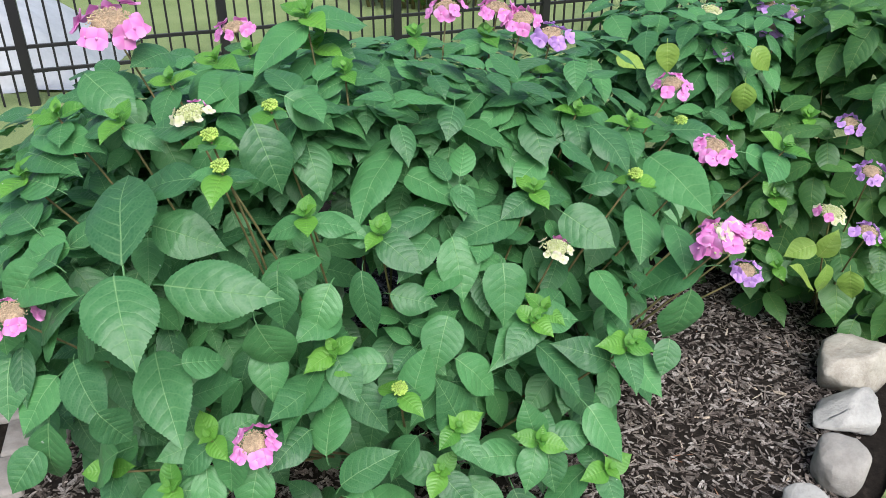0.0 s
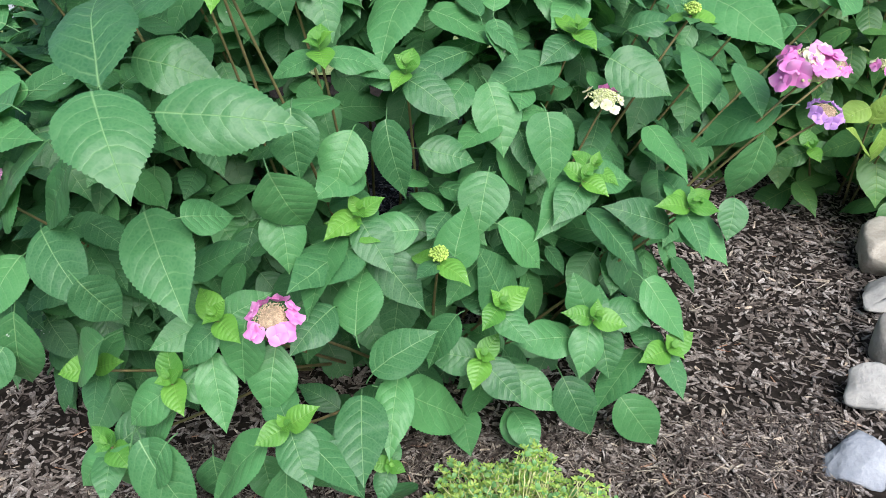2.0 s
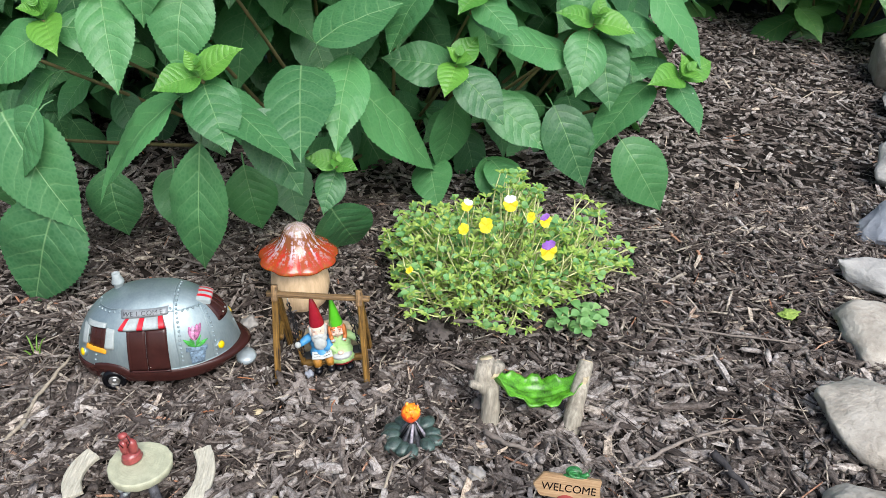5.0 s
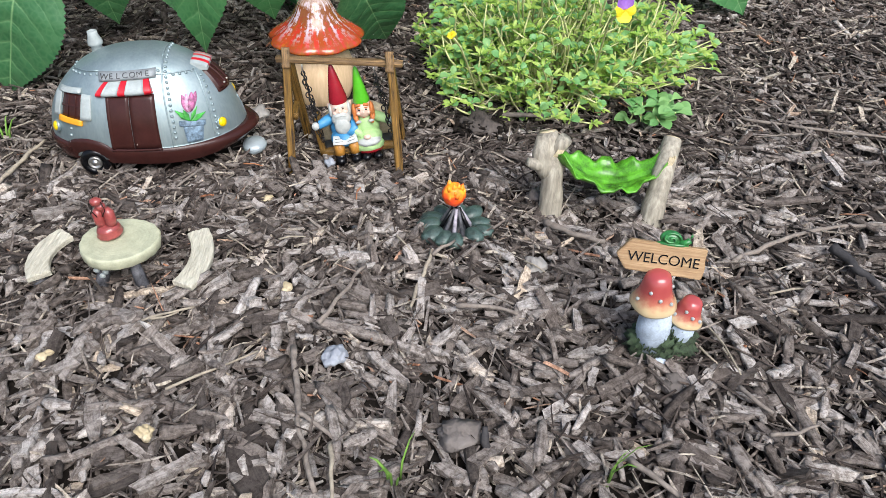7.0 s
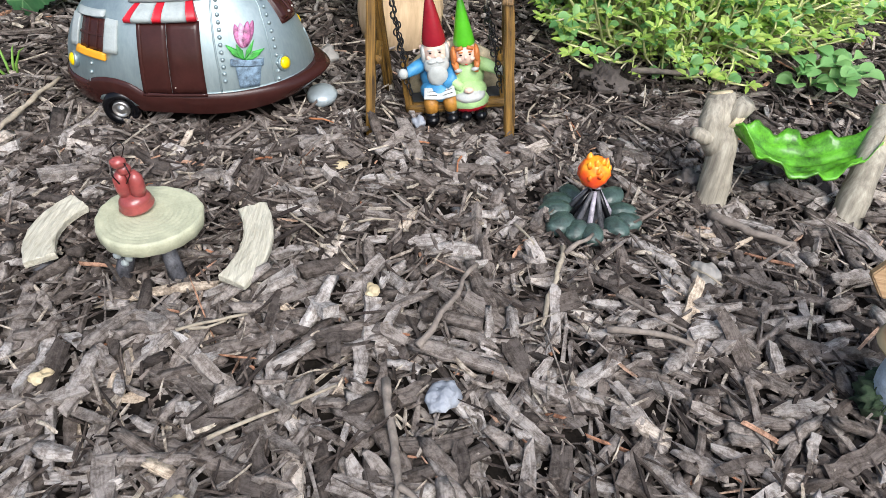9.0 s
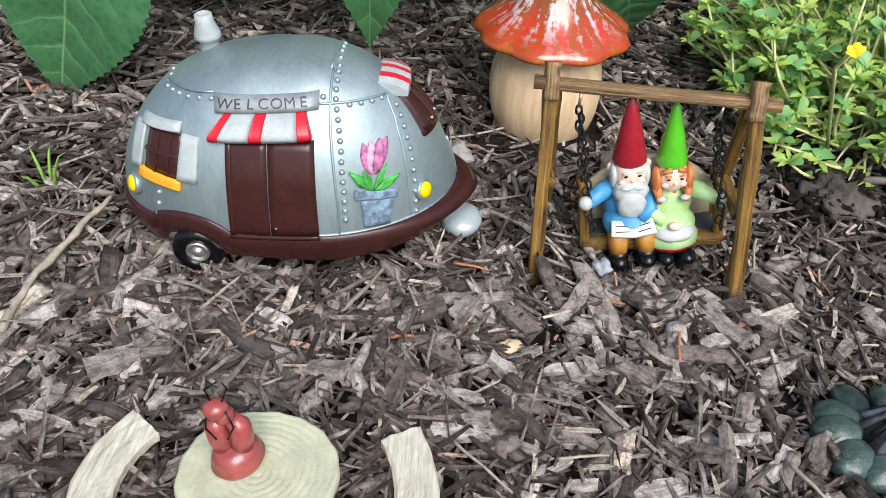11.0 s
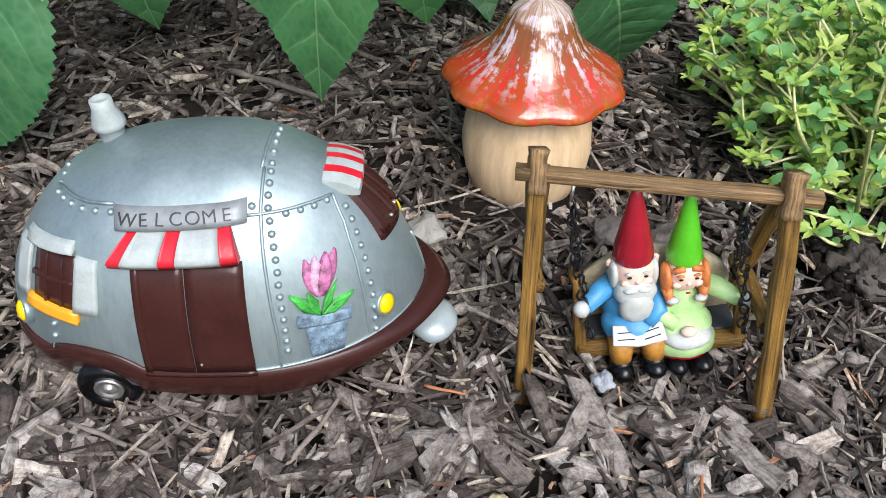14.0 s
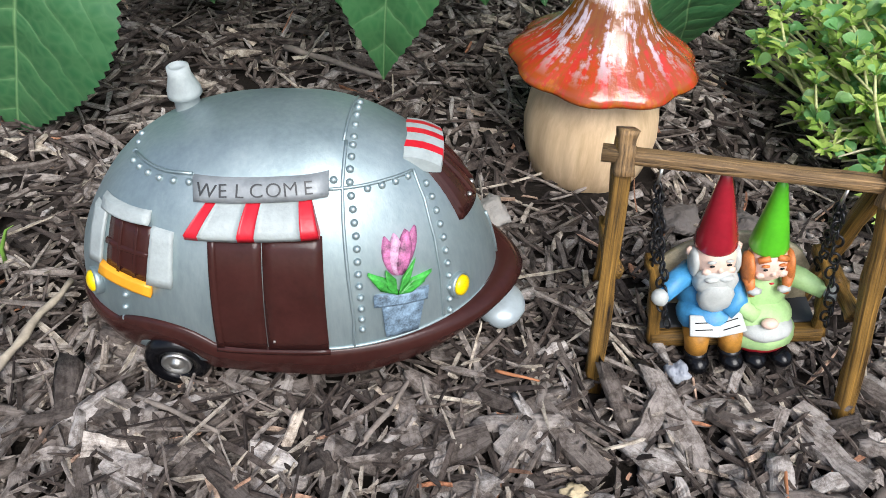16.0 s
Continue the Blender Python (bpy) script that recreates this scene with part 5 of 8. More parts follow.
# ---- figures: welcome sign ----
def build_sign():
    root = thing("welcome_sign", pose(0.042, 0.604, -0.004), "painted toadstool ornament with wooden arrow sign and green snail", "figurine")
    bm = bmesh.new()
    ball(bm, (0.001, 0.0015, 0.0205), (0.025, 0.0145, 0.02), 0.45, 4, 90)
    part("mossy_base", bm, MOSS, root, "mossy dark green base")
    bm = bmesh.new()
    rnd = random.Random(8)
    for i in range(260):
        a, r = rnd.uniform(0, 6.28), rnd.uniform(0.006, 0.024)
        p = Vector((r * math.cos(a), r * 0.68 * math.sin(a), 0.041 * (1 - (r / 0.033) ** 2)))
        tube(bm, [p, p + Vector((rnd.uniform(-0.002, 0.002), rnd.uniform(-0.003, 0.001), rnd.uniform(0.003, 0.007)))], [0.0007, 0.0003], 4)
    part("moulded_grass", bm, MOSS, root)
    for x, y, r, h in ((-0.0085, -0.001, 0.0108, 0.06), (0.0125, -0.001, 0.0085, 0.045)):
        bm = bmesh.new()
        lathe(bm, [(r * 0.95, 0.02), (r * 1.15, 0.036), (r * 1.12, 0.044), (r * 0.8, h), (r * 0.4, h + 0.003)], 24, (x, y, 0))
        part("stalk", bm, BLUISH, root, "pale blue toadstool stalk")
    for x, y, r, z, h, lean in ((-0.0125, 0.001, 0.0168, 0.0605, 0.029, -3), (0.0135, 0.0, 0.0132, 0.0455, 0.0195, 8)):
        bm = bmesh.new()
        lathe(bm, [(r * 0.5, 0.002), (r * 0.95, -0.001), (r, 0.001), (r * 0.9, h * 0.16), (r * 0.7, h * 0.42), (r * 0.6, h * 0.72), (r * 0.5, h * 0.92), (r * 0.3, h * 0.99), (0.0004, h)], 36, wave=lambda a, i: 1 + 0.02 * math.sin(5 * a))
        cap = part("toadstool_cap", bm, CAP, root, "glossy red cap with cream rim")
        cap.matrix_basis = pose(x, y, z, 4, lean, 0)
        for k in range(9):
            a, t = radians(-165 + 37 * k), (0.3, 0.62, 0.45)[k % 3]
            rr = r * float(np.interp(t, (0.0, 0.18, 0.45, 0.75, 0.95), (1.0, 0.93, 0.72, 0.56, 0.4)))
            bm = bmesh.new()
            ball(bm, (rr * math.cos(a), rr * math.sin(a), h * t), (0.0016, 0.0016, 0.0016), 0, 1)
            part("white_dot", bm, WHITE, cap, "white dot" if k == 0 else "")
    bm = bmesh.new()
    ball(bm, (-0.004, -0.0145, 0.015), (0.0065, 0.0035, 0.004), 0.2, 2)
    part("pebble", bm, BLUISH, root)
    # board, an arrow to one side, set slightly aslant
    bm = bmesh.new()
    out = [(-0.031, 0.0), (-0.0235, -0.0105), (0.029, -0.0115), (0.0305, -0.004), (0.0295, 0.0025), (0.0302, 0.0105), (-0.0225, 0.0115), (-0.0262, 0.006)]
    front = [bm.verts.new((x, -0.0028, z)) for x, z in out]
    back = [bm.verts.new((x, 0.0028, z)) for x, z in out]
    bm.faces.new(front)
    bm.faces.new(back[::-1])
    for i in range(len(out)):
        k = (i + 1) % len(out)
        bm.faces.new((front[k], front[i], back[i], back[k]))
    bmesh.ops.recalc_face_normals(bm, faces=bm.faces)
    bmesh.ops.bevel(bm, geom=list(bm.edges), offset=0.0007, segments=2, affect="EDGES")
    board = part("sign_board", bm, BOARD, root, "tan wooden arrow board lettered WELCOME", False)
    board.matrix_basis = pose(-0.0115, 0.009, 0.0945, -22, 1, -13)
    lettering("WELCOME", 0.0102, BLACK, board, pose(0.0015, -0.0029, -0.0004, 90, 0, 0), 0.0004)
    bm = bmesh.new()
    ball(bm, (0.004, 0.0, 0.0165), (0.0095, 0.0048, 0.0068), 0.04, 3)
    ball(bm, (0.006, 0, 0.0112), (0.0145, 0.0045, 0.0022), 0.05, 2)
    tube(bm, [(0.012, 0, 0.012), (0.018, 0, 0.014), (0.0205, 0, 0.0165)], [0.0032, 0.0028, 0.003], 8)
    spiral = [Vector((0.004 + (0.0085 - 0.00042 * k) * math.cos(k * 0.5), -0.0042 - 0.0001 * k, 0.0165 + (0.006 - 0.0003 * k) * math.sin(k * 0.5))) for k in range(19)]
    tube(bm, spiral, 0.0011, 6)
    for k in (-1, 1):
        tube(bm, [(0.0205, k * 0.001, 0.018), (0.022, k * 0.002, 0.0215)], 0.0005, 5)
    for v in bm.verts:
        v.co = Vector((0.006, 0, 0.0105)) + (v.co - Vector((0.006, 0, 0.0105))) * 0.8
    part("snail", bm, SNAIL, board, "dark green glazed snail")
    return root


build_sign()


# ---- rocks ----
def build_rock(x, y, size, turn, mat, label, seed, round_=0.0):
    bm = bmesh.new()
    bmesh.ops.create_icosphere(bm, subdivisions=4, radius=1.0)
    off = Vector((seed * 3.1, seed * 1.7, seed * 5.3))
    cuts = []
    rnd = random.Random(seed)
    for _ in range(17):
        d = Vector((rnd.gauss(0, 1), rnd.gauss(0, 1), rnd.gauss(0, 0.8))).normalized()
        cuts.append((d, rnd.uniform(0.42, 0.7)))
    for v in bm.verts:
        p = v.co.copy()
        for d, h in cuts:
            t = p.dot(d)
            if t > h:
                p -= d * (t - h) * (1 - 0.6 * round_) * 0.95
        p *= 1 + (0.14 * noise.noise(p * 1.6 + off) + 0.07 * noise.noise(p * 4.5 + off) + 0.035 * noise.noise(p * 11 + off)) * (1 - 0.6 * round_)
        v.co = Vector((p.x * size[0], p.y * size[1], p.z * size[2]))
    for v in bm.verts:
        v.co *= 1.12
    low = min(v.co.z for v in bm.verts)
    ob = part("border_rock", bm, mat, None)
    ob.matrix_basis = pose(x - 0.02, y, -low * 0.62, rnd.uniform(-6, 6), rnd.uniform(-6, 6), turn)
    return tagged(ob, label, "rock", "rocks along the bed")


for args in (
    (1.25, 1.93, (0.15, 0.13, 0.1), 20, TANROCK, "large tan weathered rock edging the mulch bed", 3, 0.3),
    (1.15, 1.725, (0.115, 0.10, 0.075), -20, PALEROCK, "pale angular rock edging the mulch bed", 4),
    (1.05, 1.525, (0.085, 0.085, 0.075), 10, GREYROCK, "smooth round grey stone edging the mulch bed", 5, 0.95),
    (0.9, 1.375, (0.095, 0.08, 0.058), 30, PALEROCK, "cream weathered rock edging the mulch bed", 6, 0.3),
    (0.775, 1.2, (0.09, 0.075, 0.04), 15, BLUEROCK, "flat blue-grey rock edging the mulch bed", 7, 0.2),
    (0.65, 1.045, (0.085, 0.055, 0.033), 10, PALEROCK, "pale grey rock edging the mulch bed", 8, 0.2),
    (0.565, 0.92, (0.075, 0.066, 0.036), 25, TANROCK, "tan angular rock edging the mulch bed", 9, 0.1),
    (0.46, 0.765, (0.074, 0.085, 0.036), -15, TANROCK, "tan blocky rock with a mossy hollow", 10, 0.15),
    (0.365, 0.605, (0.09, 0.07, 0.034), 20, TANROCK, "broad tan rock edging the mulch bed", 11, 0.2),
    (0.93, 1.185, (0.08, 0.08, 0.06), 40, GREYROCK, "grey rock behind the border", 12, 0.2),
):
    build_rock(*args)


# ---- pavement ----
def build_pavers():
    root = thing("pavement", pose(-1.18, 1.5, 0, 0, 0, 16), "grey tumbled concrete pavers beside the bed", "pavement")
    tagged(root, kind="structure")
    meshes = []
    for k in range(3):
        bm = bmesh.new()
        block(bm, (0.2 - 0.03 * (k == 1), 0.15, 0.07), None, 0.012)
        for v in bm.verts:
            v.co += Vector((1, 1, 0.6)) * 0.004 * noise.noise(v.co * 30 + Vector((k, 0, 0)))
        me = bpy.data.meshes.new("paver")
        bm.to_mesh(me)
        bm.free()
        me.materials.append(PAVER)
        for p in me.polygons:
            p.use_smooth = True
        meshes.append(me)
    for i in range(-4, 1):
        for j in range(0, 8):
            share("paver", meshes[(i * 2 + j) % 3], root, pose(i * 0.208 + 0.1 * (j % 2), j * 0.158, -0.05 + 0.004 * math.sin(i * 5 + j * 3), 0, 0, 2 * math.sin(i + j)))
    return root


build_pavers()


# ---- fence, tarp and hedge ----
def build_fence():
    start, d, gap = Vector((-2.497, 4.648, 0)), Vector((0.923, 0.384, 0)).normalized(), 1.1765
    root = thing("metal_fence", Matrix.Translation(start), "black enamelled metal picket fence behind the shrubs", "fence")
    pk = bmesh.new()
    block(pk, (0.013, 0.013, 1.3), None, 0.002)
    me = bpy.data.meshes.new("picket")
    pk.to_mesh(me)
    pk.free()
    me.materials.append(FENCE)
    ps = bmesh.new()
    block(ps, (0.06, 0.06, 1.4), None, 0.004)
    block(ps, (0.065, 0.065, 0.02), Matrix.Translation((0, 0, 1.4)), 0.004, 0.6)
    post = bpy.data.meshes.new("post")
    ps.to_mesh(post)
    ps.free()
    post.materials.append(FENCE)
    ang = math.degrees(math.atan2(d.y, d.x))
    for k in range(-3, 9):
        share("post", post, root, Matrix.Translation(d * gap * k) @ pose(0, 0, 0, 0, 0, ang))
        if k == 8:
            break
        for z in (0.22, 0.365, 1.1, 1.25):
            bm = bmesh.new()
            rod_block(bm, d * gap * k + Vector((0, 0, z)), d * gap * (k + 1) + Vector((0, 0, z)), 0.022, 0.022)
            part("rail", bm, FENCE, root, smooth=False)
        for i in range(1, 14):
            share("picket", me, root, Matrix.Translation(d * gap * (k + i / 14) + Vector((0, 0, 0.06 if k > -1 else 0.02))) @ pose(0, 0, 0, 0, 0, ang))
    return root


build_fence()


def build_tarp():
    bm = bmesh.new()
    n = 60
    g = []
    for j in range(n + 1):
        row = []
        for i in range(n + 1):
            u, v = 2 * i / n - 1, 2 * j / n - 1
            r = min(1.0, (abs(u) ** 3 + abs(v) ** 3) ** (1 / 3))
            h = 0.78 * (1 - r ** 3) + 0.08 * noise.noise(Vector((u * 2, v * 2, 1))) + 0.05 * abs(noise.noise(Vector((u * 5 + v * 2, v * 5, 3))))
            row.append(bm.verts.new((u * 1.0, v * 0.8, max(0.0, h * (1 - 0.25 * max(0, u))))))
        g.append(row)
    for j in range(n):
        for i in range(n):
            bm.faces.new((g[j][i], g[j][i + 1], g[j + 1][i + 1], g[j + 1][i]))
    ob = part("tarpaulin", bm, TARP, None)
    ob.matrix_basis = pose(-3.3, 5.55, 0.016, 0, 0, 5) @ Matrix.Diagonal((0.95, 0.9, 0.72, 1))
    return tagged(ob, "crumpled white tarpaulin over a heap behind the fence", "tarpaulin")


build_tarp()


# ---- leaves ----
def leaf_width(s, heart):
    """Half the width of a leaf at the way s along it: broad near the base, drawn out to the tip."""
    broad = float(np.interp(s, (0, 0.04, 0.1, 0.18, 0.28, 0.4, 0.52, 0.65, 0.78, 0.88, 0.95, 1), (0.02, 0.5, 0.74, 0.91, 1.0, 0.985, 0.89, 0.7, 0.43, 0.2, 0.075, 0)))
    slim = float(np.interp(s, (0, 0.06, 0.14, 0.24, 0.36, 0.48, 0.6, 0.72, 0.83, 0.92, 0.97, 1), (0.02, 0.28, 0.58, 0.83, 0.98, 1.0, 0.9, 0.69, 0.41, 0.17, 0.06, 0)))
    return broad * heart + slim * (1 - heart)


def leaf_arrays(stations, fold, droop, twist, curl, seed, teeth=True, width=0.62, heart=0.4):
    """A serrate, pointed leaf one long, base at the origin, tip towards +y. Returns verts, faces and UV."""
    cols = (-1.0, -0.75, -0.38, 0.0, 0.38, 0.75, 1.0) if stations > 40 else (-1.0, -0.55, 0.0, 0.55, 1.0)
    verts, uv = [], []
    for i in range(stations + 1):
        s = i / stations
        w = max(0.003, leaf_width(s, heart) * width / 2)
        tooth = 0.0135 * (i % 2) * min(1.0, w * 10) if teeth else 0.0
        for c in cols:
            x = c * (w + (tooth if abs(c) == 1 else 0))
            a = abs(x)
            vein = math.cos((s - 0.42 * a - 1.5 * a * a) * 7.6 * 2 * math.pi)
            z = fold * a - droop * s * s - 0.0045 * vein * min(1.0, a * 9) * (1 - 0.7 * s) - curl * a * a * 3 + 0.012 * math.sin(9 * s + 3 * seed + (2 if x > 0 else 0)) * (a / 0.3) ** 2
            z += 0.03 * noise.noise(Vector((x * 4 + seed, s * 4, seed)))
            z += twist * x * s
            y = s * (1 - 0.12 * droop * s) + 0.03 * a - 0.3 * heart * a * (1 - s) ** 5
            verts.append((x + 0.03 * math.sin(seed * 7) * s * s, y, z))
            uv.append((x, s))
    n = len(cols)
    faces = [(i * n + j, i * n + j + 1, (i + 1) * n + j + 1, (i + 1) * n + j) for i in range(stations) for j in range(n - 1)]
    base = len(verts)
    for s in (-0.22, -0.1, 0.03):
        for dx, dz in ((-0.011, 0), (0, 0.011), (0.011, 0), (0, -0.011)):
            verts.append((dx, s * 0.75, dz - 0.012 - 1.6 * (s * s)))
            uv.append((0.035, 0.2))
    for k in range(2):
        for j in range(4):
            faces.append((base + k * 4 + j, base + k * 4 + (j + 1) % 4, base + k * 4 + 4 + (j + 1) % 4, base + k * 4 + 4 + j))
    return np.array(verts), faces, np.array(uv)


SHAPES = ((0.28, 0.22, 0.15, 0.25), (0.4, 0.34, -0.2, 0.35), (0.16, 0.12, 0.25, 0.15), (0.34, 0.45, 0.1, 0.5), (0.22, 0.3, -0.3, 0.2))
LEAVES, YOUNGS, PALES, YELLOWS, ROUGHS = [], [], [], [], []
for k, (a, b, c, d) in enumerate(SHAPES):
    v, f, uv = leaf_arrays(54, a, b, c, d, k + 0.37, heart=(0.9, 0.3, 0.7, 0.1, 0.5)[k])
    LEAVES.append(from_arrays("leaf", v, f, LEAF, uv, True))
    PALES.append(from_arrays("leaf", v, f, PALE, uv, True))
    YELLOWS.append(from_arrays("leaf", v, f, YELLOWING, uv, True))
    v, f, uv = leaf_arrays(30, a + 0.25, b * 0.9 + 0.1, c, d, k + 0.61, True, 0.68)
    YOUNGS.append(from_arrays("leaf", v, f, YOUNG, uv, True))
    ROUGHS.append(leaf_arrays(14, a, b, c, d, k + 0.37))


def leaf_frame(base, tip, up):
    """The pose of a leaf from base to tip, its upper face towards up."""
    base, tip = Vector(base), Vector(tip)
    y = (tip - base).normalized()
    z = (Vector(up) - y * y.dot(Vector(up))).normalized()
    m = Matrix((y.cross(z), y, z)).transposed().to_4x4()
    m.translation = base
    return m


class Joined:
    """Many leaves gathered into one mesh."""

    def __init__(self):
        self.v, self.f, self.uv, self.n = [], [], [], 0

    def add(self, shape, m):
        v, f, uv = shape
        a = np.array(m)
        self.v.append(v @ a[:3, :3].T + a[:3, 3])
        self.f.extend([tuple(i + self.n for i in q) for q in f])
        self.uv.append(uv)
        self.n += len(v)

    def build(self, name, mat, parent, label=""):
        me = from_arrays(name, np.concatenate(self.v), self.f, mat, np.concatenate(self.uv), True)
        ob = new(name, me)
        ob.parent = parent
        ob["kind"] = "stuff"
        if label:
            ob["label"] = label
        return ob


# ---- lacecap flowers ----
def floret_mesh(mat, name):
    bm = bmesh.new()
    uvl = bm.loops.layers.uv.new("UVMap")
    for k in range(4):
        a0 = k * math.pi / 2
        rows = []
        for i in range(5):
            r = i / 4
            w = 0.62 * math.sin(math.pi * min(1.0, 0.12 + 0.8 * r)) ** 0.8
            rows.append([(r * math.cos(a0) - s * w * math.sin(a0), r * math.sin(a0) + s * w * math.cos(a0), 0.2 * r * r - 0.18 * s * s + 0.06 * math.sin(5 * s + k), r) for s in (-1, -0.4, 0.4, 1)])
        g = [[bm.verts.new(p[:3]) for p in r] for r in rows]
        for i in range(4):
            for j in range(3):
                f = bm.faces.new((g[i][j], g[i + 1][j], g[i + 1][j + 1], g[i][j + 1]))
                for lp, q in zip(f.loops, (rows[i][j], rows[i + 1][j], rows[i + 1][j + 1], rows[i][j + 1])):
                    lp[uvl].uv = (q[0], q[3])
    ball(bm, (0, 0, 0.08), 0.13, 0, 1)
    me = bpy.data.meshes.new(name)
    bm.to_mesh(me)
    bm.free()
    me.materials.append(mat)
    for p in me.polygons:
        p.use_smooth = True
    return me


FLORETS = {k: floret_mesh(m, "floret") for k, m in (("pink", PINK), ("violet", VIOLET), ("cream", CREAM))}
FLORETS["white"] = FLORETS["cream"]


def cluster(radius, dome, grain, count, mat, name, seed):
    """A dome of tiny closed buds."""
    rnd = random.Random(seed)
    bm = bmesh.new()
    for i in range(count):
        r = radius * math.sqrt((i + 0.5) / count) * rnd.uniform(0.94, 1.04)
        a = i * 2.39996 + rnd.uniform(-0.15, 0.15)
        ball(bm, (r * math.cos(a), r * math.sin(a), dome * (1 - (r / radius) ** 2) + rnd.uniform(-0.0018, 0.0022)), grain * rnd.uniform(0.6, 1.35), 0, 1)
    ball(bm, (0, 0, -0.001), (radius * 0.8, radius * 0.8, dome * 0.85), 0.15, 2)
    me = bpy.data.meshes.new(name)
    bm.to_mesh(me)
    bm.free()
    me.materials.append(mat)
    for p in me.polygons:
        p.use_smooth = True
    return me


BUDHEAD = cluster(0.0165, 0.011, 0.0024, 60, BUDS, "bud_head", 1)
TANHEAD = cluster(0.029, 0.011, 0.00125, 330, FERTILE, "fertile_head", 2)
CREAMHEAD = cluster(0.034, 0.015, 0.0021, 210, CREAM, "fertile_head", 3)


class Shrub:
    """A lacecap hydrangea: stems, leaves and flower heads of one plant."""

    def __init__(self, name, label, foot, leaves, rough_mat, seed):
        self.root = thing(name, pose(*foot), label, "shrub", "hydrangeas in the bed")
        self.foot = Vector(foot)
        self.leaves, self.mat = leaves, rough_mat
        self.rnd = random.Random(seed)
        self.inner, self.young = Joined(), Joined()
        self.count = 0

    def place(self, me, m):
        self.count += 1
        share("leaf", me, self.root, Matrix.Translation(-self.foot) @ m)

    def leaf(self, base, tip, width, up=None):
        """One leaf between two places."""
        base, tip = Vector(base), Vector(tip)
        length = (tip - base).length
        want = width * self.rnd.uniform(1.28, 1.42)
        if length < want:
            d = (tip - base).normalized()
            base = tip - (d + Vector((0, -0.7, 0.35)) * -0.4).normalized() * want
            length = want
        up = Vector(up) if up else Vector((self.rnd.uniform(-0.5, 0.5), self.rnd.uniform(-0.95, -0.25), 0.85))
        m = leaf_frame(base, tip, up) @ Matrix.Diagonal((width / 0.62, length, (width / 0.62 + length) / 2, 1))
        self.place(self.rnd.choice(self.leaves), m)

    def stem(self, top, thick=0.0034):
        top = Vector(top)
        r = self.rnd
        flat = Vector((top.x - self.foot.x, top.y - self.foot.y, 0))
        base = self.foot + flat * 0.42 + Vector((r.uniform(-0.05, 0.05), r.uniform(-0.05, 0.05), -0.02))
        mid = base.lerp(top, 0.55) + Vector((r.uniform(-0.02, 0.02), r.uniform(-0.02, 0.02), -0.04)) - flat * 0.06
        bm = bmesh.new()
        pts = []
        for i in range(9):
            t = i / 8
            pts.append(base * (1 - t) ** 2 + mid * 2 * t * (1 - t) + top * t * t - self.foot)
        tube(bm, pts, [thick * (1.25 - 0.6 * i / 8) for i in range(9)], 7)
        part("stem", bm, STEM, self.root)
        return (pts[-1] - pts[-2]).normalized()

    def tip(self, place, size=0.066):
        """A growing tip: a stem with a rosette of young leaves."""
        p = Vector(place)
        d = self.stem(p - Vector((0, 0, 0.01)))
        r = self.rnd
        a0 = r.uniform(0, 3.1)
        out = (d * 0.5 + Vector((0, -0.35, 0.7))).normalized()
        e1 = out.orthogonal().normalized()
        e2 = out.cross(e1)
        for k in range(7):
            ring = k // 2
            a = a0 + (k % 2) * math.pi + ring * math.pi / 2 + r.uniform(-0.2, 0.2)
            q = e1 * math.cos(a) + e2 * math.sin(a)
            length = size * (1.5, 0.95, 0.48, 0.28)[ring] * r.uniform(0.8, 1.15)
            way = (q * (1.0, 0.9, 0.55, 0.3)[ring] + out * (0.1, 0.4, 0.9, 1.2)[ring] + Vector((0, 0, (-0.35, -0.1, 0, 0)[ring]))).normalized()
            m = leaf_frame(p - out * 0.012 * (2 - ring), p + way * length, out - q * 0.3) @ Matrix.Diagonal((length * 1.05, length, length, 1))
            self.place(r.choice(self.leaves if ring == 0 else YOUNGS), m)

    def shoot(self, place, out, size=0.12):
        """A leafy shoot deeper in the plant, part of the joined foliage."""
        p, out = Vector(place), Vector(out).normalized()
        r = self.rnd
        e1 = out.orthogonal().normalized()
        e2 = out.cross(e1)
        a0 = r.uniform(0, 3.1)
        for k in range(6):
            ring = k // 2
            a = a0 + (k % 2) * math.pi + ring * math.pi / 2 + r.uniform(-0.3, 0.3)
            q = e1 * math.cos(a) + e2 * math.sin(a)
            length = size * (0.8, 1.0, 1.05)[ring] * r.uniform(0.75, 1.15)
            base = p - out * 0.055 * ring + q * 0.01
            way = q + out * (0.45, 0.1, -0.1)[ring] + Vector((0, 0, r.uniform(-0.6, -0.1)))
            m = leaf_frame(base, base + way, out + Vector((r.uniform(-0.3, 0.3), 0, 0.8))) @ Matrix.Diagonal((length * r.uniform(0.85, 1.1), length, length, 1))
            self.inner.add(r.choice(ROUGHS), Matrix.Translation(-self.foot) @ m)

    def flower(self, place, tint, size=1.05):
        """A lacecap head: showy florets round a dome of small buds."""
        p = Vector(place)
        r = self.rnd
        self.stem(p - Vector((0, 0, 0.012)), 0.0032)
        head = new("flower_head")
        head.parent = self.root
        words = {"pink": "pink lacecap flower head", "violet": "violet lacecap flower head", "cream": "cream and pale pink flower head", "mixed": "pink and cream flower head", "white": "white and blush flower head"}
        head["label"] = words[tint]
        head.matrix_basis = Matrix.Translation(p - self.foot) @ pose(0, 0, 0, r.uniform(10, 22), r.uniform(-10, 10), 0) @ pose(0, 0, 0, 0, 0, r.uniform(0, 360)) @ Matrix.Scale(size, 4)
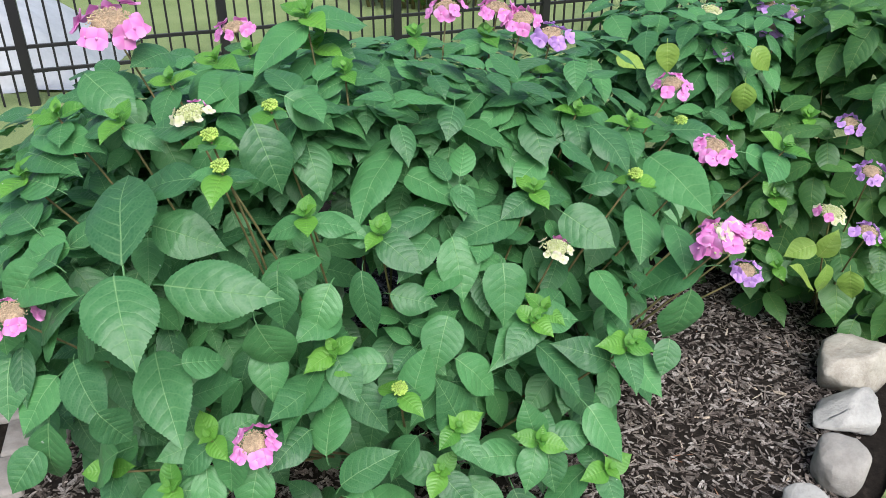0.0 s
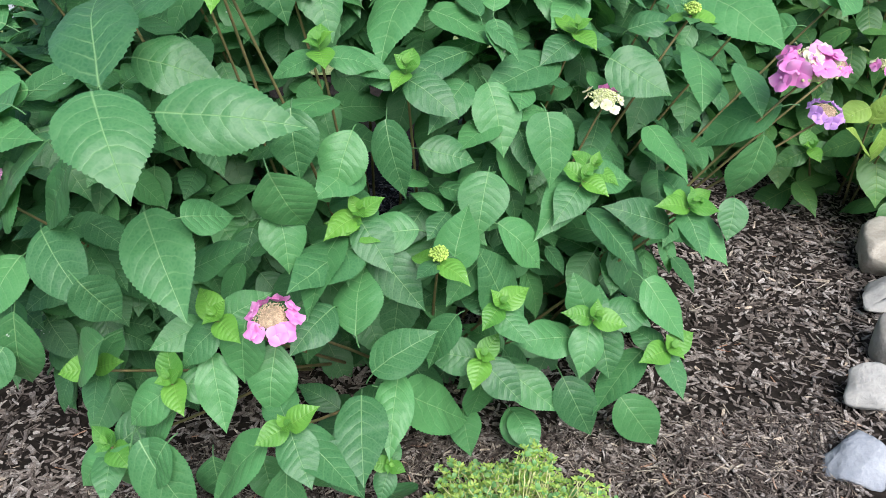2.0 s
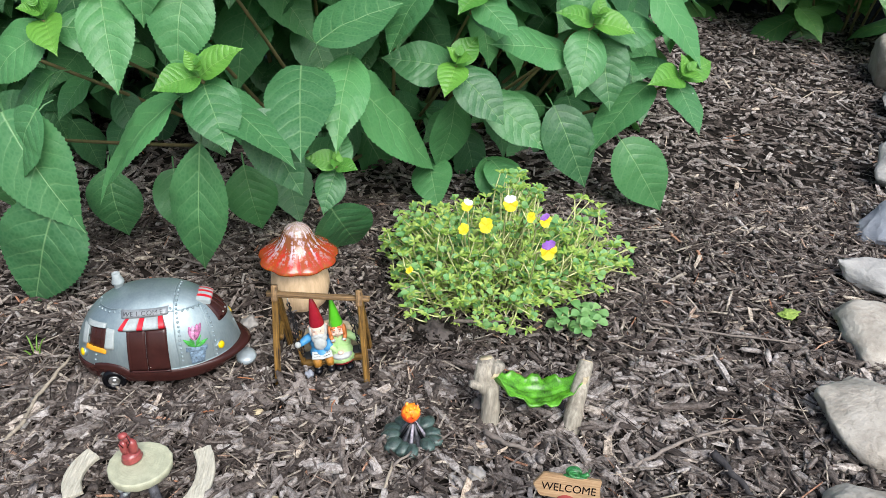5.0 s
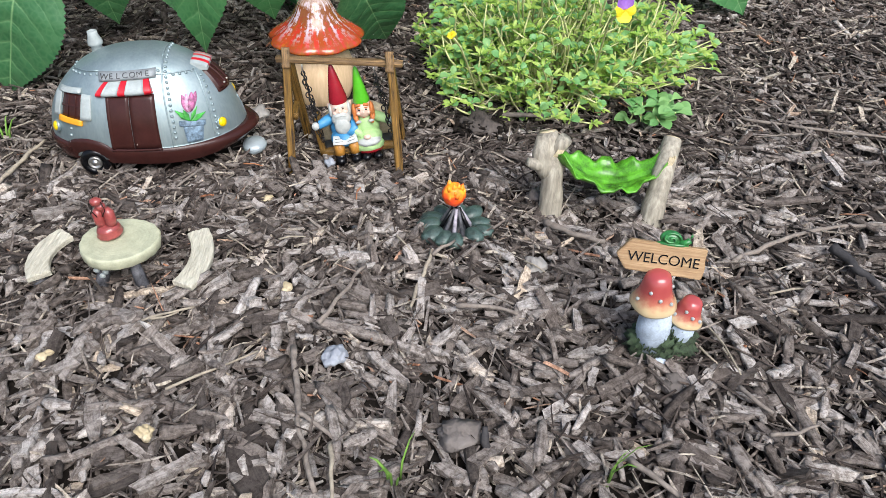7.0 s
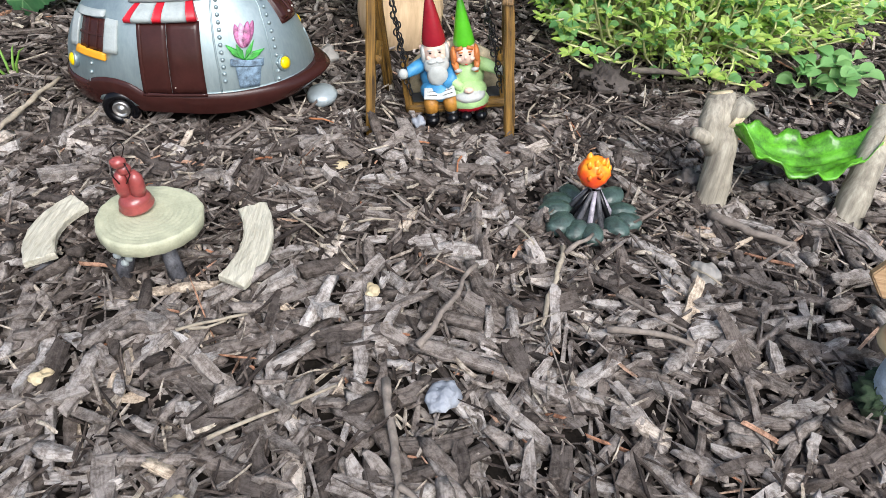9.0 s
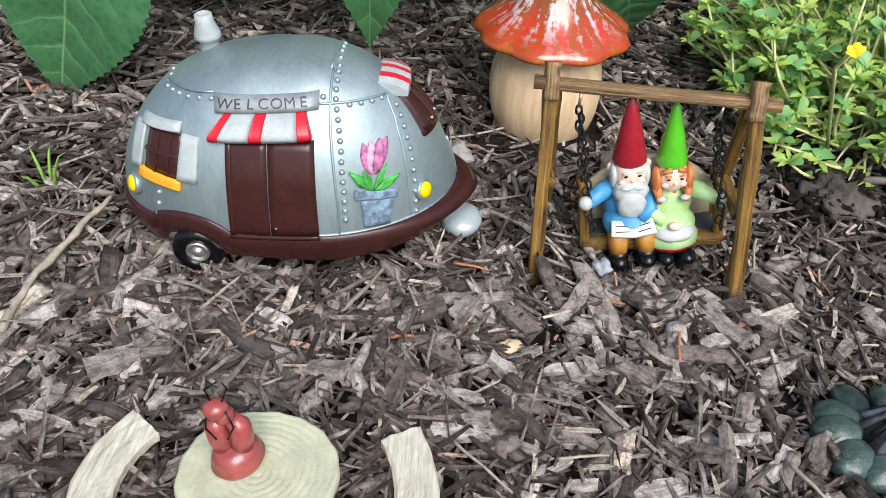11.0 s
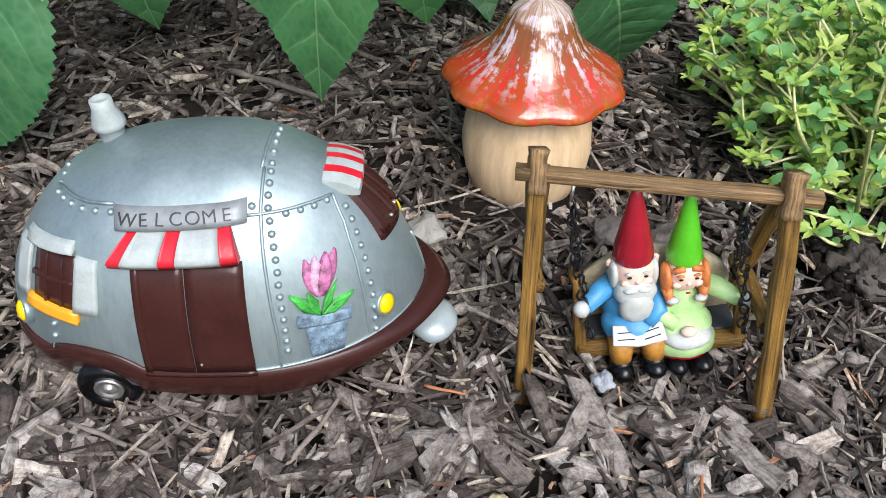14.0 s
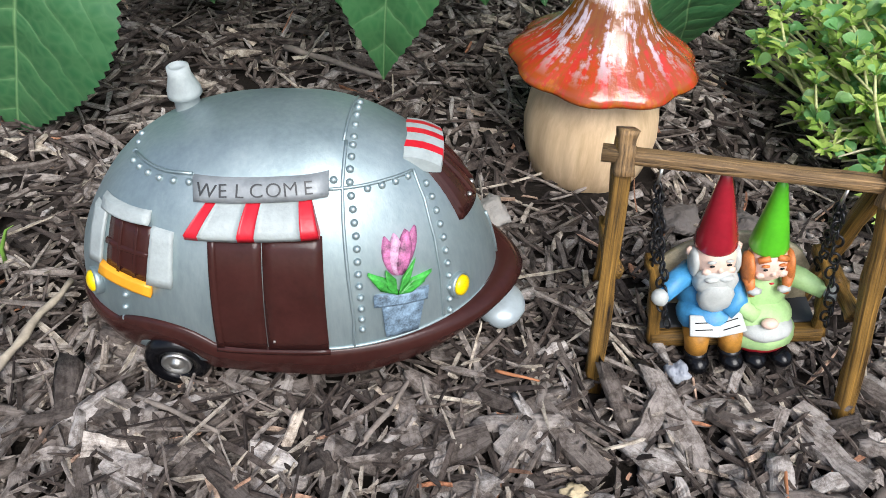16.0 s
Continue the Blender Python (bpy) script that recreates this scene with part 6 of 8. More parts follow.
        share("fertile_head", CREAMHEAD if tint in ("cream", "mixed", "white") else TANHEAD, head, pose(0, 0, 0.002))
        n = {"cream": 9, "mixed": 20, "white": 8}.get(tint, 9)
        for k in range(n):
            a = 2 * math.pi * k / n + r.uniform(-0.25, 0.25)
            rad = r.uniform(0.033, 0.045) if tint != "mixed" else r.uniform(0.004, 0.046)
            kind = tint
            if tint == "mixed":
                kind = r.choice(("pink", "pink", "cream"))
            if tint in ("cream", "white") and k < 2:
                kind = "pink"
            s = r.uniform(0.013, 0.0195) * (0.72 if kind in ("cream", "white") else 1.0)
            slope = r.uniform(30, 74) if rad > 0.032 else r.uniform(0, 30)
            m = pose(rad * math.cos(a), rad * math.sin(a), r.uniform(-0.006, 0.008) + (0.018 if rad < 0.024 else 0.012 if rad < 0.033 else 0), 0, 0, math.degrees(a)) @ pose(0, 0, 0, r.uniform(-15, 15), slope, 0) @ pose(0, 0, 0, 0, 0, r.uniform(0, 90))
            share("floret", FLORETS[kind], head, m @ Matrix.Scale(s, 4))

    def bud(self, place):
        p = Vector(place)
        self.stem(p - Vector((0, 0, 0.01)), 0.0034)
        share("flower_bud", BUDHEAD, self.root, Matrix.Translation(p - self.foot) @ pose(0, 0, 0, 22, 0, 0), "yellow-green unopened flower bud")
        r = self.rnd
        a0 = r.uniform(0, 3)
        for k in range(4):
            a = a0 + k * math.pi / 2
            q = Vector((math.cos(a), math.sin(a), -0.15))
            length = r.uniform(0.04, 0.075)
            m = leaf_frame(p - Vector((0, 0, 0.018)), p + q * length, (0, -0.3, 1)) @ Matrix.Diagonal((length * 1.05, length, length, 1))
            self.place(r.choice(self.leaves if k % 2 else YOUNGS), m)

    def fill(self, centre, radii, shifts, count, size=0.125, front=True, roof=()):
        """Shoots through a dome; radii by height."""
        r = self.rnd
        done = 0
        zs, rs, qs = [k[0] for k in radii], [k[1] for k in radii], [k[-1] for k in radii]
        while done < count:
            z = r.uniform(zs[0], zs[-1])
            a = r.uniform(0, 2 * math.pi)
            deep = r.uniform(0.5, 0.93)
            rx, ry = float(np.interp(z, zs, rs)) * deep, float(np.interp(z, zs, qs)) * deep
            if front and math.sin(a) > 0.75:
                continue
            done += 1
            c = Vector((centre[0] + shifts * z, centre[1], 0))
            q = Vector((math.cos(a), math.sin(a), 0))
            if roof and z > float(np.interp(c.x + q.x * rx, roof[0], roof[1])) - 0.28 * (c.y + q.y * ry - 2.0):
                continue
            self.shoot(c + Vector((q.x * rx, q.y * ry, z)), q * 0.6 + Vector((0, 0, 0.55 + 0.6 * z)), size * r.uniform(0.85, 1.15))
        # flat top
        for _ in range(count // 3):
            a, rad = r.uniform(0, 2 * math.pi), math.sqrt(r.random())
            c = Vector((centre[0] + shifts * zs[-1] + rad * rs[-1] * math.cos(a), centre[1] + rad * qs[-1] * math.sin(a), zs[-1] + r.uniform(-0.06, 0.03)))
            if roof:
                c.z = min(c.z, float(np.interp(c.x, roof[0], roof[1])) - 0.28 * (c.y - 2.0) - r.uniform(0.0, 0.05))
            self.shoot(c, (0.2 * math.cos(a), 0.2 * math.sin(a) - 0.1, 1), size)

    def finish(self, label):
        self.inner.build("foliage", self.mat, self.root, label)


hydrangea = Shrub("hydrangea_shrub", "large dark green lacecap hydrangea with pink flower heads", (-0.15, 1.95, 0), LEAVES, LEAF, 21)
hydrangea.leaf((-0.519, 1.067, 0.868), (-0.464, 0.922, 0.842), 0.114, (0.1, -0.55, 0.85))
hydrangea.leaf((-0.466, 1.122, 0.818), (-0.283, 1.06, 0.835), 0.104, (0.1, -0.8, 0.6))
hydrangea.leaf((-0.532, 1.13, 0.852), (-0.600, 1.33, 1.0), 0.125, (0.1, -0.9, 0.4))
hydrangea.leaf((-0.526, 1.172, 0.645), (-0.455, 1.005, 0.590), 0.105)
hydrangea.leaf((-0.638, 1.192, 0.759), (-0.826, 1.231, 0.655), 0.089)
hydrangea.leaf((-0.435, 1.297, 0.938), (-0.607, 1.337, 0.910), 0.077)
hydrangea.leaf((-0.347, 1.448, 0.946), (-0.305, 1.366, 0.886), 0.102)
hydrangea.leaf((-0.103, 1.604, 0.879), (-0.197, 1.394, 0.862), 0.103)
hydrangea.leaf((-0.077, 1.549, 0.839), (0.061, 1.499, 0.798), 0.093)
hydrangea.leaf((0.137, 1.803, 0.886), (0.014, 1.612, 0.866), 0.094)
hydrangea.leaf((0.125, 1.697, 0.844), (0.259, 1.600, 0.790), 0.079)
hydrangea.leaf((0.166, 1.585, 0.728), (0.022, 1.436, 0.754), 0.090)
hydrangea.leaf((-0.249, 1.349, 0.748), (-0.341, 1.226, 0.778), 0.090)
hydrangea.leaf((-0.165, 1.381, 0.698), (-0.152, 1.299, 0.586), 0.075)
hydrangea.leaf((-0.253, 1.407, 0.806), (-0.139, 1.382, 0.787), 0.053)
hydrangea.leaf((-0.017, 1.508, 0.775), (-0.139, 1.385, 0.792), 0.064)
hydrangea.leaf((-0.023, 1.472, 0.729), (-0.090, 1.363, 0.692), 0.068)
hydrangea.leaf((0.130, 1.477, 0.636), (0.144, 1.374, 0.565), 0.106)
hydrangea.leaf((0.220, 1.458, 0.539), (0.300, 1.437, 0.564), 0.077)
hydrangea.leaf((-0.057, 1.282, 0.481), (-0.041, 1.296, 0.580), 0.084)
hydrangea.leaf((-0.222, 1.279, 0.512), (-0.326, 1.134, 0.535), 0.095)
hydrangea.leaf((0.370, 1.411, 0.451), (0.243, 1.382, 0.524), 0.076)
hydrangea.leaf((0.521, 1.442, 0.593), (0.506, 1.379, 0.496), 0.110)
hydrangea.leaf((0.549, 1.422, 0.688), (0.397, 1.463, 0.621), 0.098)
hydrangea.leaf((0.444, 1.610, 0.733), (0.447, 1.467, 0.695), 0.099)
hydrangea.leaf((0.478, 1.696, 0.823), (0.555, 1.481, 0.822), 0.116)
hydrangea.leaf((0.338, 1.653, 0.774), (0.400, 1.618, 0.817), 0.070)
hydrangea.leaf((0.348, 1.544, 0.605), (0.400, 1.413, 0.551), 0.077)
hydrangea.leaf((-0.343, 1.229, 0.681), (-0.299, 1.178, 0.576), 0.097)
hydrangea.leaf((-0.305, 1.253, 0.728), (-0.304, 1.191, 0.681), 0.083)
hydrangea.leaf((-0.455, 1.129, 0.657), (-0.385, 1.157, 0.643), 0.063)
hydrangea.leaf((-0.769, 1.184, 0.468), (-0.804, 1.148, 0.302), 0.083)
hydrangea.leaf((-0.694, 1.196, 0.608), (-0.617, 1.071, 0.559), 0.090)
hydrangea.leaf((-0.834, 1.277, 0.583), (-0.812, 1.181, 0.510), 0.050)
hydrangea.leaf((-0.703, 1.303, 0.792), (-0.839, 1.297, 0.771), 0.069)
hydrangea.leaf((-0.540, 1.303, 0.839), (-0.404, 1.256, 0.828), 0.092)
hydrangea.leaf((-0.477, 1.626, 1.019), (-0.432, 1.495, 1.023), 0.092)
hydrangea.leaf((-0.734, 1.582, 1.049), (-0.621, 1.465, 1.021), 0.096)
hydrangea.leaf((0.019, 1.477, 0.726), (0.054, 1.376, 0.641), 0.094)
hydrangea.leaf((-0.110, 1.384, 0.642), (-0.016, 1.352, 0.635), 0.069)
hydrangea.leaf((0.293, 1.612, 0.701), (0.380, 1.518, 0.677), 0.102)
hydrangea.leaf((-0.211, 1.342, 0.628), (-0.258, 1.228, 0.675), 0.077)
hydrangea.leaf((-0.307, 1.565, 0.995), (-0.211, 1.522, 0.967), 0.086)
hydrangea.leaf((-0.167, 1.668, 0.950), (-0.082, 1.707, 0.925), 0.088)
hydrangea.leaf((-0.006, 1.876, 0.927), (-0.107, 1.700, 0.940), 0.080)
hydrangea.leaf((0.496, 1.516, 0.734), (0.512, 1.386, 0.708), 0.070)
hydrangea.leaf((0.50, 1.431, 0.497), (0.482, 1.368, 0.445), 0.062)
hydrangea.leaf((-0.830, 1.296, 0.721), (-0.660, 1.177, 0.768), 0.083)
hydrangea.leaf((-0.598, 1.710, 1.058), (-0.630, 1.603, 1.085), 0.083)
hydrangea.leaf((-0.436, 1.682, 1.022), (-0.482, 1.502, 1.032), 0.094)
hydrangea.leaf((-0.494, 1.409, 0.995), (-0.555, 1.406, 1.006), 0.085)
hydrangea.leaf((-0.847, 1.539, 0.931), (-0.684, 1.445, 0.971), 0.085)
hydrangea.leaf((0.232, 1.906, 0.946), (0.115, 1.785, 0.913), 0.109)
hydrangea.leaf((0.288, 1.756, 0.860), (0.404, 1.816, 0.882), 0.100)
hydrangea.leaf((0.369, 1.761, 0.851), (0.433, 1.649, 0.845), 0.097)
hydrangea.leaf((0.586, 1.861, 0.831), (0.660, 1.802, 0.873), 0.083)
hydrangea.leaf((0.693, 1.683, 0.839), (0.809, 1.657, 0.793), 0.089)
hydrangea.leaf((0.612, 1.56, 0.79), (0.535, 1.59, 0.775), 0.068)
hydrangea.leaf((-0.228, 1.324, 0.679), (-0.256, 1.234, 0.646), 0.082)
hydrangea.leaf((-0.703, 1.215, 0.696), (-0.828, 1.232, 0.609), 0.103)
hydrangea.leaf((-0.775, 1.278, 0.732), (-0.830, 1.234, 0.684), 0.096)
hydrangea.leaf((-0.785, 1.249, 0.500), (-0.822, 1.152, 0.482), 0.093)
hydrangea.leaf((-0.854, 1.267, 0.529), (-0.844, 1.164, 0.500), 0.088)
hydrangea.leaf((-0.697, 1.268, 0.774), (-0.800, 1.319, 0.795), 0.090)
hydrangea.leaf((-0.835, 1.274, 0.659), (-0.849, 1.221, 0.590), 0.087)
hydrangea.leaf((-0.801, 1.391, 0.796), (-0.880, 1.427, 0.840), 0.090)
hydrangea.leaf((-0.784, 1.459, 0.851), (-0.869, 1.464, 0.886), 0.086)
hydrangea.leaf((-0.860, 1.525, 0.899), (-0.722, 1.427, 0.913), 0.091)
hydrangea.leaf((-0.577, 1.113, 0.762), (-0.699, 1.186, 0.615), 0.082)
hydrangea.leaf((-0.819, 1.180, 0.370), (-0.854, 1.120, 0.339), 0.078)
hydrangea.leaf((-0.613, 1.124, 0.451), (-0.745, 1.172, 0.332), 0.089)
hydrangea.leaf((-0.598, 1.080, 0.596), (-0.555, 1.069, 0.515), 0.069)
hydrangea.leaf((-0.530, 1.060, 0.165), (-0.598, 1.0, 0.010), 0.116, (0.15, -0.75, 0.65))
hydrangea.leaf((-0.345, 1.045, 0.24), (-0.371, 0.99, 0.058), 0.072, (0, -0.8, 0.6))
hydrangea.leaf((-0.5, 1.165, 0.15), (-0.494, 1.12, 0.053), 0.075, (0, -1, 0.3))
hydrangea.leaf((-0.41, 1.16, 0.15), (-0.396, 1.12, 0.058), 0.07, (0.1, -1, 0.3))
hydrangea.leaf((-0.315, 1.17, 0.15), (-0.297, 1.13, 0.053), 0.075, (0.1, -1, 0.3))
hydrangea.leaf((-0.364, 1.059, 0.293), (-0.506, 1.021, 0.202), 0.102)
hydrangea.leaf((-0.328, 1.064, 0.299), (-0.222, 0.970, 0.250), 0.081)
hydrangea.leaf((-0.223, 1.127, 0.308), (-0.223, 0.978, 0.278), 0.088)
hydrangea.leaf((-0.204, 1.163, 0.326), (-0.100, 1.199, 0.402), 0.089)
hydrangea.leaf((-0.163, 1.176, 0.270), (-0.004, 1.290, 0.077), 0.104)
hydrangea.leaf((-0.159, 1.196, 0.303), (-0.186, 1.047, 0.270), 0.069)
hydrangea.leaf((-0.227, 1.186, 0.402), (-0.228, 1.220, 0.518), 0.091)
hydrangea.leaf((-0.197, 1.291, 0.501), (-0.114, 1.199, 0.428), 0.079)
hydrangea.leaf((0.039, 1.319, 0.336), (0.016, 1.266, 0.490), 0.100)
hydrangea.leaf((0.026, 1.335, 0.514), (0.136, 1.324, 0.432), 0.082)
hydrangea.leaf((0.004, 1.373, 0.574), (-0.020, 1.267, 0.538), 0.090)
hydrangea.leaf((0.178, 1.309, 0.270), (0.051, 1.264, 0.313), 0.082)
hydrangea.leaf((0.231, 1.326, 0.288), (0.244, 1.259, 0.199), 0.078)
hydrangea.leaf((0.210, 1.327, 0.303), (0.173, 1.315, 0.397), 0.070)
hydrangea.leaf((0.323, 1.371, 0.357), (0.403, 1.297, 0.257), 0.091)
hydrangea.leaf((0.230, 1.330, 0.302), (0.333, 1.317, 0.331), 0.074)
hydrangea.leaf((0.326, 1.330, 0.214), (0.197, 1.239, 0.165), 0.082)
hydrangea.leaf((0.279, 1.293, 0.132), (0.365, 1.236, 0.019), 0.092)
hydrangea.leaf((0.157, 1.287, 0.194), (0.217, 1.219, 0.078), 0.082)
hydrangea.leaf((0.046, 1.307, 0.204), (0.149, 1.234, 0.156), 0.077)
hydrangea.leaf((0.060, 1.324, 0.087), (0.095, 1.226, 0.073), 0.080)
hydrangea.leaf((0.003, 1.313, 0.201), (-0.004, 1.283, 0.068), 0.073)
hydrangea.leaf((-0.192, 1.1, 0.118), (-0.1425, 1.132, 0.008), 0.088, (0, -0.8, 0.5))
hydrangea.leaf((-0.528, 1.124, 0.300), (-0.626, 1.119, 0.242), 0.065)
hydrangea.leaf((-0.663, 1.155, 0.195), (-0.664, 1.058, 0.162), 0.057)
hydrangea.leaf((-0.546, 1.108, 0.246), (-0.602, 1.053, 0.187), 0.083)
hydrangea.leaf((-0.400, 1.147, 0.434), (-0.418, 1.077, 0.381), 0.084)
hydrangea.leaf((-0.462, 1.149, 0.397), (-0.435, 1.045, 0.318), 0.067)
hydrangea.leaf((-0.351, 1.129, 0.425), (-0.374, 1.046, 0.345), 0.082)
hydrangea.leaf((-0.471, 1.175, 0.434), (-0.547, 1.119, 0.432), 0.057)
hydrangea.leaf((0.408, 1.442, 0.463), (0.485, 1.359, 0.391), 0.086)
hydrangea.leaf((0.205, 1.416, 0.490), (0.322, 1.345, 0.420), 0.084)
hydrangea.leaf((0.199, 1.469, 0.547), (0.108, 1.325, 0.489), 0.084)
hydrangea.leaf((-0.281, 1.053, 0.278), (-0.217, 0.996, 0.193), 0.068)
hydrangea.leaf((-0.032, 1.333, 0.081), (-0.036, 1.239, 0.055), 0.071)
hydrangea.leaf((0.080, 1.307, 0.074), (0.108, 1.221, 0.080), 0.070)
hydrangea.leaf((-0.261, 1.183, 0.453), (-0.316, 1.091, 0.467), 0.073)
hydrangea.leaf((-0.071, 1.256, 0.357), (-0.124, 1.184, 0.335), 0.078)
hydrangea.leaf((-0.486, 1.196, 0.523), (-0.386, 1.173, 0.586), 0.061)
hydrangea.leaf((-0.345, 1.249, 0.612), (-0.313, 1.165, 0.550), 0.078)
hydrangea.leaf((-0.250, 1.284, 0.529), (-0.317, 1.118, 0.512), 0.082)
hydrangea.leaf((-0.115, 1.306, 0.523), (-0.214, 1.268, 0.551), 0.076)
hydrangea.leaf((-0.592, 1.105, 0.255), (-0.507, 0.995, 0.145), 0.1, (0.1, -1, 0.3))
hydrangea.leaf((-0.62, 1.15, 0.2), (-0.645, 1.09, 0.1), 0.1, (-0.2, -1, 0.3))
hydrangea.tip((-0.336, 1.037, 0.334))
hydrangea.tip((-0.223, 1.269, 0.551))
hydrangea.tip((-0.441, 1.142, 0.470))
hydrangea.tip((-0.670, 1.181, 0.354))
hydrangea.tip((-0.520, 1.105, 0.379))
hydrangea.tip((0.028, 1.279, 0.376))
hydrangea.tip((0.208, 1.292, 0.331))
hydrangea.tip((0.365, 1.297, 0.244))
hydrangea.tip((0.221, 1.449, 0.566))
hydrangea.tip((0.412, 1.421, 0.503))
hydrangea.tip((-0.181, 1.075, 0.2), 0.04)
hydrangea.tip((-0.655, 1.130, 0.225))
hydrangea.tip((-0.005, 1.256, 0.276))
hydrangea.tip((-0.267, 1.367, 0.832))
hydrangea.tip((0.201, 1.590, 0.788))
hydrangea.tip((-0.129, 1.393, 0.782))
hydrangea.tip((-0.213, 1.677, 1.030))
hydrangea.tip((0.138, 1.852, 0.941))
hydrangea.tip((0.316, 1.788, 0.905))
hydrangea.tip((0.456, 1.827, 0.864))
hydrangea.tip((0.777, 1.675, 0.855))
hydrangea.tip((0.195, 1.409, 0.564))
hydrangea.tip((-0.847, 1.460, 0.876))
hydrangea.tip((-0.623, 1.443, 1.000))
hydrangea.tip((0.216, 1.899, 0.977))
hydrangea.tip((-0.033, 1.861, 0.973))
hydrangea.tip((-0.217, 1.274, 0.579))
hydrangea.tip((0.398, 1.393, 0.509))
hydrangea.tip((0.110, 2.022, 1.031))
hydrangea.tip((-0.293, 1.837, 1.085))
hydrangea.tip((-0.461, 1.856, 1.029))
hydrangea.tip((-0.770, 1.503, 0.991))
hydrangea.tip((-0.551, 1.552, 1.046))
hydrangea.tip((-0.301, 1.750, 1.135), 0.1)
hydrangea.tip((-0.290, 1.800, 1.055), 0.08)
hydrangea.tip((-0.067, 1.900, 1.058), 0.07)
hydrangea.tip((-0.498, 1.700, 1.048), 0.07)
hydrangea.tip((-0.922, 1.750, 0.890), 0.08)
hydrangea.flower((0.252, 1.531, 0.670), 'cream', 0.85)
hydrangea.flower((0.560, 1.373, 0.773), 'mixed', 1.3)
hydrangea.flower((0.640, 1.435, 0.667), 'violet', 0.75)
hydrangea.flower((-0.346, 1.096, 0.497), 'pink', 0.95)
hydrangea.flower((-0.467, 1.395, 1.025), 'white', 0.85)
hydrangea.flower((0.605, 2.024, 0.898), 'pink')
hydrangea.flower((0.614, 1.667, 0.856), 'pink')
hydrangea.flower((-0.685, 1.638, 1.140), 'pink', 1.55)
hydrangea.flower((-0.519, 1.976, 1.055), 'pink')
hydrangea.flower((0.008, 2.000, 1.099), 'pink')
hydrangea.flower((0.201, 2.011, 1.069), 'pink')
hydrangea.flower((0.139, 2.050, 1.089), 'pink')
hydrangea.flower((0.266, 1.945, 1.046), 'violet')
hydrangea.flower((-0.801, 1.223, 0.697), 'pink')
hydrangea.flower((0.682, 1.505, 0.732), 'pink', 0.6)
hydrangea.bud((-0.340, 1.491, 1.010))
hydrangea.bud((-0.381, 1.247, 0.980))
hydrangea.bud((-0.093, 1.728, 0.944))
hydrangea.bud((0.426, 1.605, 0.818))
hydrangea.bud((-0.085, 1.229, 0.518))
hydrangea.bud((-0.412, 1.314, 1.012))
hydrangea.bud((0.591, 1.864, 0.853))
# the plant's upper outline, height by length at y = 2
ROOF = ((-1.3, -1.19, -0.95, -0.8, -0.5, -0.26, 0.16), (0.72, 0.77, 0.87, 0.95, 0.985, 1.025, 1.06))
hydrangea.fill((-0.16, 2.05), ((0.06, 0.74, 0.8), (0.2, 0.84, 0.86), (0.5, 0.96, 0.78), (0.7, 0.98, 0.66), (0.88, 0.94, 0.58), (1.0, 0.78, 0.5)), -0.16, 420, roof=ROOF)
hydrangea.fill((-0.78, 1.6), ((0.1, 0.18, 0.2), (0.4, 0.3, 0.32), (0.65, 0.3, 0.32), (0.78, 0.22, 0.25)), 0.0, 60, roof=ROOF)
hydrangea.fill((-1.12, 1.9), ((0.1, 0.2, 0.2), (0.4, 0.28, 0.3), (0.6, 0.26, 0.28), (0.72, 0.18, 0.2)), 0.0, 50)
hydrangea.fill((0.85, 2.8), ((0.3, 0.4, 0.45), (0.7, 0.42, 0.5), (0.98, 0.3, 0.4)), 0.0, 110)
hydrangea.finish("dense dark green leaves within the plant")

NEIGHBOUR_FLOWERS = (((1.08, 2.68, 0.98), "violet"), ((1.05, 2.54, 0.93), "violet"), ((0.895, 2.67, 0.96), "cream"), ((0.88, 2.46, 0.88), "violet"),
                     ((1.2, 2.2, 0.73), "violet"), ((1.15, 1.95, 0.68), "violet"), ((1.09, 1.79, 0.58), "violet"), ((1.0, 1.82, 0.62), "cream"), ((1.16, 2.67, 0.96), "violet"))
neighbour = Shrub("hydrangea_shrub", "lighter green lacecap hydrangea with yellowing leaves and violet-pink flowers", (1.5, 2.75, 0), PALES, PALE, 33)
neighbour.fill((1.62, 2.75), ((0.06, 0.86), (0.3, 0.9), (0.6, 0.88), (0.85, 0.78), (1.02, 0.55)), 0.0, 250, 0.15)
for p, tint in NEIGHBOUR_FLOWERS:
    neighbour.flower(p, tint, 0.9)
for p in ((1.02, 2.2, 0.5), (1.3, 2.05, 0.42), (1.12, 2.3, 0.72), (0.98, 2.6, 0.7), (1.4, 2.2, 0.75), (1.22, 2.5, 0.86), (1.05, 2.15, 0.28)):
    neighbour.tip(p, 0.07)
# yellowing leaves that stand out on the lighter plant
neighbour.leaves = YELLOWS
for a, b in (
    ((0.985, 1.8, 0.412), (0.917, 1.76, 0.512)),
    ((1.019, 1.82, 0.444), (1.03, 1.78, 0.389)),
    ((1.099, 1.84, 0.411), (1.104, 1.8, 0.363)),
    ((0.983, 1.87, 0.499), (0.913, 1.83, 0.503)),
    ((1.038, 1.9, 0.466), (1.065, 1.86, 0.538)),
    ((0.828, 2.12, 0.858), (0.825, 2.08, 0.799)),
    ((0.531, 2.22, 0.907), (0.571, 2.18, 0.902)),
    ((0.658, 2.32, 0.919), (0.665, 2.28, 0.854)),
    ((0.916, 2.32, 0.907), (0.976, 2.28, 0.867)),
    ((1.296, 2.62, 0.925), (1.363, 2.58, 0.879)),
):
    neighbour.leaf(a, b, 0.066)
neighbour.finish("light green and yellowing leaves")


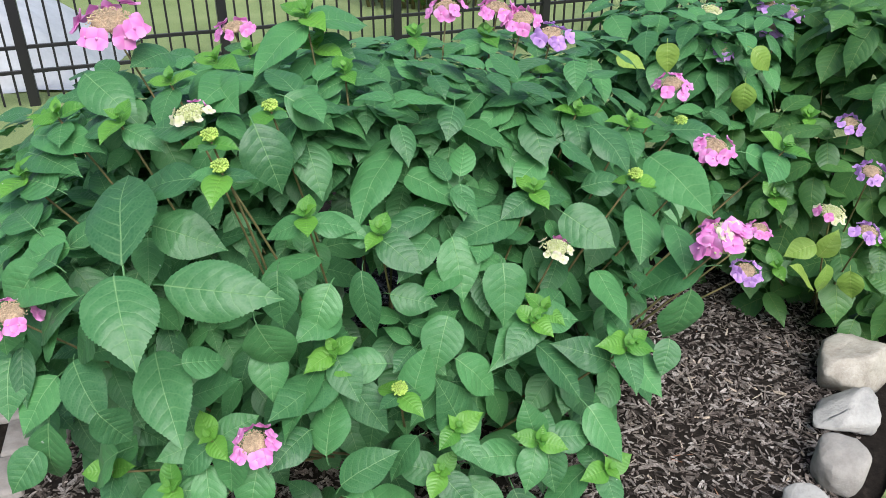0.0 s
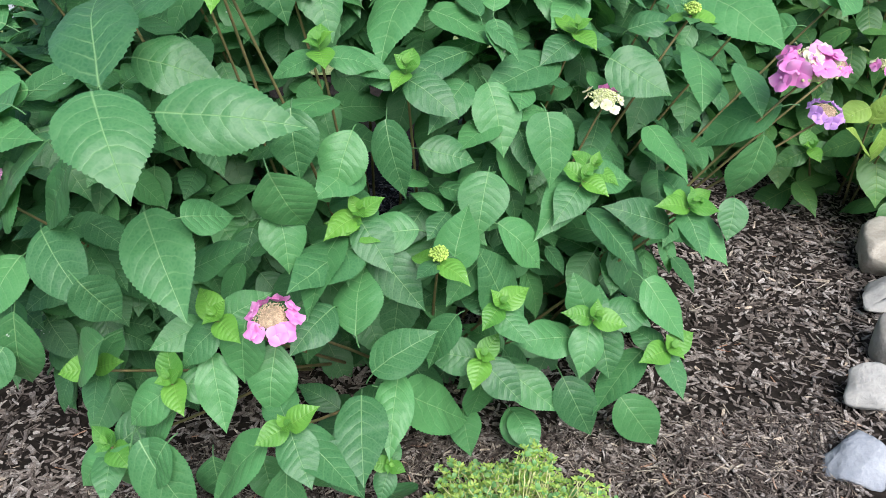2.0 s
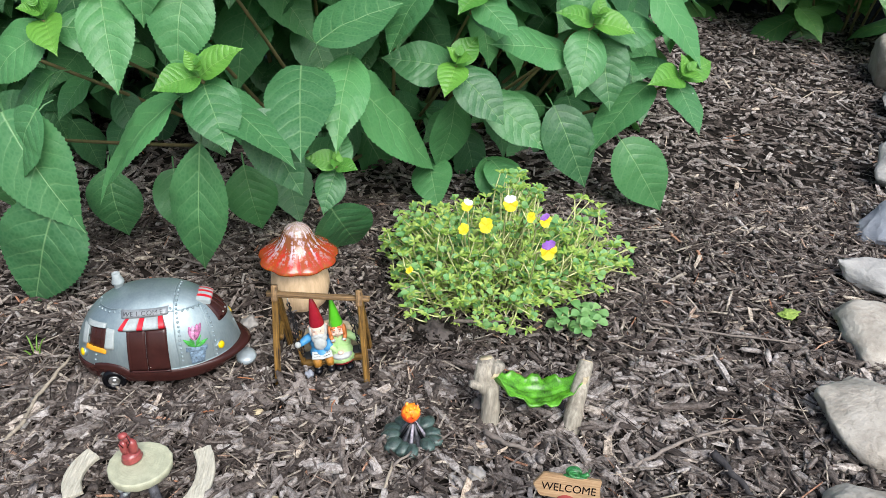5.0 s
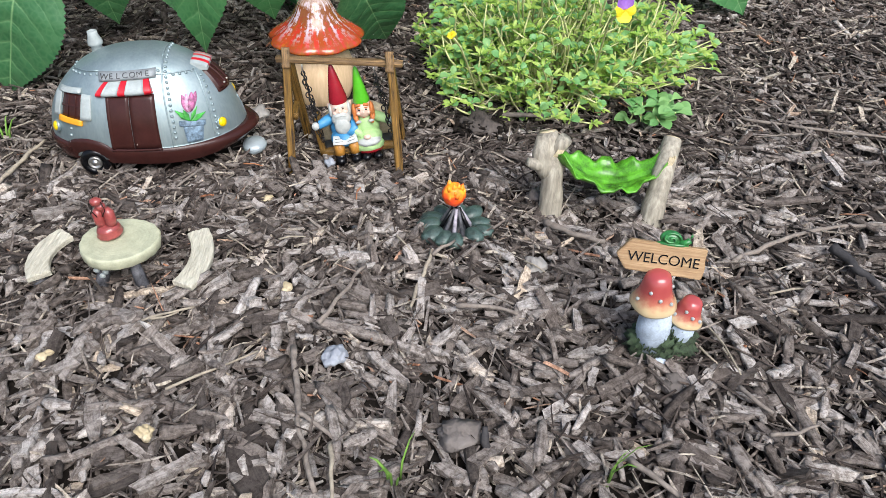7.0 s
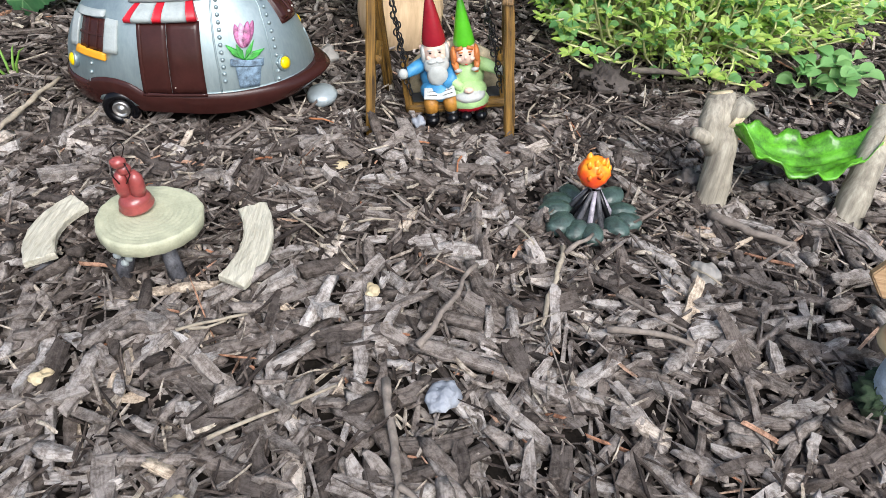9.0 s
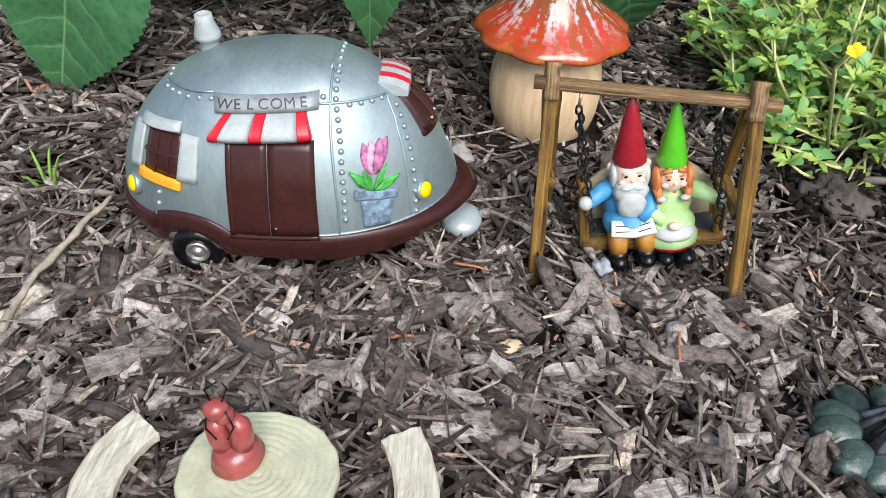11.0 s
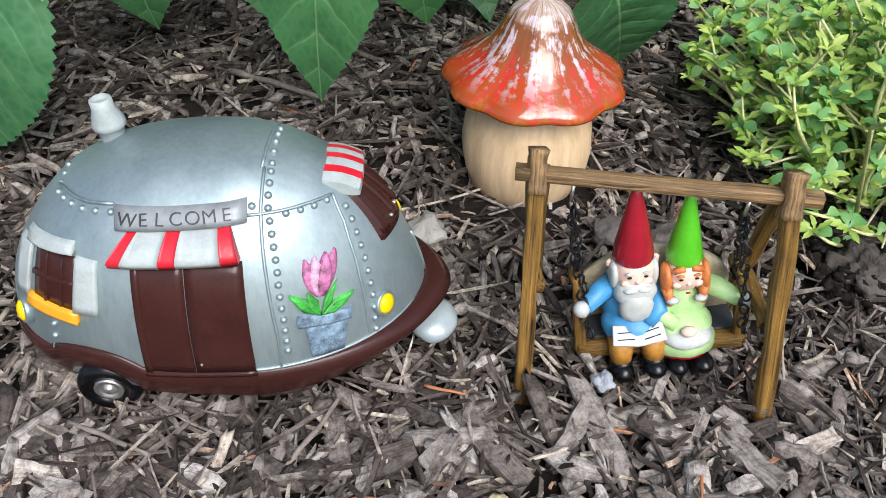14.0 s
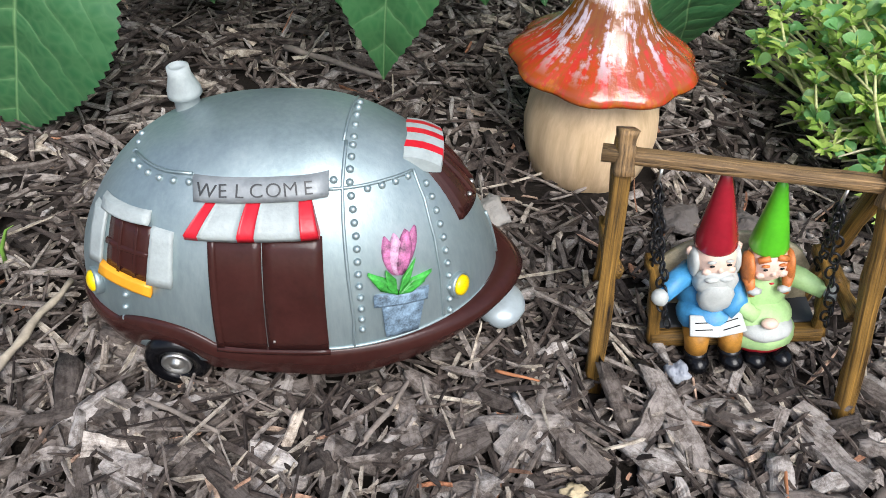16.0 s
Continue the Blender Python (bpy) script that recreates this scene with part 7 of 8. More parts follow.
# ---- viola ----
def build_viola():
    root = thing("viola_plant", pose(0.042, 1.07, 0), "straggly yellow-green viola clump with yellow and purple flowers", "plant")
    rnd = random.Random(5)
    stalks, straws, narrow, round_ = bmesh.new(), bmesh.new(), Joined(), Joined()

    def blade(widths):
        v, uv = [], []
        for t, w in widths:
            for c in (-1.0, 0.0, 1.0):
                v.append((c * w, t, 0.45 * abs(c) * w - 0.5 * t * t + 0.25 * t))
                uv.append((c * w, t))
        return np.array(v), [(i * 3 + k, i * 3 + k + 1, i * 3 + k + 4, i * 3 + k + 3) for i in range(len(widths) - 1) for k in range(2)], np.array(uv)
    slim = blade(((0.0, 0.04), (0.2, 0.09), (0.32, 0.06), (0.5, 0.17), (0.64, 0.13), (0.8, 0.14), (1.0, 0.01)))
    spoon = blade(((0.0, 0.05), (0.25, 0.08), (0.45, 0.26), (0.65, 0.36), (0.84, 0.33), (0.95, 0.2), (1.0, 0.05)))

    def sprig(p, way, count, big):
        """A whorl of small leaves at a place, opening along way."""
        for k in range(count):
            b = 2.4 * k + rnd.uniform(-0.4, 0.4)
            d = Vector((math.cos(b), math.sin(b), rnd.uniform(-0.2, 0.9))) + way * 0.7
            broad = rnd.random() < 0.24
            size = rnd.uniform(0.0065, 0.0138) * big * (0.95 if broad else 1.0)
            m = leaf_frame(p, p + d, (rnd.uniform(-0.5, 0.5), -0.45, 1)) @ Matrix.Diagonal((size * rnd.uniform(0.85, 1.25), size, size, 1))
            (round_ if broad else narrow).add(spoon if broad else slim, m)
    for i in range(560):
        a, r = rnd.uniform(0, 2 * math.pi), math.sqrt(rnd.random())
        edge = 1 + 0.16 * math.sin(3 * a + 1) + 0.1 * math.sin(7 * a)
        x, y = 0.138 * r * math.cos(a) * edge, (0.112 if a < math.pi else 0.088) * r * math.sin(a) * edge
        h = (0.172 * (1 - 0.66 * r ** 2.4) * (0.75 + 0.5 * noise.noise(Vector((x * 14, y * 14, 4))))) * rnd.uniform(0.45, 1.08)
        lean = Vector((math.cos(a), math.sin(a), 0)) * (0.01 + 0.03 * r) * rnd.uniform(0.1, 1.5)
        foot = Vector((x * 0.72, y * 0.72, -0.004))
        top = Vector((x, y, min(0.162, max(0.012, h)))) + lean
        mid = foot.lerp(top, 0.5) + Vector((rnd.uniform(-0.045, 0.045), rnd.uniform(-0.045, 0.045), rnd.uniform(-0.01, 0.03)))
        pts = [foot * (1 - t) ** 2 + mid * 2 * t * (1 - t) + top * t * t for t in (0, 0.17, 0.33, 0.5, 0.67, 0.83, 1.0)]
        tube(stalks, pts, [0.0016, 0.0015, 0.0014, 0.0013, 0.0012, 0.001, 0.0008], 5)
        way = (pts[-1] - pts[-2]).normalized()
        sprig(top, way, rnd.randint(6, 9), 1.0)
        for t in (0.4, 0.62, 0.8):
            if rnd.random() < 0.8:
                p = foot * (1 - t) ** 2 + mid * 2 * t * (1 - t) + top * t * t
                sprig(p, way * 0.5, rnd.randint(2, 4), 0.95)
    # trailing runners and dry curled stalks at the clump's foot, each rooted in it
    for i in range(84):
        a = rnd.uniform(-3.5, 0.4)
        d = Vector((1.1 * math.cos(a), 0.8 * math.sin(a), 0))
        p = d * rnd.uniform(0.07, 0.095) + Vector((0, 0, rnd.uniform(0.006, 0.03)))
        reach = rnd.uniform(0.02, 0.05)
        q = p + d * reach * 0.5 + Vector((rnd.uniform(-0.012, 0.012), rnd.uniform(-0.012, 0.012), rnd.uniform(0.002, 0.022)))
        e = p + d * reach + Vector((rnd.uniform(-0.02, 0.02), rnd.uniform(-0.012, 0.012), rnd.uniform(-0.004, 0.01)))
        e.z = max(e.z, 0.01)
        pts = [p * (1 - t) ** 2 + q * 2 * t * (1 - t) + e * t * t for t in (0, 0.25, 0.5, 0.75, 1.0)]
        tube(straws if i % 3 else stalks, pts, [0.0012, 0.0011, 0.001, 0.0009, 0.0006], 5)
        if i % 5 == 0:
            sprig(e, (e - q).normalized(), 5, 0.9)
    for i in range(15):
        a, r = rnd.uniform(0, 6.28), 0.042 * math.sqrt(rnd.random())
        p = Vector((0.098 + 0.8 * r * math.cos(a), -0.118 + 0.6 * r * math.sin(a), rnd.uniform(0.014, 0.036)))
        tube(stalks, [(0.085, -0.085, 0.01), tuple(p * 0.6 + Vector((0.035, -0.035, 0.012))), tuple(p)], [0.0011, 0.001, 0.0008], 4)
        for k in range(3):
            d = Vector((rnd.uniform(-1, 1), rnd.uniform(-1, 1), 0.25)).normalized()
            size = rnd.uniform(0.013, 0.02)
            round_.add(spoon, leaf_frame(p, p + d, (0, -0.3, 1)) @ Matrix.Diagonal((size, size, size, 1)))
    for name, bm_, mat, label in (("stalk_tangle", stalks, STALK, "thin yellow-green stalks"), ("dry_stalk_tangle", straws, STRAW, "dry straw-coloured curled stalks")):
        part(name, bm_, mat, root, label)["kind"] = "stuff"
    narrow.build("foliage", SMALL, root, "narrow lobed yellow-green leaves")
    round_.build("round_foliage", ROUND, root, "rounded bluish green leaves")
    # flowers
    bm = bmesh.new()
    uvl = bm.loops.layers.uv.new("UVMap")
    petals = []
    for a, r, w in ((90 + 32, 0.0105, 0.011), (90 - 32, 0.0105, 0.011), (195, 0.010, 0.011), (-15, 0.010, 0.011), (-90, 0.012, 0.016)):
        b = bmesh.new()
        ul = b.loops.layers.uv.new("UVMap")
        g = []
        for i in range(5):
            t = i / 4
            ww = w / 2 * math.sin(math.pi * (0.1 + 0.78 * t)) ** 0.7
            g.append([(r * t * math.cos(radians(a)) - s_ * ww * math.sin(radians(a)), -0.002 * t * t + 0.0012 * s_ * s_, r * t * math.sin(radians(a)) + s_ * ww * math.cos(radians(a)), t) for s_ in (-1, -0.33, 0.33, 1)])
        vs = [[b.verts.new(p[:3]) for p in row] for row in g]
        for i in range(4):
            for j in range(3):
                f = b.faces.new((vs[i][j], vs[i][j + 1], vs[i + 1][j + 1], vs[i + 1][j]))
                for lp in f.loops:
                    lp[ul].uv = (0.5, i / 4)
        me = bpy.data.meshes.new("petal")
        b.to_mesh(me)
        b.free()
        petals.append(me)
    bm.free()
    for (x, y, z), purple, s in (((-0.059, -0.075, 0.176), 2, 0.8), ((-0.004, -0.075, 0.178), 2, 1.05), ((-0.064, -0.09, 0.15), 0, 0.75), ((-0.036, -0.09, 0.155), 0, 1.0), ((0.044, -0.075, 0.152), 1, 0.95), ((0.026, -0.07, 0.154), 0, 0.7), ((0.034, -0.142, 0.149), 1, 1.25), ((-0.135, -0.14, 0.122), 0, 0.5)):
        head = new("flower")
        head.parent = root
        head["label"] = ("plain yellow viola flower", "yellow viola with purple upper petals", "yellow viola with white upper petals")[purple]
        head.matrix_basis = pose(x, y, z, -28 + 300 * x, 14 * math.sin(x * 90), 400 * x) @ Matrix.Scale(s * 0.9, 4)
        for k, me in enumerate(petals):
            ob = new("petal", me.copy())
            ob.data.materials.append(YELLOW if k > 1 or not purple else PURPLE if purple == 1 else WHITEPETAL)
            ob.parent = head
            ob.location.y = 0.0004 * k
        b = bmesh.new()
        tube(b, [(x, y + 0.002, z - 0.002), (x * 0.9, y * 0.8 + 0.01, z - 0.03), (x * 0.7, y * 0.6, 0.02)], 0.0012, 5)
        part("stalk", b, STALK, root)
    return root


build_viola()


# ---- far greenery ----
def build_hedge(name, label, centre, size, count, leaf_size, seed):
    root = thing(name, pose(*centre), label, "hedge")
    rnd = random.Random(seed)
    j = Joined()
    v, f, uv = leaf_arrays(4, 0.3, 0.3, 0, 0.2, 0.4, False, 0.6)
    shape = (v[:25], [q for q in f if max(q) < 25], uv[:25])
    core = bmesh.new()
    for i in range(40):
        p = Vector((rnd.uniform(-1, 1) * size[0] * 0.9, rnd.uniform(-1, 1) * size[1] * 0.7, rnd.uniform(0.1, 0.8) * size[2]))
        tube(core, [(p.x * 0.8, p.y * 0.6, 0), tuple(p)], [0.02, 0.006], 5)
    part("branches", core, STEM, root)["kind"] = "stuff"
    for i in range(count):
        d = Vector((rnd.gauss(0, 1), rnd.gauss(0, 1), rnd.gauss(0, 1))).normalized()
        k = rnd.uniform(0.6, 1.0) * (1 + 0.25 * noise.noise(d * 3 + Vector((seed, 0, 0))))
        p = Vector((d.x * size[0] * k, d.y * size[1] * k, size[2] * (0.5 + 0.5 * d.z * k)))
        w = Vector((rnd.uniform(-1, 1), rnd.uniform(-1, 1), rnd.uniform(-0.6, 0.6)))
        s = leaf_size * rnd.uniform(0.6, 1.3)
        j.add(shape, leaf_frame(p, p + w, d + Vector((0, 0, 0.6))) @ Matrix.Diagonal((s, s, s, 1)))
    j.build("foliage", HEDGE, root)
    return root


build_hedge("garden_hedge", "dark green hedge beyond the lawn", (-4.5, 10.2, 0), (3.2, 0.8, 1.8), 2200, 0.17, 2)
build_hedge("evergreen_shrub", "feathery bright green evergreen shrub at the bed's end", (3.0, 4.2, 0), (0.7, 0.6, 1.3), 3000, 0.06, 3)
build_hedge("low_shrub", "pale green low shrub beside the fence", (-0.15, 7.8, 0), (0.8, 0.6, 0.9), 1800, 0.07, 6)


# ---- mulch ----
def chips(rng, xy, length, width, thick, tilt, lift, stations, rounded=False, yaw=None, ragged=1.0):
    """Splintered chips as arrays: a four-sided bar each, ragged and slightly bent."""
    n, k = len(xy), 8 if rounded else 4
    t = np.linspace(-0.5, 0.5, stations)
    yaw = rng.uniform(0, 2 * np.pi, n) if yaw is None else yaw
    pitch, roll = rng.normal(0, tilt, n), rng.normal(0, tilt * 1.3, n)
    x = t[None, :] * length[:, None]
    x = x[:, :, None] + rng.normal(0, 0.06, (n, 1, k)) * np.sign(t)[None, :, None] * length[:, None, None] * (np.abs(t)[None, :, None] > 0.45)
    prof = 1 - 0.3 * (np.abs(t * 2) ** 4)[None, :] * rng.uniform(-0.3, 1.6, n)[:, None] - 0.5 * np.clip(t[None, :] * rng.normal(0, 0.8, n)[:, None], 0, 1)
    prof = np.clip(prof, 0.15, 1)
    jit = 0.94 + ragged * rng.uniform(-0.26, 0.26, (n, stations, k))
    sy = np.array([-1, -0.72, 0.72, 1, 1, 0.72, -0.72, -1] if rounded else [-1, 1, 1, -1])[None, None, :]
    sz = np.array([-0.45, -1, -1, -0.45, 0.45, 1, 1, 0.45] if rounded else [-1, -1, 1, 1])[None, None, :]
    y = sy * width[:, None, None] / 2 * prof[:, :, None] * jit + (rng.normal(0, 0.09, n) * length)[:, None, None] * (t ** 2)[None, :, None]
    z = sz * thick[:, None, None] / 2 * jit[:, :, ::-1] * (0.55 + 0.45 * prof[:, :, None]) + (rng.normal(0, 0.07, n) * length)[:, None, None] * (t ** 2)[None, :, None]
    cp, sp, cr, sr, cy, sn = np.cos(pitch), np.sin(pitch), np.cos(roll), np.sin(roll), np.cos(yaw), np.sin(yaw)
    e = lambda a: a[:, None, None]
    y1, z1 = y * e(cr) - z * e(sr), y * e(sr) + z * e(cr)
    x2, z2 = x * e(cp) + z1 * e(sp), -x * e(sp) + z1 * e(cp)
    x3, y3 = x2 * e(cy) - y1 * e(sn), x2 * e(sn) + y1 * e(cy)
    v = np.stack((x3 + e(xy[:, 0]), y3 + e(xy[:, 1]), z2 + e(lift)), -1).reshape(-1, 3)
    base = (np.arange(n) * stations * k)[:, None]
    quads = []
    for i in range(stations - 1):
        for j in range(k):
            quads.append((i * k + j, i * k + (j + 1) % k, (i + 1) * k + (j + 1) % k, (i + 1) * k + j))
    last = (stations - 1) * k
    for j in range(0, k - 2, 2):
        quads.append((0, j + 3 if j + 3 < k else j + 2, j + 2, j + 1))
        quads.append((last, last + j + 1, last + j + 2, last + j + 3 if j + 3 < k else last + j + 2))
    f = (base[:, :, None] + np.array(quads)[None]).reshape(-1, 4)
    u = x.reshape(-1) + np.repeat(rng.uniform(0, 50, n), stations * k)
    w = np.linspace(0, 1.6, k)[None, None, :] * (width + thick)[:, None, None] * np.ones((n, stations, k))
    return v, f, np.stack((u, w.reshape(-1) + np.repeat(rng.uniform(0, 50, n), stations * k)), -1)


# pressed clear under the heavier figures: x, y, half length, half width
FOOTPRINTS = ((-0.39, 0.92, 0.082, 0.05), (-0.236, 1.058, 0.042, 0.042), (-0.099, 0.767, 0.026, 0.025), (-0.2535, 0.8665, 0.007, 0.008))
# trodden a little lower
HOLLOWS = ((-0.187, 0.878, 0.04, 0.016), (-0.236, 1.02, 0.05, 0.035), (-0.455, 0.862, 0.02, 0.012), (-0.293, 0.905, 0.02, 0.016))


def scatter(rng, x0, x1, y0, y1, count):
    """Places on the bed, none beyond the rocks or under the pavers."""
    p = np.stack((rng.uniform(x0, x1, count), rng.uniform(y0, y1, count)), -1)
    lim = np.interp(p[:, 1], [q[1] for q in EDGE], [q[0] for q in EDGE]) + 0.05
    clear = np.ones(len(p), bool)
    for a, b, c, d in FOOTPRINTS:
        clear &= ((p[:, 0] - a) / c) ** 2 + ((p[:, 1] - b) / d) ** 2 > 1
    return p[(p[:, 0] < lim) & clear & ((p[:, 0] > -1.06) | (p[:, 1] < 1.42))]


def build_mulch():
    rng = np.random.default_rng(7)
    root = thing("bark_mulch", pose(0, 0, 0), "grey-brown shredded bark mulch covering the garden bed", "mulch")
    tagged(root, kind="stuff")

    def layer(name, area, count, lo, hi, w0, w1, t0, t1, tilt, z0, z1, mat, stations=5, rounded=False):
        xy = scatter(rng, *area, count)
        n = len(xy)
        length = np.clip(np.exp(rng.normal(math.log((lo * hi) ** 0.5), 0.45, n)), lo * 0.6, hi * 1.4)
        width = rng.uniform(w0, w1, n) * np.clip(length / ((lo * hi) ** 0.5), 0.6, 1.5) ** 0.5
        thick = rng.uniform(t0, t1, n)
        base = np.array([ground_height(x, y) for x, y in xy])
        lift = base + rng.uniform(z0, z1, n)
        for a, b, c, d in HOLLOWS:
            lift -= 0.0075 * np.clip(1.3 - ((xy[:, 0] - a) / c) ** 2 - ((xy[:, 1] - b) / d) ** 2, 0, 1)
        v, f, uv = chips(rng, xy, length, width, thick, tilt, lift, stations, rounded)
        ob = new(name, from_arrays(name, v, f, mat, uv, rounded))
        ob.parent = root
        ob["kind"] = "stuff"

    near = (-0.8, 0.8, 0.33, 1.35)
    close = (-0.62, 0.3, 0.42, 1.02)
    front, back = (-0.8, 0.8, 0.33, 0.9), (-0.8, 0.8, 0.9, 1.35)
    layer("under_chips", near, 9500, 0.012, 0.03, 0.003, 0.008, 0.0018, 0.0035, 0.16, -0.004, 0.001, CHIP, 3)
    layer("splinters", near, 6500, 0.010, 0.036, 0.0015, 0.004, 0.0012, 0.003, 0.24, 0.0, 0.008, CHIP, 4)
    layer("flat_chips", front, 1500, 0.012, 0.03, 0.004, 0.009, 0.0018, 0.0036, 0.24, 0.002, 0.0085, CHIP, 4)
    layer("chunks", front, 2500, 0.012, 0.032, 0.0045, 0.0098, 0.0035, 0.007, 0.24, 0.001, 0.0105, CHIP, 6, True)
    layer("blocks", front, 1500, 0.012, 0.034, 0.0034, 0.0082, 0.0028, 0.006, 0.26, 0.001, 0.0105, CHIP, 5)
    layer("back_chunks", back, 800, 0.009, 0.024, 0.004, 0.0085, 0.003, 0.006, 0.28, 0.001, 0.009, CHIP, 5, True)
    # finer pieces at the back; their darker material stands in for the shrub's shade
    layer("back_shreds", back, 6500, 0.01, 0.03, 0.0012, 0.0048, 0.001, 0.003, 0.26, 0.002, 0.011, SHRED, 4)
    layer("strips", front, 260, 0.028, 0.048, 0.004, 0.009, 0.003, 0.006, 0.12, 0.005, 0.0105, CHIP, 8, True)
    layer("fines", near, 9500, 0.005, 0.018, 0.0008, 0.0026, 0.0008, 0.002, 0.4, 0.0, 0.009, SHRED, 3)
    layer("crumbs", close, 6000, 0.002, 0.007, 0.0008, 0.0028, 0.0008, 0.0022, 0.6, 0.0, 0.008, SHRED, 3)
    layer("strands", near, 5200, 0.018, 0.06, 0.0006, 0.0018, 0.0005, 0.0013, 0.2, 0.003, 0.013, SHRED, 5)
    layer("top_fines", (-0.6, 0.45, 0.4, 0.9), 5000, 0.004, 0.024, 0.0007, 0.0022, 0.0007, 0.0018, 0.4, 0.006, 0.013, SHRED, 3)
    layer("near_shreds", (-0.56, -0.02, 0.72, 0.93), 2600, 0.008, 0.028, 0.0008, 0.0026, 0.0007, 0.0018, 0.3, 0.006, 0.0125, SHRED, 4)
    layer("soil_crumbs", (-0.085, -0.03, 0.93, 0.975), 240, 0.003, 0.009, 0.003, 0.007, 0.003, 0.006, 0.6, 0.004, 0.013, SOIL, 4, True)
    wide = (-1.5, 1.5, 1.25, 2.6)
    layer("far_chips", wide, 21000, 0.009, 0.036, 0.002, 0.0095, 0.002, 0.0045, 0.25, -0.001, 0.008, CHIP, 3)
    layer("far_fines", wide, 9000, 0.01, 0.03, 0.001, 0.0035, 0.001, 0.002, 0.25, 0.001, 0.009, SHRED, 2)
    side = (-1.5, -0.75, 0.3, 1.3)
    layer("side_chips", side, 4800, 0.012, 0.04, 0.002, 0.009, 0.002, 0.0045, 0.25, -0.001, 0.008, CHIP, 4)
    # the uppermost chips in front of the figures, each a piece of its own
    meshes = []
    for k in range(30):
        v, f, uv = chips(rng, np.zeros((1, 2)), np.array([rng.uniform(0.015, 0.044)]), np.array([rng.uniform(0.004, 0.011)]), np.array([rng.uniform(0.003, 0.0068)]), 0.02, np.zeros(1), 7, k % 3 == 0)
        v = v - v.mean(0)
        meshes.append(from_arrays("chip", v, f, CHIP, uv, k % 3 == 0))
    pts = scatter(rng, -0.52, 0.2, 0.46, 0.86, 340)
    keep = ((-0.376, 0.915, 0.1, 0.07), (-0.376, 0.715, 0.09, 0.055), (-0.099, 0.765, 0.045, 0.04), (0.036, 0.604, 0.04, 0.04), (-0.236, 1.055, 0.05, 0.05), (-0.19, 0.88, 0.05, 0.03), (-0.293, 0.905, 0.025, 0.02))
    for i, (x, y) in enumerate(pts):
        if any(((x - a) / c) ** 2 + ((y - b) / d) ** 2 < 1 for a, b, c, d in keep):
            continue
        share("chip", meshes[i % 30], root, pose(x, y, ground_height(x, y) + rng.uniform(0.007, 0.011), rng.normal(0, 12), rng.normal(0, 14), rng.uniform(0, 360)))
    # the largest pieces of bark: x, y, length, width, turn
    for x, y, length, width, turn in (
        (-0.340, 0.523, 0.024, 0.019, -1), (-0.332, 0.503, 0.030, 0.017, 20), (-0.252, 0.510, 0.050, 0.026, -64), (-0.104, 0.597, 0.020, 0.021, 6),
        (-0.203, 0.577, 0.042, 0.012, 12), (-0.292, 0.676, 0.049, 0.014, 25), (-0.359, 0.558, 0.048, 0.014, -70), (-0.254, 0.537, 0.019, 0.019, 49)) + (
        (-0.115, 0.496, 0.039, 0.013, -31), (-0.143, 0.565, 0.032, 0.014, 78), (-0.240, 0.551, 0.032, 0.014, -19), (-0.160, 0.640, 0.034, 0.015, -77),
        (-0.209, 0.734, 0.030, 0.013, 14), (-0.309, 0.592, 0.036, 0.013, 36), (-0.130, 0.678, 0.030, 0.016, 28), (-0.316, 0.828, 0.032, 0.016, 29)) + (
        (-0.271, 0.836, 0.047, 0.014, -52), (-0.307, 0.804, 0.033, 0.012, -33), (-0.222, 0.803, 0.022, 0.018, -51), (-0.405, 0.807, 0.039, 0.012, -42),
        (-0.445, 0.813, 0.025, 0.015, -22), (-0.391, 0.820, 0.022, 0.013, -26), (-0.161, 0.850, 0.023, 0.014, -55), (-0.123, 0.863, 0.029, 0.014, -40)):
        v, f, uv = chips(rng, np.zeros((1, 2)), np.array([length * 0.9]), np.array([width * 0.82]), np.array([rng.uniform(0.004, 0.006)]), 0.06, np.zeros(1), 5, False, np.array([radians(turn)]), 0.45)
        share("chip", from_arrays("chip", v, f, CHIP, uv), root, pose(x, y, ground_height(x, y) + 0.0095))
    return root


build_mulch()


# ---- sticks, stones and odd bits on the mulch ----
def build_stick(name, pts, r, mat, label, knots=0.15):
    bm = bmesh.new()
    pts = [Vector(p) for p in pts]
    path, rad = [], []
    n = 5 * (len(pts) - 1)
    for i in range(n + 1):
        s = i / 5
        k = min(int(s), len(pts) - 2)
        p = pts[k].lerp(pts[k + 1], s - k)
        path.append(p + Vector((0, 0, 0.0015)) + 1.3 * r * Vector((noise.noise(p * 60), noise.noise(p * 60 + Vector((3, 0, 0))), 0)))
        rad.append(r * (1 - 0.35 * i / n) * (1 + knots * noise.noise(p * 140)))
    tube(bm, path, rad, 8)
    return tagged(part(name, bm, mat, None), label, "twig")


RUST = painted("rust_brown_needle", (0.4, 0.16, 0.07), 0.7, 0, 0.2)
PALESTICK = grained("pale_twig", (0.15, 0.125, 0.095), (0.46, 0.4, 0.31), (1, 1, 1), 160.0)
DARKSTICK = grained("dark_twig", (0.015, 0.014, 0.016), (0.07, 0.065, 0.065), (1, 1, 1), 160.0)
build_stick("twig", ((-0.229, 0.612, 0.013), (-0.224, 0.575, 0.013), (-0.222, 0.545, 0.012), (-0.206, 0.49, 0.009)), 0.0026, TWIG, "knobbly grey-brown twig lying on mulch", 0.5)
build_stick("twig", ((-0.222, 0.55, 0.014), (-0.208, 0.54, 0.012), (-0.195, 0.527, 0.009)), 0.002, TWIG, "short forked grey-brown twig on mulch", 0.5)
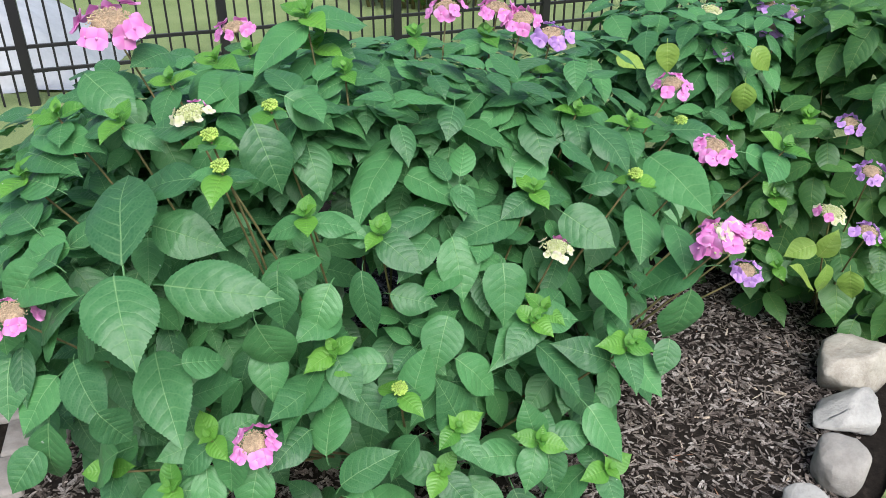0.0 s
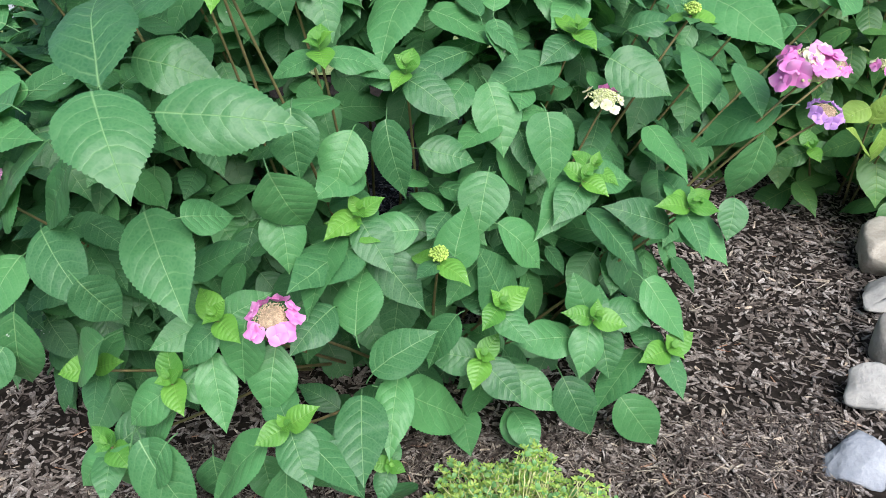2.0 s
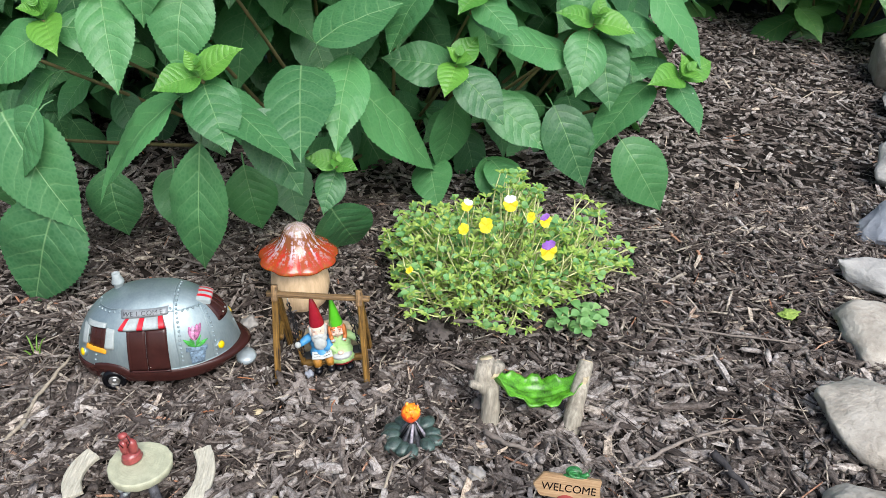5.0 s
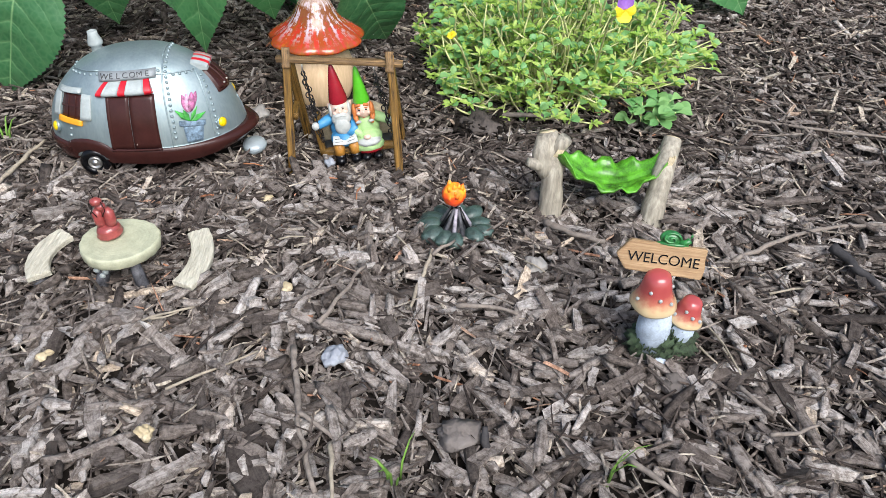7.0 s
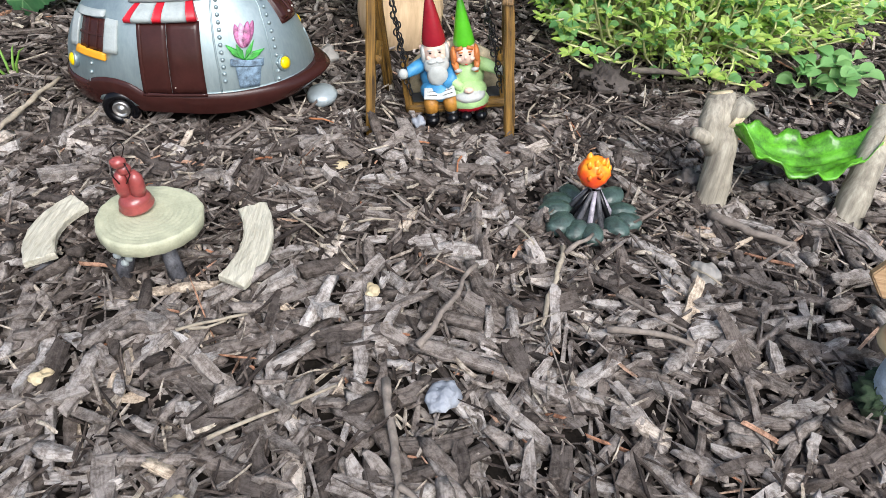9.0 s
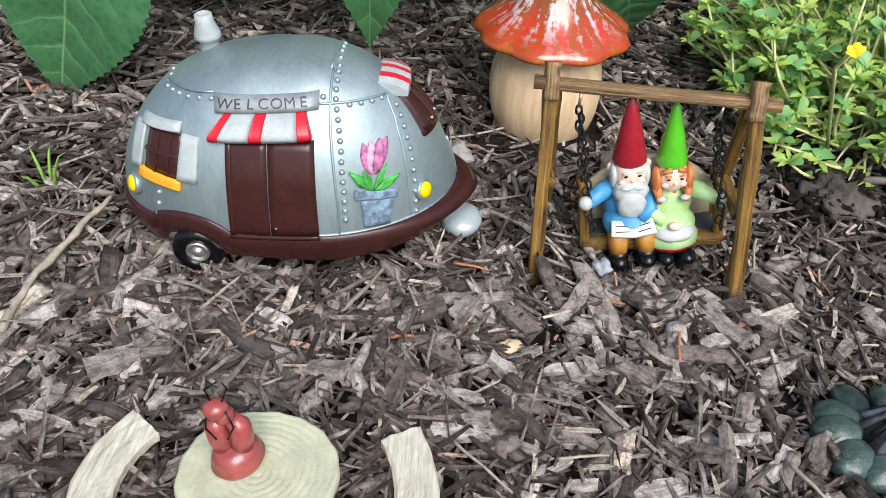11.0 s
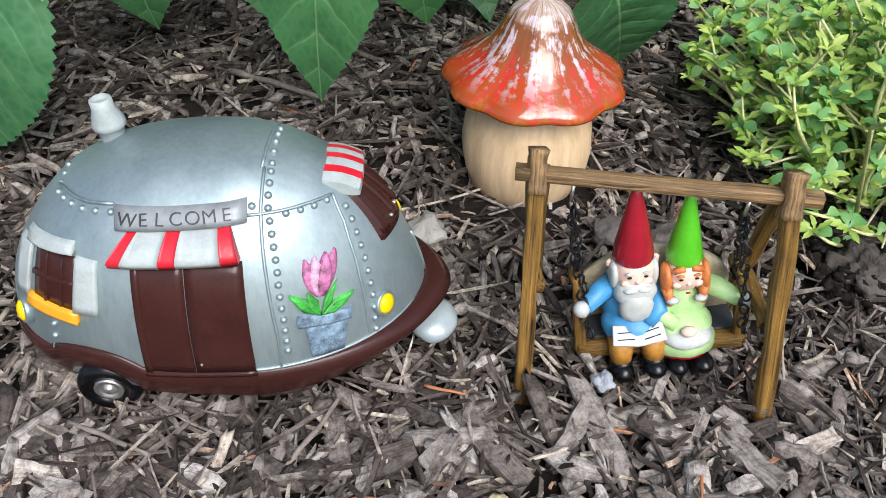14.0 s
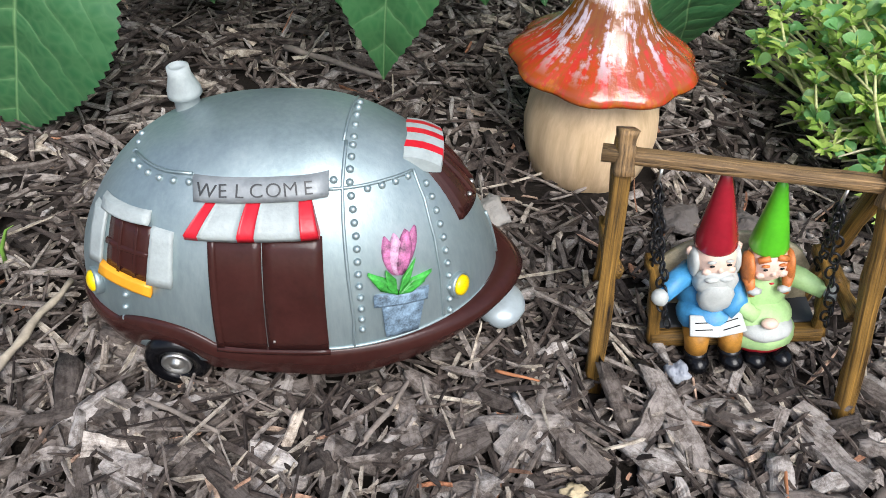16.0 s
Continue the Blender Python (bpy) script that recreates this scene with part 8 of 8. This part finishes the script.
build_stick("twig", ((-0.2, 0.525, 0.012), (-0.198, 0.505, 0.013), (-0.196, 0.48, 0.01)), 0.002, PALESTICK, "pale crooked twig on mulch", 0.5)
build_stick("twig", ((-0.54, 0.765, 0.006), (-0.524, 0.805, 0.013), (-0.519, 0.845, 0.016), (-0.507, 0.88, 0.02), (-0.502, 0.91, 0.019)), 0.0024, PALESTICK, "weathered tan stick lying beside the camper", 0.6)
build_stick("twig", ((-0.121, 0.724, 0.013), (-0.131, 0.695, 0.012), (-0.143, 0.657, 0.008)), 0.0019, PALESTICK, "pale straw-coloured twig leaning on mulch", 0.6)
build_stick("twig", ((0.135, 0.704, 0.011), (0.2, 0.735, 0.013), (0.26, 0.748, 0.013), (0.32, 0.753, 0.01)), 0.0024, TWIG, "long thin grey twig on mulch", 0.3)
build_stick("twig", ((0.24, 0.957, 0.01), (0.32, 0.925, 0.012), (0.42, 0.902, 0.01)), 0.0019, TWIG, "long thin brown twig on mulch", 0.3)
build_stick("twig", ((-0.46, 1.03, 0.01), (-0.38, 1.03, 0.012), (-0.315, 0.995, 0.01)), 0.0026, TWIG, "grey stick behind the camper", 0.2)
build_stick("twig", ((-0.52, 0.985, 0.01), (-0.47, 0.99, 0.014), (-0.44, 1.0, 0.01)), 0.002, TWIG, "thin grey stick behind the camper", 0.3)
build_stick("twig", ((0.226, 0.706, 0.02), (0.234, 0.684, 0.016), (0.252, 0.656, 0.01)), 0.0046, DARKSTICK, "short black charred stick on mulch", 0.2)
build_stick("twig", ((-0.03, 0.975, 0.008), (0.02, 0.962, 0.014), (0.055, 0.97, 0.012)), 0.0026, TWIG, "bare brown twig under the viola", 0.4)
build_stick("twig", ((-0.0955, 0.517, 0.004), (-0.097, 0.521, 0.014), (-0.0965, 0.526, 0.021)), 0.0032, DARKSTICK, "short upright grey stick in the mulch", 0.2)
build_stick("twig", ((0.06, 0.63, 0.012), (0.082, 0.585, 0.01)), 0.0011, PALESTICK, "straight pale straw on mulch", 0.1)
WORDS = {TWIG.name: "thin grey-brown twig on mulch", PALESTICK.name: "thin pale straw on mulch", RUST.name: "rust-brown pine needle on mulch"}
for pts, r, mat in (
    (((0.148, 0.657, 0.014), (0.166, 0.658, 0.017), (0.188, 0.662, 0.014)), 0.0012, PALESTICK),
    (((0.084, 0.625, 0.014), (0.089, 0.596, 0.017), (0.092, 0.570, 0.014)), 0.0009, PALESTICK),
    (((-0.007, 0.502, 0.014), (0.004, 0.484, 0.017), (0.019, 0.471, 0.014)), 0.0022, TWIG),
    (((0.092, 0.515, 0.014), (0.110, 0.516, 0.017), (0.128, 0.522, 0.014)), 0.0016, TWIG),
    (((0.087, 0.559, 0.014), (0.090, 0.545, 0.017), (0.101, 0.535, 0.014)), 0.0018, TWIG),
    (((-0.347, 0.644, 0.014), (-0.328, 0.649, 0.017), (-0.310, 0.658, 0.014)), 0.0012, PALESTICK),
    (((-0.341, 0.645, 0.014), (-0.330, 0.644, 0.017), (-0.320, 0.653, 0.014)), 0.0011, PALESTICK),
    (((-0.212, 0.637, 0.014), (-0.196, 0.665, 0.017), (-0.179, 0.705, 0.014)), 0.0022, TWIG),
    (((-0.122, 0.717, 0.014), (-0.112, 0.724, 0.017), (-0.101, 0.736, 0.014)), 0.0018, TWIG),
    (((-0.107, 0.653, 0.014), (-0.084, 0.647, 0.017), (-0.061, 0.640, 0.014)), 0.0022, TWIG),
    (((-0.096, 0.680, 0.014), (-0.080, 0.662, 0.017), (-0.061, 0.652, 0.014)), 0.0012, TWIG),
    (((-0.017, 0.762, 0.014), (-0.000, 0.741, 0.017), (0.030, 0.731, 0.014)), 0.0032, TWIG),
    (((-0.045, 0.706, 0.014), (-0.039, 0.697, 0.017), (-0.030, 0.690, 0.014)), 0.0009, PALESTICK),
    (((-0.152, 0.746, 0.014), (-0.147, 0.733, 0.017), (-0.141, 0.724, 0.014)), 0.0009, PALESTICK),
    (((-0.299, 0.751, 0.014), (-0.286, 0.736, 0.017), (-0.274, 0.726, 0.014)), 0.0008, PALESTICK),
    (((-0.253, 0.743, 0.014), (-0.243, 0.743, 0.017), (-0.231, 0.746, 0.014)), 0.0009, PALESTICK),
    (((-0.358, 0.824, 0.014), (-0.347, 0.841, 0.017), (-0.336, 0.864, 0.014)), 0.0014, TWIG),
    (((-0.300, 0.868, 0.014), (-0.289, 0.863, 0.017), (-0.281, 0.863, 0.014)), 0.0008, RUST),
    (((-0.453, 0.848, 0.014), (-0.432, 0.838, 0.017), (-0.414, 0.831, 0.014)), 0.0013, TWIG),
    (((-0.123, 0.900, 0.014), (-0.130, 0.882, 0.017), (-0.132, 0.872, 0.014)), 0.0009, PALESTICK),
    (((-0.184, 0.823, 0.014), (-0.187, 0.811, 0.017), (-0.188, 0.802, 0.014)), 0.0009, RUST),
    (((-0.440, 1.149, 0.014), (-0.400, 1.126, 0.017), (-0.367, 1.112, 0.014)), 0.0024, TWIG),
):
    build_stick("twig", pts, r, mat, WORDS[mat.name], 0.35)
build_stick("twig", ((-0.315, 0.575, 0.013), (-0.255, 0.607, 0.015)), 0.0011, PALESTICK, "thin pale stem on mulch", 0.2)


def build_pebble(x, y, size, mat, label, seed, z=0.006, category="stone"):
    bm = bmesh.new()
    ball(bm, (0, 0, 0), size, 0.5, 3 if category == "stone" else 4, 22, Matrix.Rotation(seed, 3, "Z"))
    for v in bm.verts:
        v.co += v.co.normalized() * (0.2 * max(size) if category == "stone" else 0.35 * max(size)) * noise.noise(v.co * 230 + Vector((seed, 0, 0)))
        v.co += v.co.normalized() * 0.1 * max(size) * noise.noise(v.co * 700 + Vector((seed, 0, 0)))
    ob = part("pebble" if category == "stone" else "clod", bm, mat, None)
    ob.location = (x, y, z)
    return tagged(ob, label, category)


CLOD = rock_material("clod_soil", (0.03, 0.025, 0.022), (0.075, 0.063, 0.056), (0.13, 0.112, 0.1))
BARKY = rock_material("pale_wood_flake", (0.34, 0.25, 0.14), (0.5, 0.41, 0.26), (0.62, 0.55, 0.4))
build_pebble(-0.199, 0.605, (0.0105, 0.007, 0.006), BLUEROCK, "pale blue-grey pebble on mulch", 1, 0.012)
build_pebble(-0.057, 0.952, (0.022, 0.016, 0.013), CLOD, "dark crumbly clod of soil", 2, 0.008, "soil")
build_pebble(-0.116, 0.53, (0.015, 0.011, 0.008), DARKSTONE, "brown-grey stone in the mulch", 3, 0.011)
build_pebble(-0.02, 0.81, (0.008, 0.007, 0.006), DARKSTONE, "small grey pebble in the mulch", 4, 0.01)
build_pebble(-0.035, 0.705, (0.009, 0.008, 0.006), GREYROCK, "rounded grey pebble in the mulch", 5, 0.011)
build_pebble(-0.155, 0.975, (0.016, 0.012, 0.01), DARKSTONE, "dull grey stone behind the swing", 6, 0.008)
build_pebble(-0.19, 0.985, (0.013, 0.01, 0.008), DARKSTONE, "small dull stone behind the swing", 7, 0.008)
build_pebble(-0.298, 0.985, (0.012, 0.01, 0.009), GREYROCK, "grey stone beside the mushroom", 8, 0.008)
build_pebble(0.046, 0.572, (0.012, 0.009, 0.006), DARKSTONE, "low dark grey lump before the toadstool", 15, 0.006)
build_pebble(-0.408, 0.612, (0.0055, 0.0035, 0.0022), BARKY, "pale yellow wood crumb", 10, 0.014, "wood")
build_pebble(-0.241, 0.681, (0.005, 0.0035, 0.003), BARKY, "pale yellow wood crumb", 11, 0.014, "wood")
build_pebble(-0.32, 0.538, (0.006, 0.0045, 0.005), BARKY, "amber resin crumb on mulch", 12, 0.014, "wood")
build_pebble(-0.27, 0.81, (0.006, 0.0035, 0.0022), BARKY, "pale wood crumb before the camper", 13, 0.013, "wood")
build_pebble(-0.2157, 0.8741, (0.005, 0.005, 0.006), BLUEROCK, "grey-white pebble beneath the swing", 14, 0.011)
build_pebble(0.44, 0.965, (0.016, 0.009, 0.003), SMALL, "wilted pale green leaf scrap", 16, 0.012, "leaf")


def build_tuft(x, y, count, height, seed):
    rnd = random.Random(seed)
    root = thing("grass_tuft", pose(x, y, 0.004), "few bright green grass blades in the mulch", "grass", "grass tufts")
    for i in range(count):
        a, h = rnd.uniform(0, 6.28), height * rnd.uniform(0.6, 1.1)
        d = Vector((math.cos(a), math.sin(a), 0))
        bm = bmesh.new()
        tube(bm, [d * 0.004, d * 0.006 + Vector((0, 0, h * 0.5)), d * (0.006 + 0.2 * h) + Vector((0, 0, h * 0.9)), d * (0.006 + 0.35 * h) + Vector((0, 0, h))], [0.0012, 0.0013, 0.0009, 0.0002], 5, 0.35)
        part("blade", bm, BLADE, root)
    return root


build_tuft(-0.157, 0.497, 4, 0.035, 1)
build_tuft(-0.027, 0.49, 3, 0.045, 2)
build_tuft(-0.55, 0.93, 4, 0.03, 3)
